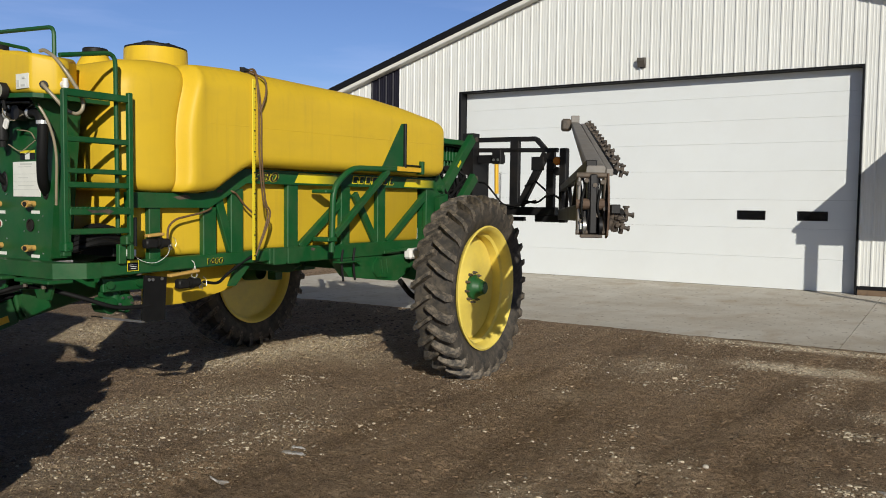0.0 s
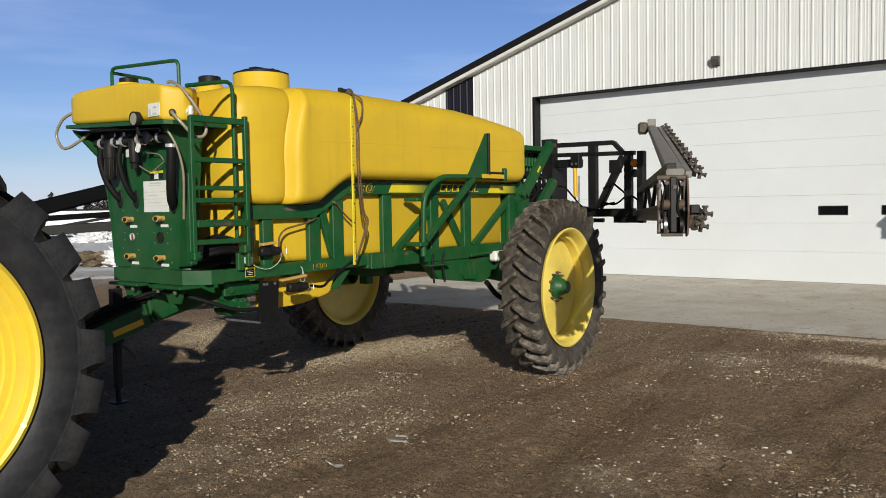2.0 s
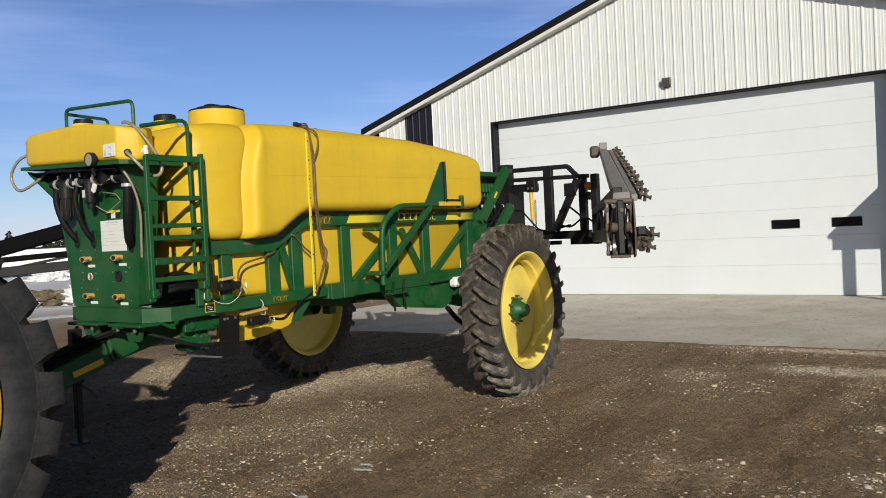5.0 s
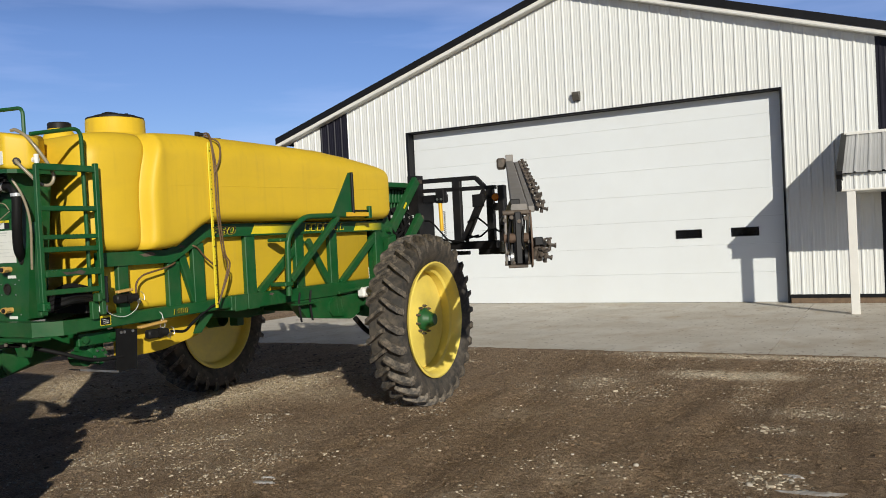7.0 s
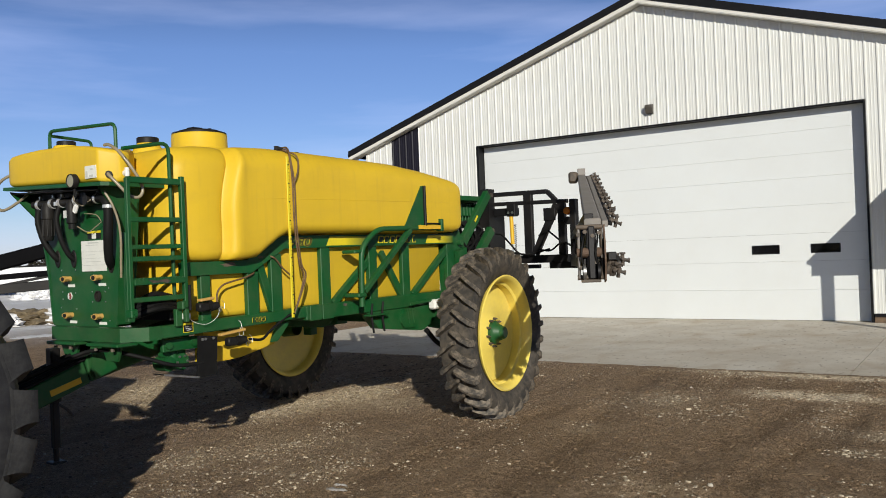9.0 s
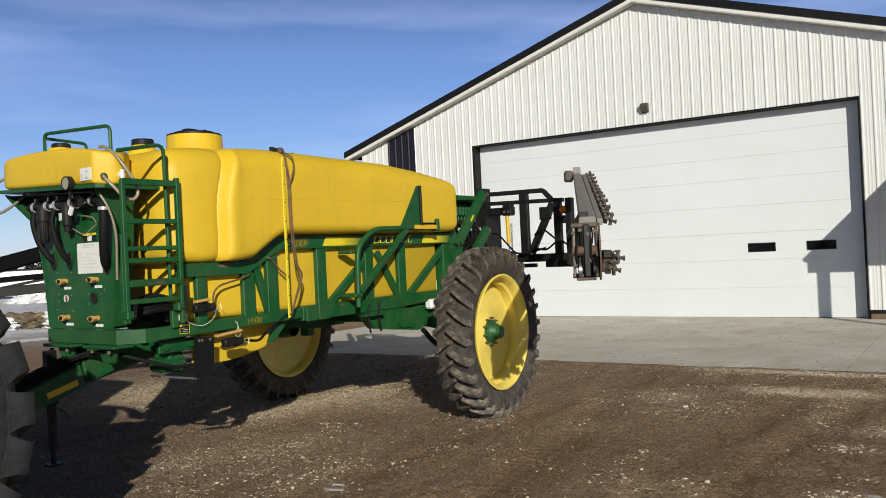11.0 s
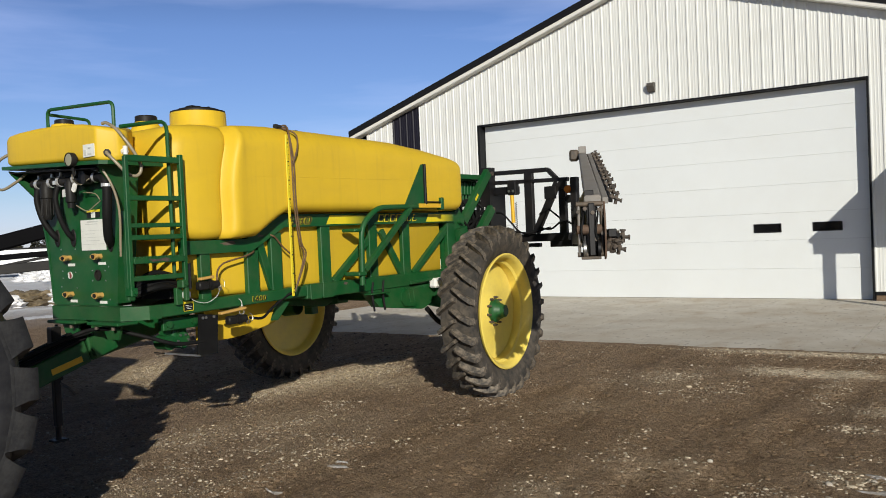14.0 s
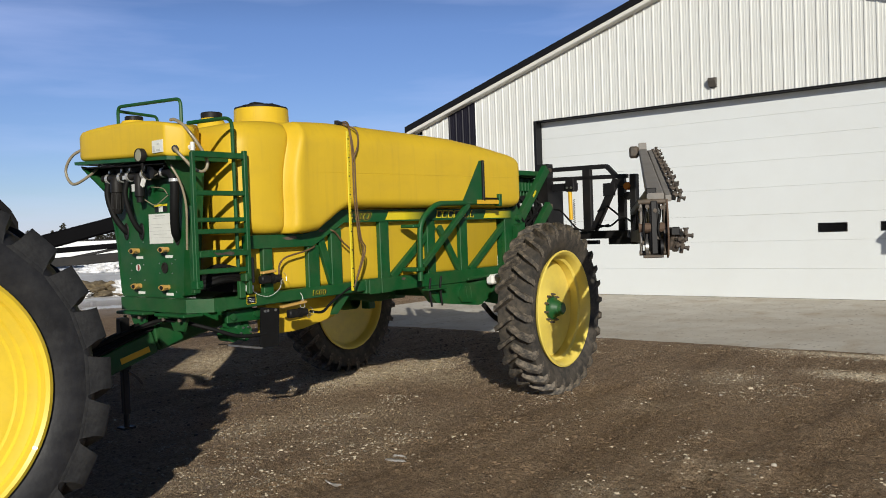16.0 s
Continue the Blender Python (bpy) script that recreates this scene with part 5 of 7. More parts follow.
part("tag", box(B(), (0.15, FY - 0.13, 2.255), (0.05, 0.01, 0.07), 0.01, Matrix.Rotation(0.5, 4, "Y")), PLASTIC_WHITE, mani, "white plastic tag")
bm = B()
spin(bm, [(-4.135, 0.0), (-4.135, 0.046), (-4.145, 0.051), (-4.14, 0.055), (-4.10, 0.055), (-4.09, 0.044), (-4.09, 0.0)], "y", 28, (0.36, 0, 2.45))
cyl(bm, (0.36, -4.11, 2.39), (0.36, -4.10, 2.33), 0.012, 8)
gauge = part("pressure_gauge", bm, PLASTIC_BLACK, sprayer, "round pressure gauge with weathered face", smooth=40)
bm = B()
cyl(bm, (0.36, -4.1355, 2.45), (0.36, -4.139, 2.45), 0.0455, 28)
part("dial", bm, surf("weathered_dial", (0.30, 0.29, 0.20), 0.35, var=0.1), gauge)

# clear hoses looping from the front tank
for pts in ([(0.53, -3.95, 2.722), (0.60, -3.955, 2.715), (0.73, -3.955, 2.645), (0.81, -3.885, 2.49), (0.825, -3.835, 2.37), (0.82, -3.865, 2.305), (0.80, -3.93, 2.315), (0.755, -3.995, 2.40), (0.70, -4.033, 2.475), (0.675, -4.012, 2.482)],
            [(0.57, -4.02, 2.40), (0.63, -3.96, 2.24), (0.645, -3.92, 2.05), (0.61, -3.90, 1.80), (0.59, -3.89, 1.70)],
            [(-0.71, -3.98, 2.62), (-0.85, -4.05, 2.55), (-0.92, -4.08, 2.42), (-0.84, -4.06, 2.30), (-0.68, -4.0, 2.36), (-0.58, -3.95, 2.44)]):
    part("clear_hose", tube(B(), pts, 0.0125 if pts[0][2] > 2.5 else 0.0095, 10), HOSE_CLEAR, sprayer, "milky clear hose", smooth=40)

# level tape, brown hose and its elbow on the tank
part("level_tape", span_box(B(), (0.958, -2.468, 1.27), (0.968, -2.440, 2.70), 0.002), DECAL_YELLOW, sprayer, "yellow tank level tape")
for k in range(42):
    z = 1.30 + k * 0.033
    part("tape_mark", span_box(B(), (0.9685, -2.447 if k % 5 else -2.456, z), (0.9695, -2.440, z + (0.006 if k % 5 else 0.011))), BLACK_INK, sprayer)
for dy, top in ((-0.41, 0.0), (-0.385, 0.03)):
    pts = [(0.80, -2.39, 2.775 + top * 0.5), (0.88, -2.37, 2.775 + top * 0.5), (0.963, -2.42 + 0.3 * (dy + 0.41), 2.68), (0.985, -2.42 + dy + 0.41, 2.45), (0.985, -2.415 + dy + 0.41, 2.1), (0.97, -2.36 + dy + 0.41, 1.75), (0.96, -2.30 + dy + 0.41, 1.62), (0.93, -2.40, 1.30)]
    part("drain_hose", tube(B(), pts, 0.0072, 8), HOSE_BROWN, sprayer, "brown tank hose", smooth=40)
bm = B()
tube(bm, [(0.84, -2.38, 2.775), (0.955, -2.33, 2.71), (0.995, -2.355, 2.58), (0.985, -2.41, 2.44)], 0.008, 8)
part("loop_hose", bm, HOSE_BROWN, sprayer, smooth=40)
bm = B()
cyl(bm, (0.79, -2.41, 2.74), (0.79, -2.41, 2.812), 0.022, 12)
cyl(bm, (0.79, -2.42, 2.795), (0.83, -2.37, 2.785), 0.016, 10)
part("elbow", bm, PLASTIC_BLACK, sprayer)
for pts in ([(0.82, -3.17, 1.43), (0.812, -3.156, 1.535), (0.812, -3.096, 1.594), (0.812, -2.995, 1.62), (0.812, -2.865, 1.644), (0.805, -2.76, 1.675), (0.77, -2.72, 1.69)],
            [(0.77, -2.56, 1.83), (0.81, -2.525, 1.811), (0.812, -2.484, 1.784), (0.812, -2.41, 1.707), (0.812, -2.305, 1.628), (0.78, -2.26, 1.58)]):
    part("side_hose", tube(B(), pts, 0.008, 8), HOSE_BROWN, sprayer, smooth=40)

# decals on the rails
def words(text, size, m, mat, parent, name, fat=0.0, lean=0.25):
    cu = bpy.data.curves.new(name, "FONT")
    cu.body, cu.size, cu.extrude, cu.offset, cu.shear = text, size, 0.0008, fat, lean
    cu.align_x = "LEFT"
    tmp = bpy.data.objects.new(name, cu)
    me = bpy.data.meshes.new_from_object(tmp)
    bpy.data.objects.remove(tmp)
    bpy.data.curves.remove(cu)
    me.materials.append(mat)
    ob = new(name, me)
    ob.parent = parent
    ob.matrix_local = m
    return ob


SIDE = lambda y, z, dx=0.0: Matrix.Translation((HW + 0.002 + dx, y, z)) @ Matrix(((0, 0, 1, 0), (1, 0, 0, 0), (0, 1, 0, 0), (0, 0, 0, 1)))
for text, size, y, z, broad, lean in (("680", 0.108, -2.335, 1.905, 1.85, 0.25), ("1600", 0.062, -2.80, 1.250, 1.42, 0.06)):
    wide = Matrix.Diagonal((broad, 1, 1, 1))
    words(text, size, SIDE(y, z) @ wide, DECAL_YELLOW, sprayer, "model_number", size * 0.034, lean)
    words(text, size, SIDE(y, z, 0.0025) @ wide, BLACK_INK, sprayer, "model_number_fill", size * 0.006, lean)
for y0, y1 in ((-1.82, -1.20), (-0.21, 0.355)):
    bm = B()
    plate(bm, [(y0, 1.902), (y1, 1.902), (y1, 1.988), (y0 + 0.05, 1.988)], "x", HW + 0.0005, HW + 0.003)
    part("stripe", bm, FADE_STRIPE, sprayer, "yellow rail stripe fading into green")
# maker's name on the rail, as plain outlined shapes
for k, (wide, kind) in enumerate(((0.082, 0), (0.072, 1), (0.084, 2), (0.084, 0), (0.082, 2), (0.066, 3), (0.066, 3))):
    y = -1.05 + k * 0.098
    lean = lambda u, v: (y + u * wide + 0.022 * v, 1.914 + 0.076 * v)
    shapes = (((0, 0), (1, 0), (1, 0.42), (0.85, 0.5), (1, 0.62), (1, 1), (0, 1)), ((0, 0), (1, 0), (1, 0.3), (0.55, 0.3), (0.55, 0.7), (1, 0.7), (1, 1), (0, 1)),
              ((0, 0), (0.85, 0), (1, 0.2), (1, 0.8), (0.85, 1), (0, 1)), ((0, 0), (1, 0), (1, 0.3), (0.45, 0.3), (0.45, 1), (0, 1)))[kind]
    mid_u, mid_v = sum(p[0] for p in shapes) / len(shapes), sum(p[1] for p in shapes) / len(shapes)
    bm = B()
    plate(bm, [lean(u, v) for u, v in shapes], "x", HW + 0.0005, HW + 0.003)
    plate(bm, [lean(mid_u + (u - mid_u) * 0.72, mid_v + (v - mid_v) * 0.78) for u, v in shapes], "x", HW + 0.003, HW + 0.0045)
    ob = part("letter_bar", bm, [DECAL_YELLOW, DECAL_FILL], sprayer)
    for p in ob.data.polygons:
        p.material_index = 1 if p.center.x > HW + 0.0035 else 0
bm = B()
span_box(bm, (HW, -3.50, 1.238), (HW + 0.003, -3.405, 1.313))
dec = part("warning_sign", bm, BLACK_INK, sprayer, "small black and yellow warning decal")
bm = B()
for lo, hi in (((-3.50, 1.297), (-3.405, 1.313)), ((-3.50, 1.238), (-3.405, 1.242)), ((-3.50, 1.242), (-3.496, 1.297)), ((-3.409, 1.242), (-3.405, 1.297))):
    span_box(bm, (HW + 0.003, lo[0], lo[1]), (HW + 0.0045, hi[0], hi[1]))
part("border", bm, DECAL_YELLOW, dec)
for k in range(3):
    part("print_line", span_box(B(), (HW + 0.003, -3.482 + 0.006 * k, 1.281 - 0.013 * k), (HW + 0.0045, -3.42 - 0.004 * k, 1.284 - 0.013 * k)), PAPER, dec)

# bare scuffs on the rails where boots and boom have worn the paint
rng = random.Random(31)
for y0, y1, z0, z1 in ((-3.12, -2.90, 1.742, 1.786), (-2.70, -2.62, 1.80, 1.83), (-1.62, -1.55, 1.30, 1.335)):
    pts = []
    for k in range(14):
        a = 2 * math.pi * k / 14
        f = rng.uniform(0.55, 1.0)
        pts.append(((y0 + y1) / 2 + (y1 - y0) / 2 * f * math.cos(a), (z0 + z1) / 2 + (z1 - z0) / 2 * f * math.sin(a)))
    part("scuff", plate(B(), pts, "x", HW - 0.002, HW + 0.0012), MUDDY_STEEL, sprayer, "bare worn patch on the rail")

# drawbar, hitch plates, jack
bm = B()
beam(bm, (0.0, -3.93, 0.955), (0.0, -5.35, 0.50), 0.30, 0.185, 0.012)
drawbar = part("drawbar", bm, GREEN, sprayer, "green drawbar")
part("rear_section", beam(B(), (0.0, -2.95, 1.185), (0.0, -3.925, 0.975), 0.312, 0.205, 0.012), GREEN, drawbar)
part("reflector", box(B(), (0.152, -4.115, 0.866), (0.004, 0.262, 0.047), 0, Matrix.Rotation(math.atan2(0.066, 0.243), 4, "X")), DECAL_AMBER, drawbar, "amber reflective strip")
bm = B()
plate(bm, [(-3.90, 1.205), (-3.10, 1.205), (-3.10, 1.10), (-3.62, 0.98), (-3.88, 0.90), (-3.92, 0.97)], "x", 0.158, 0.190)
part("gusset", bm, GREEN, drawbar)
bm = B()
plate(bm, [(-3.90, 1.205), (-3.10, 1.205), (-3.10, 1.10), (-3.62, 0.98), (-3.88, 0.90), (-3.92, 0.97)], "x", -0.190, -0.158)
part("gusset", bm, GREEN, drawbar)
for x in (-0.20, 0.37):
    bm = B()
    span_box(bm, (x - 0.05, -4.04, 1.178), (x + 0.36, -3.86, 1.203), 0.006)
    plate(bm, [(x + 0.02, 1.165), (x + 0.27, 1.165), (x + 0.22, 1.06), (x + 0.08, 1.06)], "y", -3.95, -3.93)
    part("hitch_plate", bm, GREEN, drawbar)
    for dx in (0.02, 0.24):
        part("bolt", cyl(B(), (x + dx, -4.0, 1.142), (x + dx, -4.0, 1.165), 0.015, 6), MUDDY_STEEL, drawbar)
bm = B()
span_box(bm, (-0.16, -5.75, 0.52), (0.16, -5.30, 0.58), 0.01)
cyl(bm, (0.0, -5.62, 0.45), (0.0, -5.62, 0.70), 0.03, 12)
part("clevis", bm, BLACK_STEEL, drawbar)
bm = B()
span_box(bm, (-0.040, -4.165, 0.74), (0.040, -4.085, 1.165), 0.008)
span_box(bm, (-0.027, -4.155, 0.38), (0.027, -4.10, 0.80), 0.006)
span_box(bm, (-0.055, -4.185, 0.26), (0.055, -4.075, 0.278), 0.004)
cyl(bm, (0.0, -4.13, 0.275), (0.0, -4.13, 0.42), 0.022, 10)
part("jack", bm, BLACK_STEEL, drawbar, "black drop-leg jack")
bm = B()
tube(bm, [(0.03, -4.11, 0.72), (0.08, -4.07, 0.675), (0.12, -4.04, 0.62)], 0.010, 8)
part("jack_pin", bm, MUDDY_STEEL, drawbar)
for pts, r in (([(0.17, -5.3, 0.80), (0.17, -4.6, 0.95), (0.19, -4.1, 1.09), (0.30, -3.97, 1.135), (0.52, -3.92, 1.13), (0.68, -3.75, 1.06), (0.76, -3.55, 0.985), (0.78, -3.30, 0.975)], 0.016), *(([(x - 0.02, -5.3, 0.613 + r), (x, -4.85, 0.758 + r), (x + 0.012, -4.4, 0.902 + r), (x, -4.05, 1.014 + r), (x - 0.01, -3.6, 1.145 + r), (x, -3.2, 1.20 + r)], r) for x, r in ((-0.115, 0.022), (-0.062, 0.026), (-0.008, 0.022), (0.045, 0.026), (0.098, 0.022), (0.138, 0.014)))):
    part("hydraulic_hose", tube(B(), pts, r, 10), HOSE, drawbar, smooth=40)

# pump, guard flap, sump chute, side valves
bm = B()
cyl(bm, (0.50, -3.52, 0.985), (0.64, -3.52, 0.985), 0.06, 16)
cyl(bm, (0.48, -3.40, 0.99), (0.64, -3.40, 0.99), 0.07, 16)
cyl(bm, (0.60, -3.46, 0.95), (0.60, -3.46, 1.16), 0.04, 12)
span_box(bm, (0.54, -3.56, 1.04), (0.62, -3.34, 1.16), 0.01)
pump = part("pump", bm, GREEN, sprayer, "green painted pump", smooth=40)
for k in range(6):
    a = k * math.pi / 3
    part("bolt", cyl(B(), (0.64, -3.40 + 0.05 * math.cos(a), 0.99 + 0.05 * math.sin(a)), (0.652, -3.40 + 0.05 * math.cos(a), 0.99 + 0.05 * math.sin(a)), 0.010, 6), STEEL, pump)
bm = B()
span_box(bm, (0.66, -3.62, 1.09), (0.70, -3.28, 1.19), 0.006)
for y in (-3.57, -3.33):
    cyl(bm, (0.70, y, 1.14), (0.72, y, 1.14), 0.03, 10)
part("pump_bracket", bm, GREEN, pump)
part("step_plate", plate(B(), [(-3.69, 0.928), (-3.36, 0.860), (-3.36, 0.868), (-3.69, 0.936)], "x", 0.66, 0.798), BLACK_STEEL, sprayer, "black step plate under the pump")
part("step_edge", plate(B(), [(-3.692, 0.924), (-3.36, 0.856), (-3.36, 0.872), (-3.692, 0.940)], "x", 0.799, 0.803), STEEL, sprayer, "bare steel edge")
bm = B()
plate(bm, [(-3.37, 0.86), (-3.175, 0.858), (-3.155, 1.175), (-3.345, 1.20)], "x", 0.775, 0.79)
flap = part("guard_flap", bm, HOSE, sprayer, "black rubber guard flap")
for y in (-3.31, -3.28, -3.20):
    part("rivet", cyl(B(), (0.79, y, 1.165), (0.797, y, 1.165), 0.012, 8), STEEL, flap)
bm = B()
loft(bm, [(-3.12, 0.765, 0.93, 1.30, 0.03, 0.05), (-2.98, 0.765, 0.93, 1.31, 0.03, 0.05), (-2.84, 0.765, 0.93, 1.31, 0.03, 0.05), (-2.70, 0.765, 0.94, 1.31, 0.03, 0.04), (-2.32, 0.75, 1.01, 1.31, 0.03, 0.04), (-2.28, 0.70, 1.05, 1.30, 0.02, 0.02)])
for v in bm.verts:
    v.co.x = 0.505 + v.co.x * 0.08
part("sump_chute", bm, YELLOW_POLY, sprayer, "yellow sump under the tank", smooth=45)


def side_valve(y, z, parent):
    bm = B()
    span_box(bm, (0.80, y - 0.10, z - 0.035), (0.865, y, z + 0.035), 0.012)
    cyl(bm, (0.835, y, z), (0.835, y + 0.10, z), 0.033, 14)
    spin(bm, [(y + 0.02, 0.042), (y + 0.045, 0.042), (y + 0.045, 0.032), (y + 0.02, 0.032)], "y", 14, (0.835, 0, z), closed=True)
    v = part("side_valve", bm, PLASTIC_BLACK, parent, "black plastic coupling valve", smooth=40)
    bm = B()
    spin(bm, [(0.885, 0.018), (0.889, 0.018), (0.889, 0.0145), (0.885, 0.0145)], "x", 14, (0, y + 0.08, z - 0.03), closed=True)
    part("ring_pull", bm, STEEL, v)
    bm = B()
    tube(bm, [(0.875, y + 0.10, z), (0.89, y + 0.125, z - 0.025), (0.885, y + 0.13, z + 0.02), (0.875, y + 0.11, z + 0.045)], 0.002, 6)
    part("chain", bm, STEEL, v)
    return v


side_valve(-3.00, 1.12, sprayer)
side_valve(-3.28, 1.43, sprayer)
bm = B()
tube(bm, [(0.83, -3.50, 1.40), (0.83, -3.42, 1.32), (0.84, -3.30, 1.29), (0.85, -3.20, 1.34), (0.87, -3.18, 1.42)], 0.0022, 6)
part("lanyard", bm, PLASTIC_WHITE, sprayer, "white lanyard cord")
bm = B()
tube(bm, [(0.82, -2.95, 1.29), (0.83, -2.93, 1.25), (0.83, -2.96, 1.17), (0.83, -2.91, 1.17), (0.83, -2.94, 1.28)], 0.002, 6)
part("lanyard", bm, PLASTIC_WHITE, sprayer)
for y0, y1, z in ((-3.17, -2.90, 1.197), (-3.36, -3.22, 1.49)):
    part("tape_strip", box(B(), (0.83, (y0 + y1) / 2, z), (0.05, y1 - y0, 0.022), 0.005, Matrix.Rotation(0.08, 4, "X")), BRASS, sprayer, "tan strap")
part("white_box", span_box(B(), (0.80, -3.525, 1.345), (0.85, -3.455, 1.395), 0.006), PLASTIC_WHITE, sprayer)
bm = B()
tube(bm, [(0.84, -2.86, 1.12), (0.82, -2.70, 1.10), (0.80, -2.58, 1.16), (0.79, -2.40, 1.25), (0.82, -2.30, 1.30)], 0.012, 10)
part("drain_pipe", bm, HOSE, sprayer, smooth=40)
bm = B()
plate(bm, [(-2.42, 1.21), (-2.27, 1.21), (-2.43, 1.05), (-2.50, 1.05)], "x", 0.70, 0.73)
part("pipe_bracket", bm, GREEN, sprayer)
# dark plumbing behind the ladder
for k in range(7):
    z = 1.38 + 0.035 * (k % 4)
    pts = [(0.55, -3.80 + 0.02 * k, z), (0.62 - 0.03 * k, -3.55, z + 0.06), (0.55, -3.30, z + 0.02 * (k % 3)), (0.30, -3.10, z + 0.03)]
    part("bundle_hose", tube(B(), pts, 0.028, 8), HOSE, sprayer, smooth=40)
part("bay_back", span_box(B(), (-0.45, -3.47, 1.33), (0.60, -3.43, 1.50), 0.004), BLACK_STEEL, sprayer)
# foot stand with hanging rods below the beam
bm = B()
span_box(bm, (0.80, -1.32, 1.175), (0.90, -1.02, 1.19), 0.004)
stand = part("rod_rack", bm, GREEN, sprayer)
for y, t in ((-1.26, 1.30), (-1.09, 1.31)):
    bm = B()
    tube(bm, [(0.86, y + 0.02, t), (0.86, y, 1.18), (0.865, y + 0.02, 1.005)], 0.011, 8, 3)
    part("rod", bm, BLACK_STEEL, stand)

# rear mast, lift arms and boom rack
for s in (1, -1):
    x = s * 0.60
    bm = B()
    beam(bm, (x, 0.38, 1.44), (x, 1.46, 2.53), 0.07, 0.12, 0.006)
    arm = part("lift_arm", bm, GREEN, sprayer)
    part("arm_decal", box(B(), (x + s * 0.037, 1.12, 2.20), (0.003, 0.03, 0.10), 0, Matrix.Rotation(-0.75, 4, "X")), DECAL_YELLOW, arm)
    bm = B()
    beam(bm, (x, 0.95, 1.52), (x, 1.52, 2.06), 0.07, 0.12, 0.006)
    part("lift_arm", bm, GREEN, sprayer)
    bm = B()
    plate(bm, [(0.24, 1.22), (0.62, 1.22), (0.62, 1.95), (0.50, 2.06), (0.24, 1.9)], "x", s * 0.66, s * 0.76)
    part("rear_bracket", bm, GREEN, sprayer)
    bm = B()
    plate(bm, [(0.42, 1.55), (0.60, 1.62), (0.56, 1.84), (0.40, 1.80)], "x", s * 0.77, s * 0.84)
    cyl(bm, (s * 0.76, 0.5, 1.9), (s * 0.82, 0.5, 1.9), 0.035, 12)
    part("pivot_plate", bm, GREEN, sprayer)
    bm = B()
    plate(bm, [(1.57, 1.60), (1.96, 1.60), (1.96, 2.34), (1.72, 2.34), (1.72, 2.60), (1.57, 2.60)], "x", s * 0.40, s * 0.55)
    mast = part("mast", bm, BLACK_STEEL, sprayer, "black steel boom mast")
    for z in (2.52, 2.05):
        part("pin", cyl(B(), (s * 0.55, 1.63, z), (s * 0.572, 1.63, z), 0.03, 12), MUDDY_STEEL, mast)
    part("spring_bracket", span_box(B(), (min(s * 0.56, s * 0.90), 1.66, 2.235), (max(s * 0.56, s * 0.90), 1.76, 2.335), 0.006), BLACK_STEEL, mast)
    part("bracket_cap", span_box(B(), (min(s * 0.80, s * 0.92), 1.60, 2.22), (max(s * 0.80, s * 0.92), 1.70, 2.39), 0.006), BLACK_STEEL, mast)
    for dx in (0.83, 0.89):
        part("bolt", cyl(B(), (s * dx, 1.595, 2.27), (s * dx, 1.585, 2.27), 0.016, 8), STEEL, mast)
    bm = B()
    cyl(bm, (s * 0.85, 1.63, 2.22), (s * 0.858, 1.63, 1.86), 0.026, 14)
    cy = part("damper", bm, DECAL_AMBER, mast, "yellow damper cylinder", smooth=40)
    part("damper_rod", cyl(B(), (s * 0.858, 1.63, 1.86), (s * 0.862, 1.63, 1.66), 0.008, 8), STEEL, mast)
    bm = B()
    pts = [(s * 0.905 + 0.013 * math.cos(k * 1.05), 1.63 + 0.013 * math.sin(k * 1.05), 2.12 - k * 0.0045) for k in range(84)]
    tube(bm, pts, 0.004, 5, 0)
    part("spring", bm, BLACK_STEEL, mast)
bm = B()
beam(bm, (-1.62, 1.72, 1.655), (1.62, 1.72, 1.655), 0.10, 0.10, 0.006)
rack = part("boom_rack", bm, BLACK_STEEL, sprayer, "black centre boom rack")
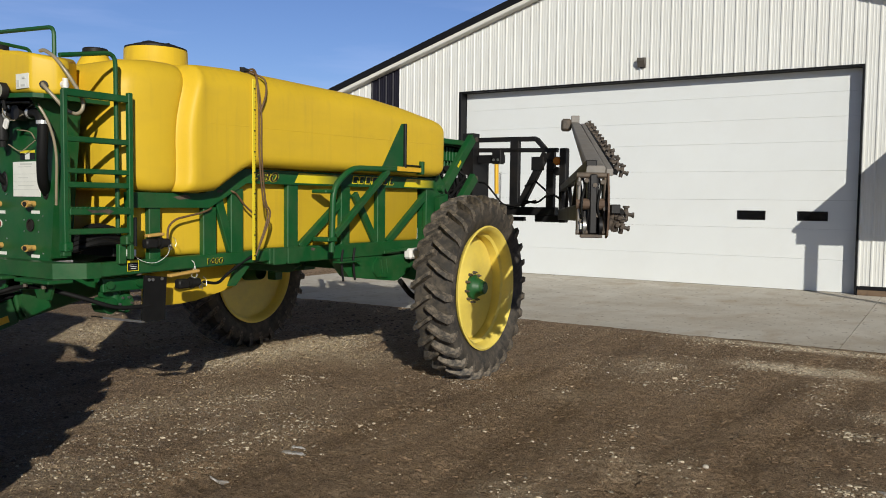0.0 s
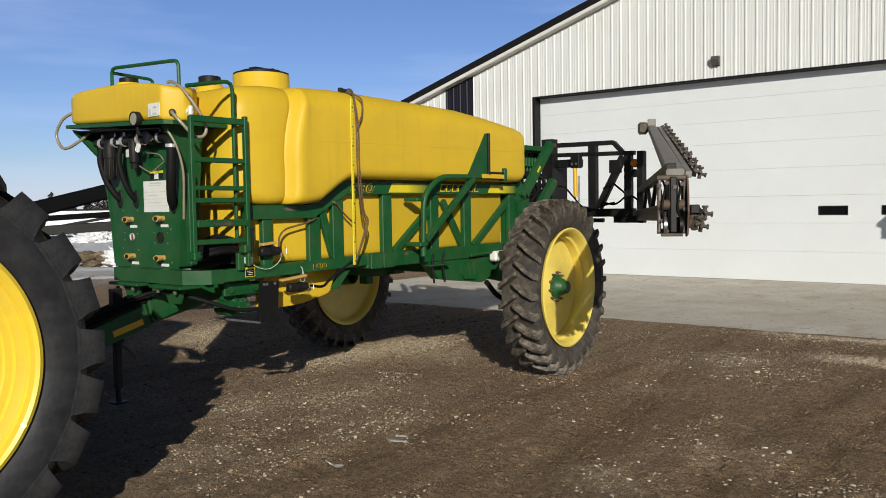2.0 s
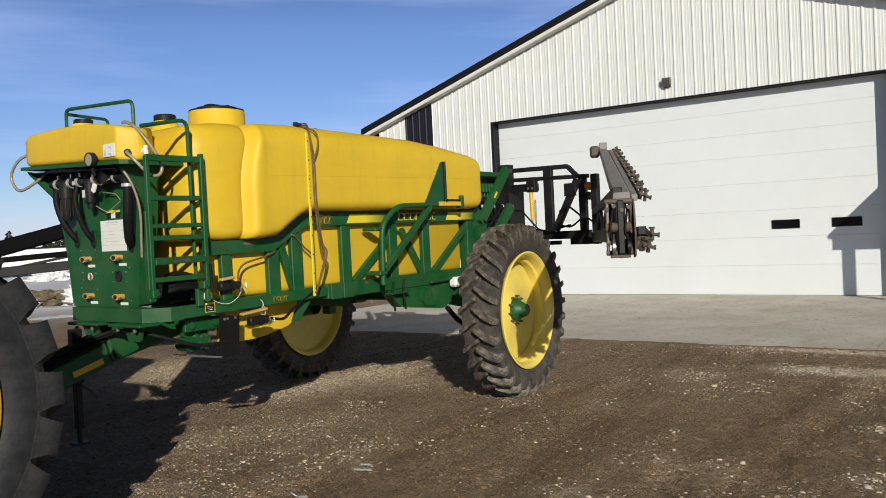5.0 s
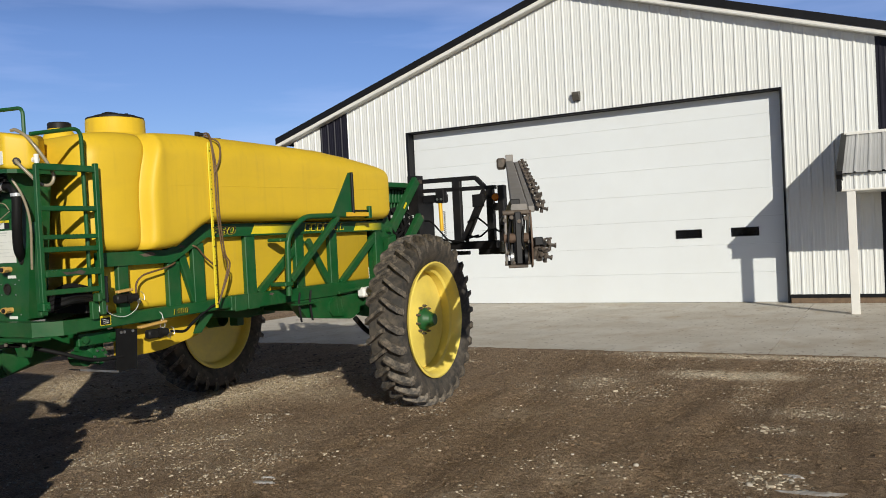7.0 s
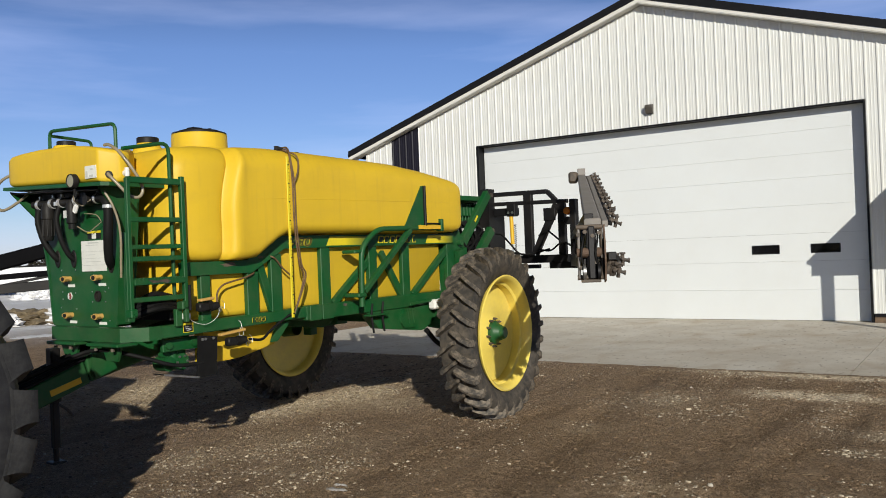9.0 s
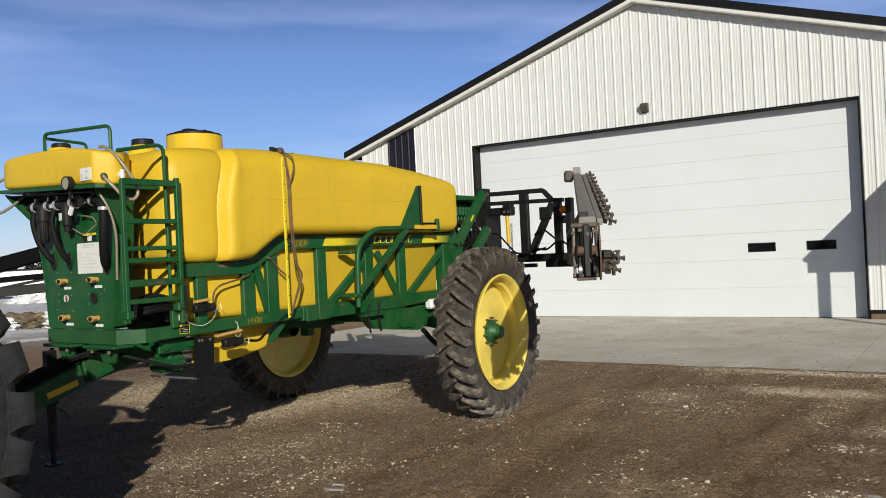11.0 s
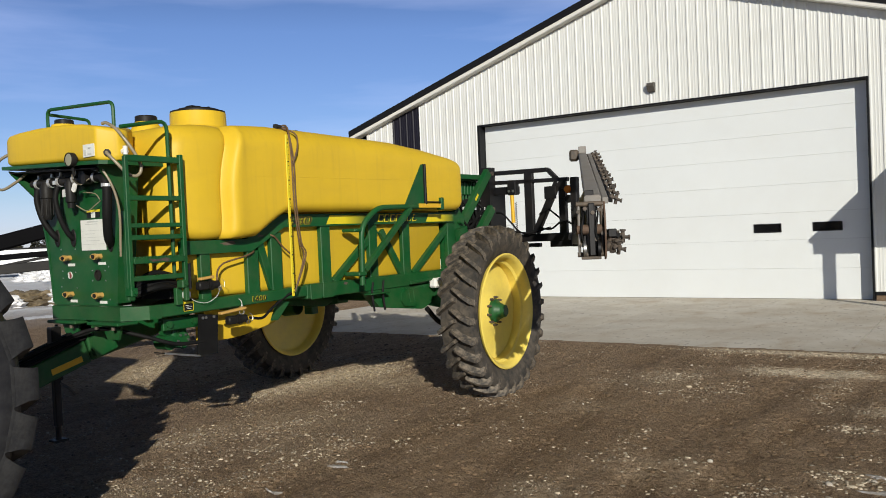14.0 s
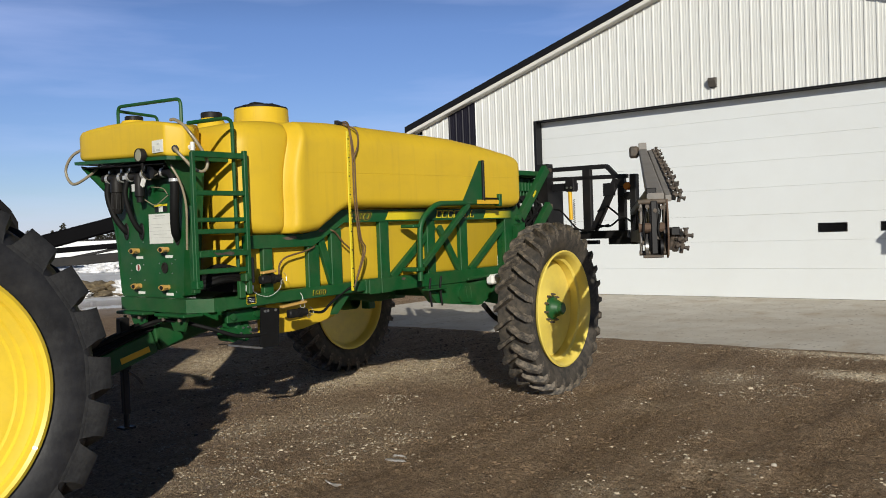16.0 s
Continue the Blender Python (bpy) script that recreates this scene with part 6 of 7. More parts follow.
for s in (1, -1):
    for p, q, w in (((0.45, 2.525), (1.34, 2.515), 0.055), ((0.45, 2.40), (1.62, 2.375), 0.05), ((1.34, 2.515), (1.47, 2.38), 0.05), ((1.06, 1.64), (1.06, 2.51), 0.115), ((1.54, 1.62), (1.54, 2.37), 0.095), ((1.14, 1.72), (1.47, 2.34), 0.085), ((0.5, 1.56), (1.2, 1.56), 0.05), ((1.35, 1.57), (1.72, 1.57), 0.08)):
        bm = B()
        beam(bm, (s * p[0], 1.72, p[1]), (s * q[0], 1.72, q[1]), 0.07, w, 0.005, (1, 0, 0) if p[0] == q[0] else (0, 0, 1))
        part("rack_bar", bm, BLACK_STEEL, rack)
    part("corner_plate", span_box(B(), (min(s * 1.30, s * 1.46), 1.67, 2.14), (max(s * 1.30, s * 1.46), 1.70, 2.30), 0.004), BLACK_STEEL, rack)
    for z, m, lb in ((2.245, AMBER, "amber marker lamp"), (2.125, PLASTIC_BLACK, "dark tail lamp")):
        bm = B()
        spin(bm, [(1.60, 0.0), (1.60, 0.042), (1.615, 0.05), (1.65, 0.05), (1.665, 0.03), (1.665, 0)], "y", 20, (s * 1.66, 0, z))
        lm = part("marker_lamp", bm, m, rack, lb, smooth=40)
        part("lamp_stem", cyl(B(), (s * 1.56, 1.64, z), (s * 1.64, 1.64, z), 0.012, 8), BLACK_STEEL, rack)
    for pts in ([(s * 0.60, 1.64, 2.0), (s * 0.72, 1.60, 1.98), (s * 0.84, 1.60, 1.86), (s * 0.95, 1.62, 1.74), (s * 1.1, 1.62, 1.70)], [(s * 0.50, 1.60, 1.70), (s * 0.8, 1.58, 1.75), (s * 1.1, 1.60, 1.72), (s * 1.4, 1.62, 1.78)], [(s * 1.25, 1.62, 1.95), (s * 1.36, 1.60, 2.02), (s * 1.45, 1.62, 1.96), (s * 1.6, 1.66, 1.82)], [(s * 1.25, 1.62, 1.78), (s * 1.42, 1.60, 1.76), (s * 1.58, 1.62, 1.86), (s * 1.70, 1.66, 1.80)]):
        part("hydraulic_hose", tube(B(), pts, 0.012, 8), HOSE, rack, smooth=40)
# valves and hoses between tank and mast
bm = B()
span_box(bm, (0.0, 0.55, 2.15), (0.40, 0.95, 2.30), 0.02)
vb = part("valve_block", bm, GREEN, sprayer, "green hydraulic valve block")
for k in range(4):
    part("solenoid", cyl(B(), (0.16 + 0.12 * k, 0.70, 2.28), (0.16 + 0.12 * k, 0.70, 2.44), 0.035, 12), GREEN, vb)
part("hydraulic_cabinet", span_box(B(), (-0.44, 0.80, 1.45), (0.40, 1.25, 1.98), 0.02), BLACK_STEEL, sprayer, "black hydraulic cabinet behind the tank")
part("valve_guard", span_box(B(), (-0.2, 0.42, 1.90), (0.62, 0.60, 2.16), 0.01), GREEN, sprayer)
part("cross_shelf", span_box(B(), (-0.60, 0.62, 2.44), (0.50, 1.50, 2.50), 0.004), GREEN, sprayer)
for k in range(9):
    x = 0.62 - 0.05 * k
    pts = [(x, 0.62, 2.12 - 0.02 * k), (x + 0.02, 0.85 + 0.02 * k, 1.85 - 0.02 * (k % 3)), (x - 0.02, 1.15, 1.72 + 0.05 * (k % 4)), (x, 1.45, 1.95 + 0.06 * (k % 3))]
    part("mast_hose", tube(B(), pts, 0.016, 8), HOSE, sprayer, smooth=40)
# valve bank on a dark board, seen between the tank and the mast
board = part("valve_board", span_box(B(), (0.24, 0.90, 1.45), (0.262, 1.78, 2.42), 0.004), BLACK_STEEL, sprayer, "black board carrying the valve bank")
part("board_cap", span_box(B(), (0.22, 0.88, 2.425), (0.44, 1.56, 2.475), 0.006), GREEN, board)
for k in range(9):
    y = 1.00 + 0.072 * k
    bm = B()
    span_box(bm, (0.265, y - 0.024, 2.25), (0.36, y + 0.024, 2.424), 0.008)
    cyl(bm, (0.31, y, 2.17), (0.31, y, 2.255), 0.018, 10)
    part("valve_section", bm, GREEN, board)
rng = random.Random(17)
for k in range(20):
    x, y = 0.29 + 0.05 * (k % 4), 0.96 + 0.036 * k
    pts = [(0.31, 1.0 + 0.032 * k, 2.19), (x + 0.03 * rng.uniform(-1, 1), y + 0.05 * rng.uniform(-1, 1), 2.05), (x + 0.02, y + 0.09 * rng.uniform(-1, 1), 1.85), (x - 0.02, y + 0.10 * rng.uniform(-1, 1), 1.62), (x - 0.03, y + 0.08, 1.42)]
    part("mast_hose", tube(B(), pts, 0.013 + 0.006 * rng.random(), 8), HOSE, sprayer, smooth=40)
    if k % 2:
        part("hose_fitting", cyl(B(), pts[1], (pts[1][0], pts[1][1], 2.085), 0.019, 10), ZINC, sprayer)
bm = B()
plate(bm, [(0.78, 1.56), (1.02, 1.60), (1.05, 1.74), (0.90, 1.80), (0.80, 1.70)], "x", 0.64, 0.72)
part("pivot_block", bm, MUDDY_STEEL, sprayer, "muddy steel pivot block")

# boom wings, built along their own y axis from the hinge to the fold joint
def nozzle_mesh():
    bm = B()
    cyl(bm, (0, 0, -0.045), (0, 0, 0.03), 0.020, 10)
    cyl(bm, (-0.01, 0, 0.0), (0.055, 0, 0.0), 0.017, 10)
    cyl(bm, (0.045, 0, -0.055), (0.045, 0, 0.035), 0.015, 10)
    cyl(bm, (0.045, 0, 0.030), (0.045, 0, 0.045), 0.023, 10)
    cyl(bm, (0.045, -0.048, 0.0), (0.045, 0.048, 0.0), 0.013, 8)
    cyl(bm, (0.045, 0.040, 0.0), (0.045, 0.056, 0.0), 0.019, 8)
    cyl(bm, (0.055, 0, -0.012), (0.088, 0, -0.016), 0.013, 8)
    cyl(bm, (0.085, 0, -0.016), (0.097, 0, -0.017), 0.019, 8)
    return finish("nozzle", bm, NOZZLE_MUD, 40)


NOZZLE = nozzle_mesh()


def taper_beam(p, q, near, far):
    """A tapering channel from p to q: width and height at either end."""
    bm = B()
    d = (q - p).normalized()
    x = d.cross(Vector((0, 0, 1))).normalized()
    z = x.cross(d)
    rings = []
    for c, (w, h) in ((p, near), (q, far)):
        b = 0.12 * h
        rings.append([c + x * (u * (w / 2 - k * b)) + z * (v * (h / 2 - (1 - k) * b)) for u, v, k in ((1, 1, 0), (1, 1, 1), (-1, 1, 1), (-1, 1, 0), (-1, -1, 0), (-1, -1, 1), (1, -1, 1), (1, -1, 0))])
    quad_grid(bm, rings, True, True)
    return bm


def wing(hinge, tip, far_end, s, outer_paint, chords, top, lift, shift, ends):
    """Inner arm from hinge to tip with the folded outer arm laid back over it; s: the side on which the nozzles sit."""
    hinge, tip, far_end = Vector(hinge), Vector(tip), Vector(far_end)
    d = (tip - hinge).normalized()
    side = d.cross(Vector((0, 0, 1))).normalized() * s
    up = Vector((0, 0, 1))
    bm = B()
    beam(bm, hinge, tip, 0.10, 0.12, 0.006)
    inner = part("boom_arm", bm, BLACK_STEEL, sprayer, "black inner boom section")
    for off, w, h in ((up * top, 0.07, 0.07), (side * 0.16 + up * 0.02, 0.06, 0.06), *((up * z, w, h) for z, w, h in chords)):
        part("chord", beam(B(), hinge + off, tip + off, w, h, 0.005), BLACK_STEEL if outer_paint is BOOM_GREY else BOOM_SHADED, inner)
    n = 6
    for k in range(n):
        a, b = hinge.lerp(tip, (k + 0.05) / n), hinge.lerp(tip, (k + 0.95) / n)
        part("lacing", beam(B(), a + up * (0.03 if k % 2 else top - 0.01), b + up * (top - 0.01 if k % 2 else 0.03), 0.035, 0.035, 0.004), BLACK_STEEL, inner)
    for k in range(7):
        p = hinge.lerp(tip, 0.12 + 0.14 * k) + side * 0.20
        ob = new("nozzle", NOZZLE)
        ob.parent = inner
        ob.matrix_local = Matrix.LocRotScale(p, Euler((0, 0, math.atan2(side.y, side.x))), None)
    part("spray_line", tube(B(), [hinge + side * 0.20, hinge.lerp(tip, 0.5) + side * 0.205 - up * 0.01, tip + side * 0.20], 0.016, 8), HOSE, inner, smooth=40)
    # fold joint at the tip: paired link plates, rollers, a ram and a rusty bushing
    fr = Matrix((side, d, up)).transposed().to_4x4()
    at = lambda x, y, z: tip + side * (x * 0.68) + d * y + up * z
    near = outer_paint is BOOM_GREY
    for x, m in ((-0.115, BOOM_GREY), (-0.02, BLACK_STEEL), (0.055, BLACK_STEEL), (0.125, MUDDY_STEEL)):
        bm = B()
        box(bm, at(x, -0.04, 0.04), (0.018, 0.16, 0.36), 0.006, fr)
        part("link_plate", bm, m if near else BOOM_SHADED, inner, "muddy fold link plate" if near else "")
    part("fold_ram", beam(B(), at(0.018, 0.05, -0.14), at(0.018, 0.03, 0.24), 0.045, 0.045, 0.006), BLACK_STEEL, inner, "black fold ram")
    for z, r, m in ((0.05, 0.036, RUST), (0.235, 0.018, MUDDY_STEEL), (-0.13, 0.018, MUDDY_STEEL)):
        part("bushing", cyl(B(), at(-0.14, 0.02, z), at(0.14, 0.02, z), r, 14), m, inner, "rusty pivot bushing" if m is RUST else "")
    for x in (-0.065, 0.085):
        bm = B()
        pa, pb = at(x - 0.014, 0.06, -0.09), at(x + 0.014, 0.06, -0.09)
        cyl(bm, pa, pb, 0.06, 18)
        cyl(bm, pa - side * 0.004, pb + side * 0.004, 0.035, 12)
        part("roller", bm, STEEL if x < 0 else BLACK_STEEL, inner, smooth=40)
    part("stop_plate", box(B(), at(0.0, 0.06, -0.155), (0.14, 0.05, 0.022), 0.005, fr), MUDDY_STEEL, inner)
    bm = B()
    plate(bm, [(-0.05, -0.17), (0.06, -0.15), (0.12, 0.0), (0.09, 0.14), (0.03, 0.25), (-0.02, 0.25), (-0.05, 0.1)], "x", 0, 0.012)
    cam_plate = part("cam_plate", bm, RUST, inner, "rust-brown curved cam plate")
    cam_plate.matrix_local = Matrix.Translation(at(0.145, 0.0, 0.0)) @ fr
    for x, z in ((0.19, -0.065), (0.235, -0.08), (0.21, -0.02)):
        ob = new("nozzle", NOZZLE)
        ob.parent = inner
        ob.matrix_local = Matrix.LocRotScale(at(x, -0.05, z), Euler((0.3, 0.1, math.atan2(side.y, side.x))), None)
    for k in range(7):
        x, z = (-0.12, -0.05, 0.03, 0.10, -0.09, 0.06, 0.13)[k], (0.18, 0.20, 0.17, 0.19, -0.06, -0.02, 0.02)[k]
        part("joint_bolt", cyl(B(), at(x, 0.04, z), at(x, 0.065, z), 0.016, 6), MUDDY_STEEL if near else BOOM_SHADED, inner)
    for k in range(2):
        x = -0.085 + 0.15 * k
        part("joint_hose", tube(B(), [at(x, -0.16, -0.02), at(x + 0.03, 0.02, -0.10 + 0.03 * k), at(x - 0.01, 0.075, 0.03), at(x + 0.02, 0.03, 0.17), at(x, -0.14, 0.24)], 0.008, 8), HOSE, inner, smooth=40)
    # outer arm laid back
    outer_lace = MUDDY_STEEL if outer_paint is BOOM_GREY else BOOM_SHADED
    o0 = tip + up * lift + side * shift
    e = (far_end - o0).normalized()
    bm = taper_beam(o0, far_end, *ends)
    outer = part("outer_boom_arm", bm, outer_paint, sprayer, "dusty steel outer boom section folded back")
    reach = lambda t: 0.088 - 0.008 * t
    part("chord", beam(B(), o0 + side * reach(0), o0.lerp(far_end, 0.97) + side * reach(1), 0.045, 0.045, 0.005), outer_paint, outer)
    for k in range(9):
        t = (k + 0.5) / 9
        p = o0.lerp(far_end, t)
        part("strut", beam(B(), p + side * 0.04, p + side * reach(t), 0.03, 0.03, 0.003), outer_lace, outer)
        part("lacing", beam(B(), p + e * 0.2 + side * 0.05, p - e * 0.2 + side * reach(t), 0.022, 0.022, 0.003), outer_lace, outer)
    for k in range(11):
        t = 0.02 + k * 0.094
        p = o0.lerp(far_end, t) + side * (reach(t) + 0.046 - 0.010 * t) + up * 0.012
        ob = new("nozzle", NOZZLE)
        ob.parent = outer
        ob.matrix_local = Matrix.LocRotScale(p, Euler((0.25 * math.sin(k * 2.1), 0.2 * math.cos(k), math.atan2(side.y, side.x) + 0.2 * math.sin(k * 1.7))), Vector((0.85, 0.85, 0.85)))
    part("spray_line", tube(B(), [o0 + side * 0.125, o0.lerp(far_end, 0.5) + side * 0.115 + up * 0.01, far_end + side * 0.10], 0.015, 8), HOSE, outer, smooth=40)
    part("head_block", box(B(), far_end - side * 0.10 - e * 0.05, (0.11, 0.14, 0.13), 0.02, fr), MUDDY_STEEL if near else BOOM_SHADED, outer)
    part("tip_plate", box(B(), far_end + up * 0.05, (0.09, 0.05, 0.10), 0.006, fr), outer_paint, outer)
    bm = B()
    box(bm, hinge + up * 0.34 + Vector((0.015 if hinge.x > 0 else -0.015, 0, 0)), (0.085, 0.10, 0.86), 0.008)
    part("hinge_post", bm, BLACK_STEEL, inner)
    return inner


wing((1.72, 1.66, 1.62), (3.69, -2.13, 1.70), (1.97, 1.42, 2.63), -1, BOOM_GREY, (), 0.30, 0.255, 0.028, ((0.12, 0.085), (0.09, 0.06)))
wing((-1.72, 1.66, 1.80), (-4.75, -3.42, 1.49), (-1.95, 1.35, 3.0), 1, BOOM_SHADED, (), 0.15, 0.10, 0.0, ((0.12, 0.20), (0.10, 0.17)))

# ---- tractor ----
def tractor_rim(rr, w, name="rim"):
    bm = B()
    h = w * 0.46
    prof = [(h, rr - 0.01), (h + 0.014, rr + 0.008), (h + 0.004, rr + 0.028), (h - 0.02, rr + 0.014)]
    prof += [(h - 0.03, rr - 0.02), (h - 0.05, rr - 0.028), (h - 0.062, rr - 0.055), (h - 0.068, rr - 0.075), (h - 0.085, rr - 0.085), (h - 0.092, rr - 0.115), (h - 0.105, rr - 0.125), (h - 0.112, rr - 0.16),
             (h - 0.135, rr - 0.22), (h - 0.15, rr - 0.30), (h - 0.155, 0.22), (h - 0.12, 0.18), (h - 0.12, 0.0)]
    spin(bm, prof, "x", 96)
    spin(bm, [(h - 0.05, rr - 0.03), (-h, rr - 0.03), (-h - 0.01, rr + 0.02)], "x", 72)
    return finish(name, bm, YELLOW_PAINT, 35)


tractor = root("tractor", pose(-5.31, 7.76, 0, 0, 0, -1.5) @ pose(0, -6.28, 0), "farm tractor with black lugged tyres on yellow wheels, hitched up", "tractor")
wheel(tractor, pose(1.595, 0, 1.042, 0, 0, -0.8), 1.070, 0.46, 0.690, 23, 0.060, RUBBER_DARK, tractor_rim, 1.55, 0.985)
wheel(tractor, pose(-1.595, 0, 1.042, 0, 0, 180), 1.070, 0.46, 0.690, 23, 0.060, RUBBER_DARK, tractor_rim, 1.55, 0.985)
bm = B()
cyl(bm, (-1.50, 0, 1.042), (1.50, 0, 1.042), 0.13, 18)
span_box(bm, (-0.32, -0.9, 0.72), (0.32, 0.42, 1.35), 0.05)
part("rear_axle", bm, GREEN, tractor, "green rear axle housing")
part("chassis", span_box(B(), (-0.28, -3.2, 0.70), (0.28, -0.85, 1.30), 0.04), GREEN, tractor)
part("hitch_bar", span_box(B(), (-0.06, 0.30, 0.455), (0.06, 0.80, 0.515), 0.008), BLACK_STEEL, tractor, "steel drawbar hitch")
for sd in (1, -1):
    # fender: a thin shell over the tyre, with an inner wall towards the cab
    arc = [(0.84, 0.88), (0.80, 0.955), (0.73, 1.03), (0.58, 1.17), (0.40, 1.29), (0.15, 1.42), (-0.10, 1.49), (-0.35, 1.51), (-0.65, 1.47), (-0.95, 1.33)]
    shell = [(y, z + 1.04) for y, z in arc] + [(y, z + 0.985) for y, z in reversed(arc)]
    fender = part("fender", plate(B(), shell, "x", min(sd * 0.92, sd * 1.21), max(sd * 0.92, sd * 1.21)), PLASTIC_BLACK, tractor, "black plastic rear fender")
    wall_out = [(y, z + 1.0) for y, z in arc[4:]] + [(-0.95, 1.25), (0.50, 1.25), (0.60, 1.70), (0.62, 1.90), (0.56, 2.08)]
    part("inner_wall", plate(B(), wall_out, "x", min(sd * 0.90, sd * 0.94), max(sd * 0.90, sd * 0.94)), GREEN, fender)
# cab: floor pan, pillars, tinted panes and roof
cab = part("cab", span_box(B(), (-0.86, -1.75, 1.25), (0.86, 0.0, 1.75), 0.04), GREEN, tractor, "green cab with dark tinted windows")
for x in (-0.84, 0.84):
    for y in (-0.02, -0.95, -1.72):
        part("pillar", span_box(B(), (x - 0.045, y - 0.05, 1.74), (x + 0.045, y + 0.05, 3.02), 0.01), BLACK_STEEL, cab)
    for y0, y1 in ((-0.90, -0.07), (-1.67, -1.0)):
        part("pane", span_box(B(), (x - 0.006, y0, 1.74), (x + 0.006, y1, 3.02)), PLASTIC_BLACK, cab, "dark tinted pane")
for y in (-0.02, -1.72):
    part("pane", span_box(B(), (-0.79, y - 0.006, 1.74), (0.79, y + 0.006, 3.02)), PLASTIC_BLACK, cab, "dark tinted pane")
part("roof", span_box(B(), (-0.95, -1.85, 3.01), (0.95, 0.10, 3.26), 0.08), GREEN, cab, "green cab roof")
part("hood", span_box(B(), (-0.42, -4.1, 1.25), (0.42, -1.74, 1.98), 0.10), GREEN, tractor, "green engine hood")
for sd in (1, -1):
    fw = new("front_wheel", tyre_mesh(0.76, 0.40, 0.46, 0.05, RUBBER_DARK))
    fw.parent = tractor
    fw.matrix_local = pose(sd * 1.25, -2.95, 0.76)
    fr_rim = new("rim", tractor_rim(0.46, 0.40))
    fr_rim.parent = fw
    fr_rim.matrix_local = pose(0, 0, 0, 0, 0, 0 if sd > 0 else 180)
part("front_axle", cyl(B(), (-1.2, -2.95, 0.76), (1.2, -2.95, 0.76), 0.09, 14), GREEN, tractor)


# ---- distance: grain trailer, spoil heap, snow bank, conifers ----
def away(az, dist, z=0.0):
    """A place by its bearing to the left of +y, in degrees, and its distance from the walk."""
    return Vector((0.6 - math.sin(radians(az)) * dist, math.cos(radians(az)) * dist, z))


TRZ = -0.95
mid = away(64.0, 96)
trailer = root("grain_trailer", Matrix.Translation((mid.x, mid.y, TRZ)) @ pose(0, 0, 0, 0, 0, 62), "long white grain trailer parked in the snow", "trailer")
part("body", span_box(B(), (-9.5, -1.25, 1.05), (9.5, 1.25, 2.85), 0.05), TRAILER_WHITE, trailer)
part("tarp", span_box(B(), (-9.55, -1.28, 2.85), (9.55, 1.28, 3.02), 0.05), BLACK_STEEL, trailer, "dark rolled tarp")
part("chassis", span_box(B(), (-9.0, -0.5, 0.8), (9.0, 0.5, 1.05), 0.02), BLACK_STEEL, trailer)
for k in range(13):
    x = -9.0 + 1.5 * k
    part("side_post", span_box(B(), (x - 0.04, -1.28, 1.05), (x + 0.04, -1.251, 2.8)), TRAILER_WHITE, trailer)
for x in (7.9, 6.6, 5.3, -5.6, -6.9):
    for y in (-1.0, 1.0):
        bm = B()
        spin(bm, [(-0.22, 0.28), (-0.22, 0.50), (-0.15, 0.53), (0.15, 0.53), (0.22, 0.50), (0.22, 0.28)], "y", 24, (0, 0, 0))
        wh = part("wheel", bm, RUBBER_DARK, trailer, smooth=40)
        wh.matrix_local = Matrix.Translation((x, y, 0.53))
        bm = B()
        spin(bm, [(-0.12, 0.0), (-0.12, 0.2), (-0.2, 0.28), (0.2, 0.28), (0.12, 0.2), (0.12, 0.0)], "y", 20)
        part("rim", bm, STEEL, wh, smooth=40)


def heap(name, c, size, mat, label, cat, seed, rough=0.5):
    bm = B()
    bmesh.ops.create_icosphere(bm, subdivisions=5, radius=1.0)
    for v in bm.verts:
        p = v.co.copy()
        k = 1 + rough * noise.fractal(p * 4.2 + Vector((seed, 0, 0)), 0.75, 2.1, 7)
        v.co = Vector((p.x * size[0] * k, p.y * size[1] * k, max(-0.3, p.z) * size[2] * k))
    return thing(name, bm, mat, label, cat, smooth=60, at=Matrix.Translation(c))


heap("spoil_mound", away(60.5, 33, -0.22), (2.6, 1.5, 0.50), MOUND, "low heap of frozen soil with snow", "heap", 3, 0.28)
heap("spoil_mound", away(64.5, 36, -0.22), (3.0, 1.6, 0.58), MOUND, "low heap of frozen soil with snow", "heap", 11, 0.28)
heap("snow_bank", away(57.6, 31, -0.2), (1.3, 1.0, 0.75), SNOW, "grey-white ploughed snow bank", "snow", 7, 0.3)
heap("snow_bank", away(62.6, 31.5, -0.2), (1.2, 0.8, 0.5), SNOW, "grey-white ploughed snow bank", "snow", 17, 0.3)
heap("snow_bank", away(60.0, 74, -0.8), (2.5, 1.4, 0.9), SNOW, "grey-white ploughed snow bank", "snow", 21, 0.4)


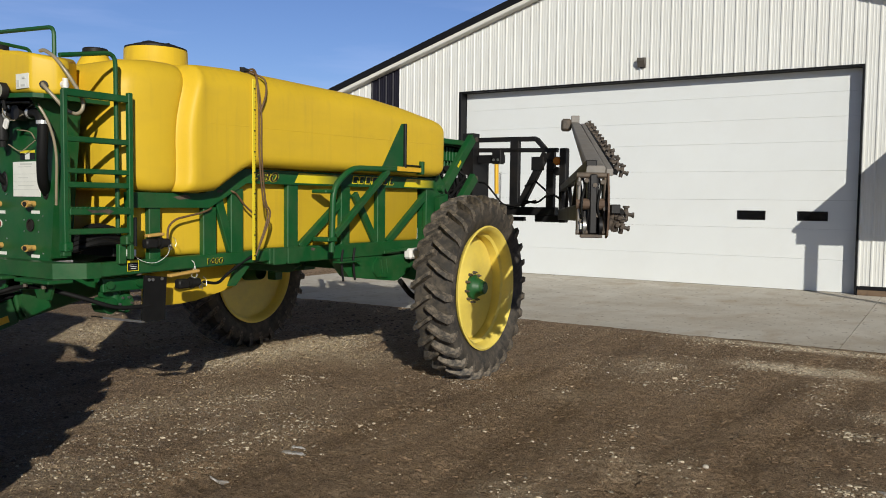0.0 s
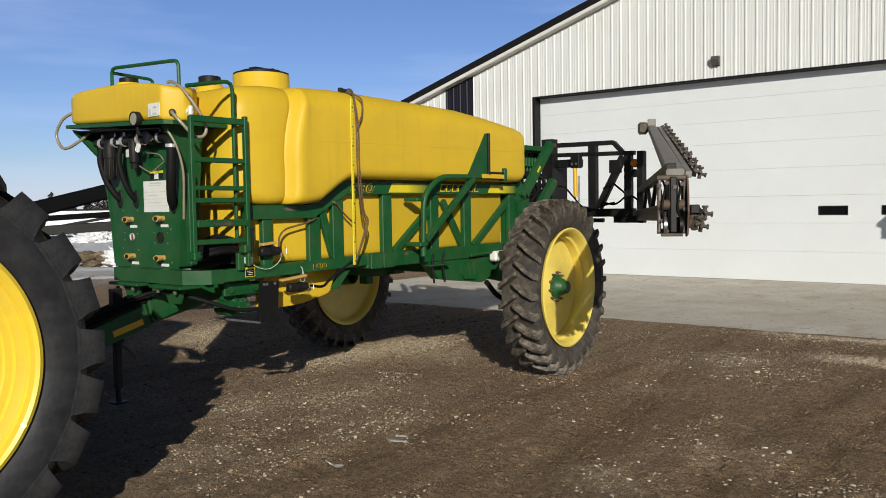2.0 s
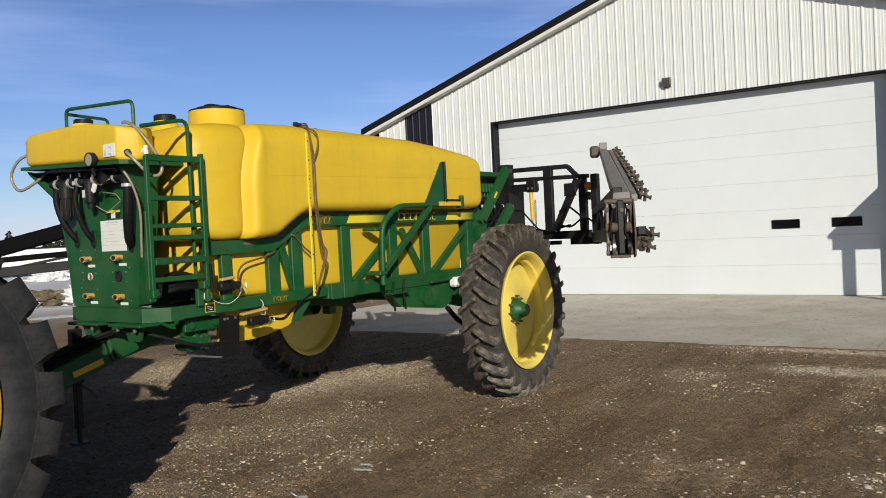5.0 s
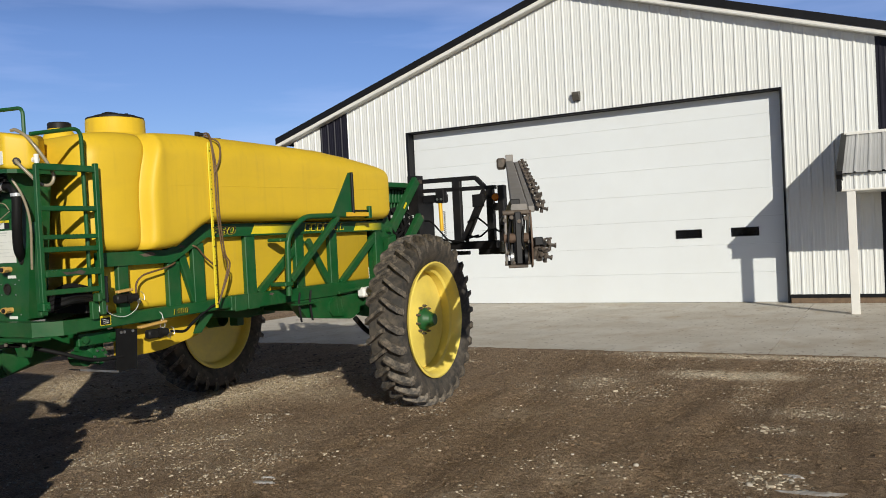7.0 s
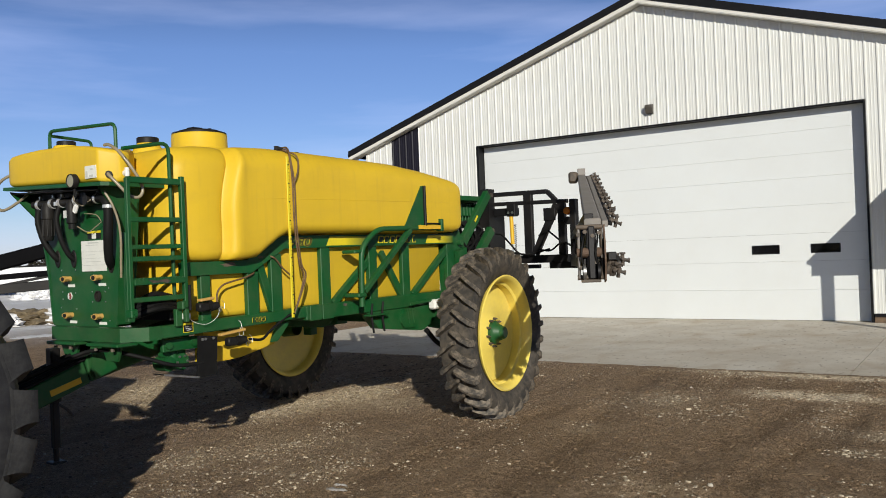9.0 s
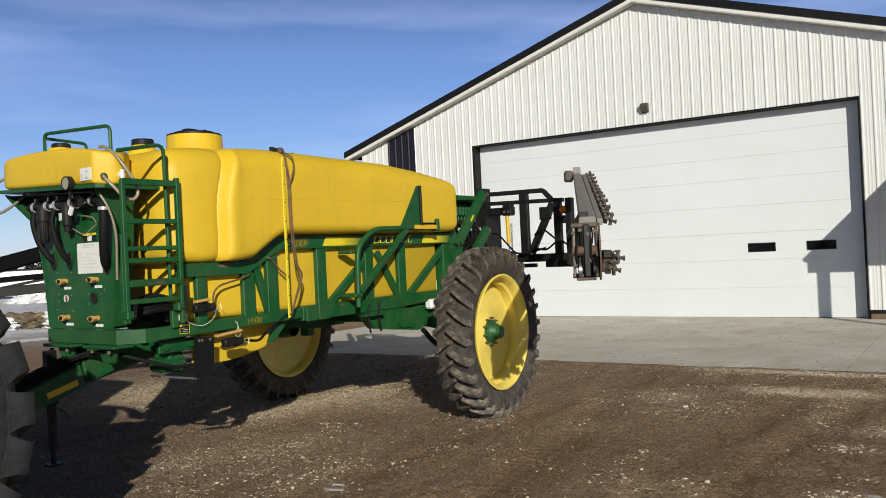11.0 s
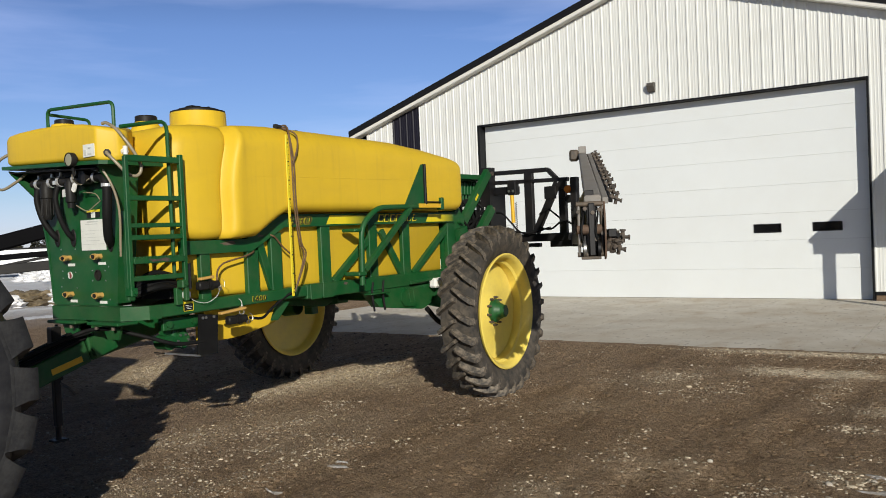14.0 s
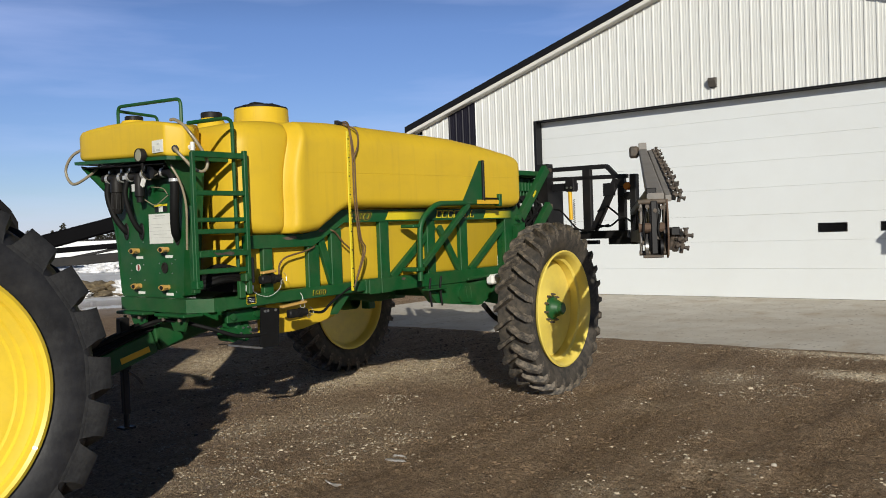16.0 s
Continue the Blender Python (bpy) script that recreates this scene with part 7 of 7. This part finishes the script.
def conifer(seed, h, spread):
    """A ragged windbreak conifer: tapered trunk, whorls of drooping clumps with gaps."""
    rng = random.Random(seed)
    t = B()
    cyl(t, (0, 0, 0), (0, 0, h), 0.16, 8, 0.02)
    c = B()
    for k in range(64):
        u = 0.05 + 0.94 * k / 64
        reach = spread * (1 - u) ** 0.7 * (0.75 + 0.35 * math.sin(k * 1.7) * rng.random() + 0.25 * rng.random()) + 0.10
        for j in range(rng.randint(5, 9)):
            a = rng.uniform(0, 2 * math.pi)
            r = reach * rng.uniform(0.45, 1.1)
            tip = Vector((math.cos(a) * r, math.sin(a) * r, h * u - 0.18 * r + rng.uniform(-0.1, 0.2)))
            base = Vector((0, 0, h * u + 0.1)).lerp(tip, rng.uniform(0.1, 0.45))
            side = Vector((-math.sin(a), math.cos(a), rng.uniform(-0.3, 0.3))) * (0.09 + 0.10 * r)
            drop = Vector((0, 0, -0.10 - 0.09 * r))
            m = base.lerp(tip, 0.55)
            vs = [c.verts.new(p) for p in (base, m + side, tip, m - side, m + drop)]
            for f in ((0, 1, 4), (1, 2, 4), (2, 3, 4), (3, 0, 4), (0, 3, 2, 1)):
                c.faces.new([vs[q] for q in f])
    return t, c


protos = []
rng = random.Random(5)
spot = 0
for az in np.arange(54.5, 70.5, 0.5):
    if spot % 7 == 5:
        spot += 1
        continue
    d = 150 + rng.uniform(-4, 6)
    p = away(az + rng.uniform(-0.2, 0.2), d, -1.0)
    h = rng.uniform(4.3, 5.6) * (1.12 if spot % 4 == 0 else 1.0)
    if len(protos) < 5:
        t, c = conifer(40 + spot, 6.0, 2.7)
        tr = root("conifer", Matrix.Translation(p), "dark green windbreak conifer", "tree", "windbreak conifers")
        part("trunk", t, BARK, tr)
        part("crown", c, NEEDLES, tr)
        tr.scale = (h / 6,) * 3
        protos.append(tr)
    else:
        src = protos[rng.randrange(5)]
        cp = copy_thing(src, Matrix.Translation(p) @ pose(0, 0, 0, 0, 0, rng.uniform(0, 360)))
        cp.scale = (h / 6,) * 3
    spot += 1

# ---- loose crushed stone on the yard ----
def by_island(m, lo, hi):
    """Let each loose piece of a joined mesh take its own tone."""
    n, l = m.node_tree.nodes, m.node_tree.links
    b = n["Principled BSDF"]
    src = b.inputs["Base Color"].links[0].from_socket
    g = n.new("ShaderNodeNewGeometry")
    r = n.new("ShaderNodeMapRange")
    r.inputs["To Min"].default_value, r.inputs["To Max"].default_value = lo, hi
    l.new(g.outputs["Random Per Island"], r.inputs["Value"])
    x = n.new("ShaderNodeVectorMath")
    x.operation = "SCALE"
    l.new(src, x.inputs[0])
    l.new(r.outputs["Result"], x.inputs["Scale"])
    l.new(x.outputs["Vector"], b.inputs["Base Color"])
    return m


GRAVEL = by_island(surf("crushed_limestone", (0.62, 0.53, 0.39), 0.9, var=0.2, scale=9, dust=(0.24, 0.18, 0.13), dust_amt=0.6, dust_scale=18), 0.28, 1.05)
STRAW = by_island(surf("straw_bits", (0.42, 0.325, 0.19), 0.7, var=0.2, scale=9), 0.5, 1.15)

rng = random.Random(9)


def pebble(verts, faces, x, y, r, z):
    base = len(verts)
    ph = rng.uniform(0, 6.28)
    fl, st = rng.uniform(0.35, 0.8), rng.uniform(0.7, 1.9)
    n = 6
    ring = [(math.cos(ph + k * 2 * math.pi / n) * r * st * rng.uniform(0.75, 1.15), math.sin(ph + k * 2 * math.pi / n) * r * rng.uniform(0.75, 1.15)) for k in range(n)]
    for a, b in ring:
        verts.append((x + a, y + b, z - r * 0.15))
    for a, b in ring:
        verts.append((x + a * 0.72 + rng.uniform(-0.1, 0.1) * r, y + b * 0.72, z + r * fl * rng.uniform(0.7, 1.1)))
    verts.append((x, y, z + r * fl * 1.12))
    for k in range(n):
        j = (k + 1) % n
        faces.append((base + k, base + j, base + n + j, base + n + k))
        faces.append((base + n + k, base + n + j, base + 2 * n))


verts, faces = [], []
count = 0
while count < 31000:
    y = 2.0 + 9.5 * rng.random() ** 0.8
    x = rng.uniform(-10.5, 4.5)
    v = Vector((x * 0.8, y * 0.8, 2.0))
    heap_here = pale_at(x, y)
    swept = noise.noise(Vector((x * 2.3 + 0.15 * y, y * 0.55, 6.0)))
    dens = -0.1 + 0.9 * noise.noise(v * 0.9) + 1.2 * noise.noise(v * 3.1) + 0.7 * swept + 1.1 * heap_here - 0.7 * damp_at(x, y)
    if rng.random() > dens:
        continue
    r = 0.0022 + 0.0095 * rng.random() ** 3.0 + (0.012 * rng.random() if rng.random() < 0.02 else 0)
    if y > 11.42:
        continue
    pebble(verts, faces, x, y, r, ground_z(x, y))
    count += 1
# thick scatters: before the apron, in the pale patch and where loads were dumped
for cx, cy, sx, sy, many, lo, hi in ((-0.08, 6.05, 0.16, 0.13, 110, 0.005, 0.020), (-0.2, 7.5, 0.18, 0.11, 60, 0.005, 0.018), (-0.95, 10.02, 0.40, 0.12, 2600, 0.003, 0.008), (-0.6, 11.27, 1.2, 0.08, 1900, 0.003, 0.011), (0.6, 10.9, 0.9, 0.25, 900, 0.003, 0.010),
                                     (1.2, 9.6, 0.9, 0.5, 700, 0.003, 0.010), (-2.45, 9.3, 0.25, 0.45, 160, 0.003, 0.009), (-1.85, 4.9, 0.22, 0.22, 110, 0.004, 0.013), (0.1, 8.3, 0.3, 0.18, 260, 0.003, 0.008),
                                     (-1.35, 5.8, 0.25, 0.2, 60, 0.004, 0.014), (-4.4, 3.65, 0.35, 0.25, 160, 0.004, 0.012)):
    for k in range(many):
        x, y = rng.gauss(cx, sx), rng.gauss(cy, sy)
        if y < 11.62:
            pebble(verts, faces, x, y, lo + (hi - lo) * rng.random() ** 2.2, ground_z(x, y) if y < 11.40 else 0.008)
me = bpy.data.meshes.new("gravel")
me.from_pydata(verts, [], faces)
me.materials.append(GRAVEL)
tagged(new("gravel", me), "pale crushed limestone scattered over the dirt", "gravel", kind="stuff")

# small soil clods kicked up by the wheels
verts, faces = [], []
count = 0
while count < 7000:
    y, x = 2.0 + 9.45 * rng.random() ** 0.75, rng.uniform(-9.0, 4.0)
    if rng.random() > 0.45 + 0.9 * noise.noise(Vector((x * 1.1, y * 1.1, 8.0))) + 0.5 * damp_at(x, y):
        continue
    pebble(verts, faces, x, y, 0.006 + 0.016 * rng.random() ** 2.5, ground_z(x, y) - 0.001)
    count += 1
me = bpy.data.meshes.new("soil_clods")
me.from_pydata(verts, [], faces)
me.materials.append(by_island(surf("loose_soil", (0.15, 0.10, 0.058), 0.95, var=0.3, scale=30), 0.6, 1.2))
tagged(new("soil_clods", me), "small brown soil clods strewn over the yard", "soil", kind="stuff")

# chaff and straw bits where the machine was filled
verts, faces = [], []
count = 0
while count < 9000:
    x, y = rng.uniform(-10.5, -3.5), rng.uniform(3.2, 9.6)
    if rng.random() > pale_at(x, y):
        continue
    a, ln, w, z = rng.uniform(0, 3.14), rng.uniform(0.003, 0.010), rng.uniform(0.0012, 0.0032), ground_z(x, y) + 0.002
    dx, dy, rise = math.cos(a) * ln, math.sin(a) * ln, rng.uniform(-0.004, 0.008)
    px, py, base = -math.sin(a) * w, math.cos(a) * w, len(verts)
    for s in (-1, 1):
        zz = z + (rise if s > 0 else 0)
        verts += [(x + s * dx - px, y + s * dy - py, zz), (x + s * dx + px, y + s * dy + py, zz), (x + s * dx, y + s * dy, zz + w * 1.6)]
    for q in ((0, 1, 4, 3), (1, 2, 5, 4), (2, 0, 3, 5)):
        faces.append(tuple(base + k for k in q))
    count += 1
me = bpy.data.meshes.new("straw")
me.from_pydata(verts, [], faces)
me.materials.append(STRAW)
tagged(new("straw", me), "tan chaff and straw bits on the dirt", "straw", kind="stuff")

# single larger stones that can be told apart
for x, y, r in ((-2.40, 10.15, 0.05), (-2.70, 8.71, 0.035), (-2.17, 8.29, 0.03), (-1.03, 6.07, 0.045), (-1.60, 6.25, 0.035), (-3.34, 6.22, 0.03), (-2.74, 7.63, 0.03), (-0.2, 5.9, 0.06), (0.05, 6.1, 0.05), (-4.3, 5.6, 0.03)):
    bm = B()
    bmesh.ops.create_icosphere(bm, subdivisions=2, radius=r * 0.45)
    for v in bm.verts:
        v.co *= 1 + 0.45 * noise.noise(v.co * (1.6 / r) + Vector((x, y, 0)))
        v.co.z *= 0.7
    ob = new("stone", finish("stone", bm, STONE, 30))
    ob.location = (x, y, ground_z(x, y))
    tagged(ob, "single pale limestone piece lying on the dirt", "stone", "loose stones")


def crust(name, cx, cy, lx_, ly_, mat, label, cat, seed):
    """A thin ragged crust on the dirt."""
    bm = B()
    n = 60
    mid_v = bm.verts.new((cx, cy, ground_z(cx, cy) + 0.012))
    ring = []
    for k in range(n):
        a = 2 * math.pi * k / n
        f = 1 + 0.8 * noise.noise(Vector((math.cos(a) * 1.8 + seed, math.sin(a) * 1.8, 0))) + 0.55 * noise.noise(Vector((math.cos(a) * 7 + seed, math.sin(a) * 7, 3)))
        x, y = cx + lx_ * f * math.cos(a), cy + ly_ * f * math.sin(a)
        ring.append((bm.verts.new((x, y, ground_z(x, y) - 0.004)), bm.verts.new((cx + (x - cx) * 0.8, cy + (y - cy) * 0.8, ground_z(cx + (x - cx) * 0.8, cy + (y - cy) * 0.8) + 0.009))))
    for k in range(n):
        a, b = ring[k], ring[(k + 1) % n]
        bm.faces.new((a[0], b[0], b[1], a[1]))
        bm.faces.new((a[1], b[1], mid_v))
    return thing(name, bm, mat, label, cat, smooth=60)


for cx, cy, a, b, s in ((-3.55, 4.80, 0.10, 0.035, 2), (-3.62, 4.92, 0.05, 0.025, 4), (-3.56, 4.12, 0.07, 0.025, 9), (0.2, 5.85, 0.16, 0.05, 5), (0.05, 6.2, 0.05, 0.03, 8)):
    crust("ice_patch", cx, cy, a, b, ICE, "small dirty ice patch frozen on the dirt", "ice", s)
for cx, cy, a, b, s in ((-20.5, 12.2, 0.85, 0.75, 3), (-24.6, 14.3, 1.0, 0.9, 12), (-28.3, 16.2, 1.5, 0.9, 6), (-23.2, 14.9, 0.7, 0.6, 14), (-31.5, 17.6, 1.3, 1.0, 19)):
    crust("snow_patch", cx, cy, a, b, SNOW, "thin patch of old snow remaining on the dirt", "snow", s)
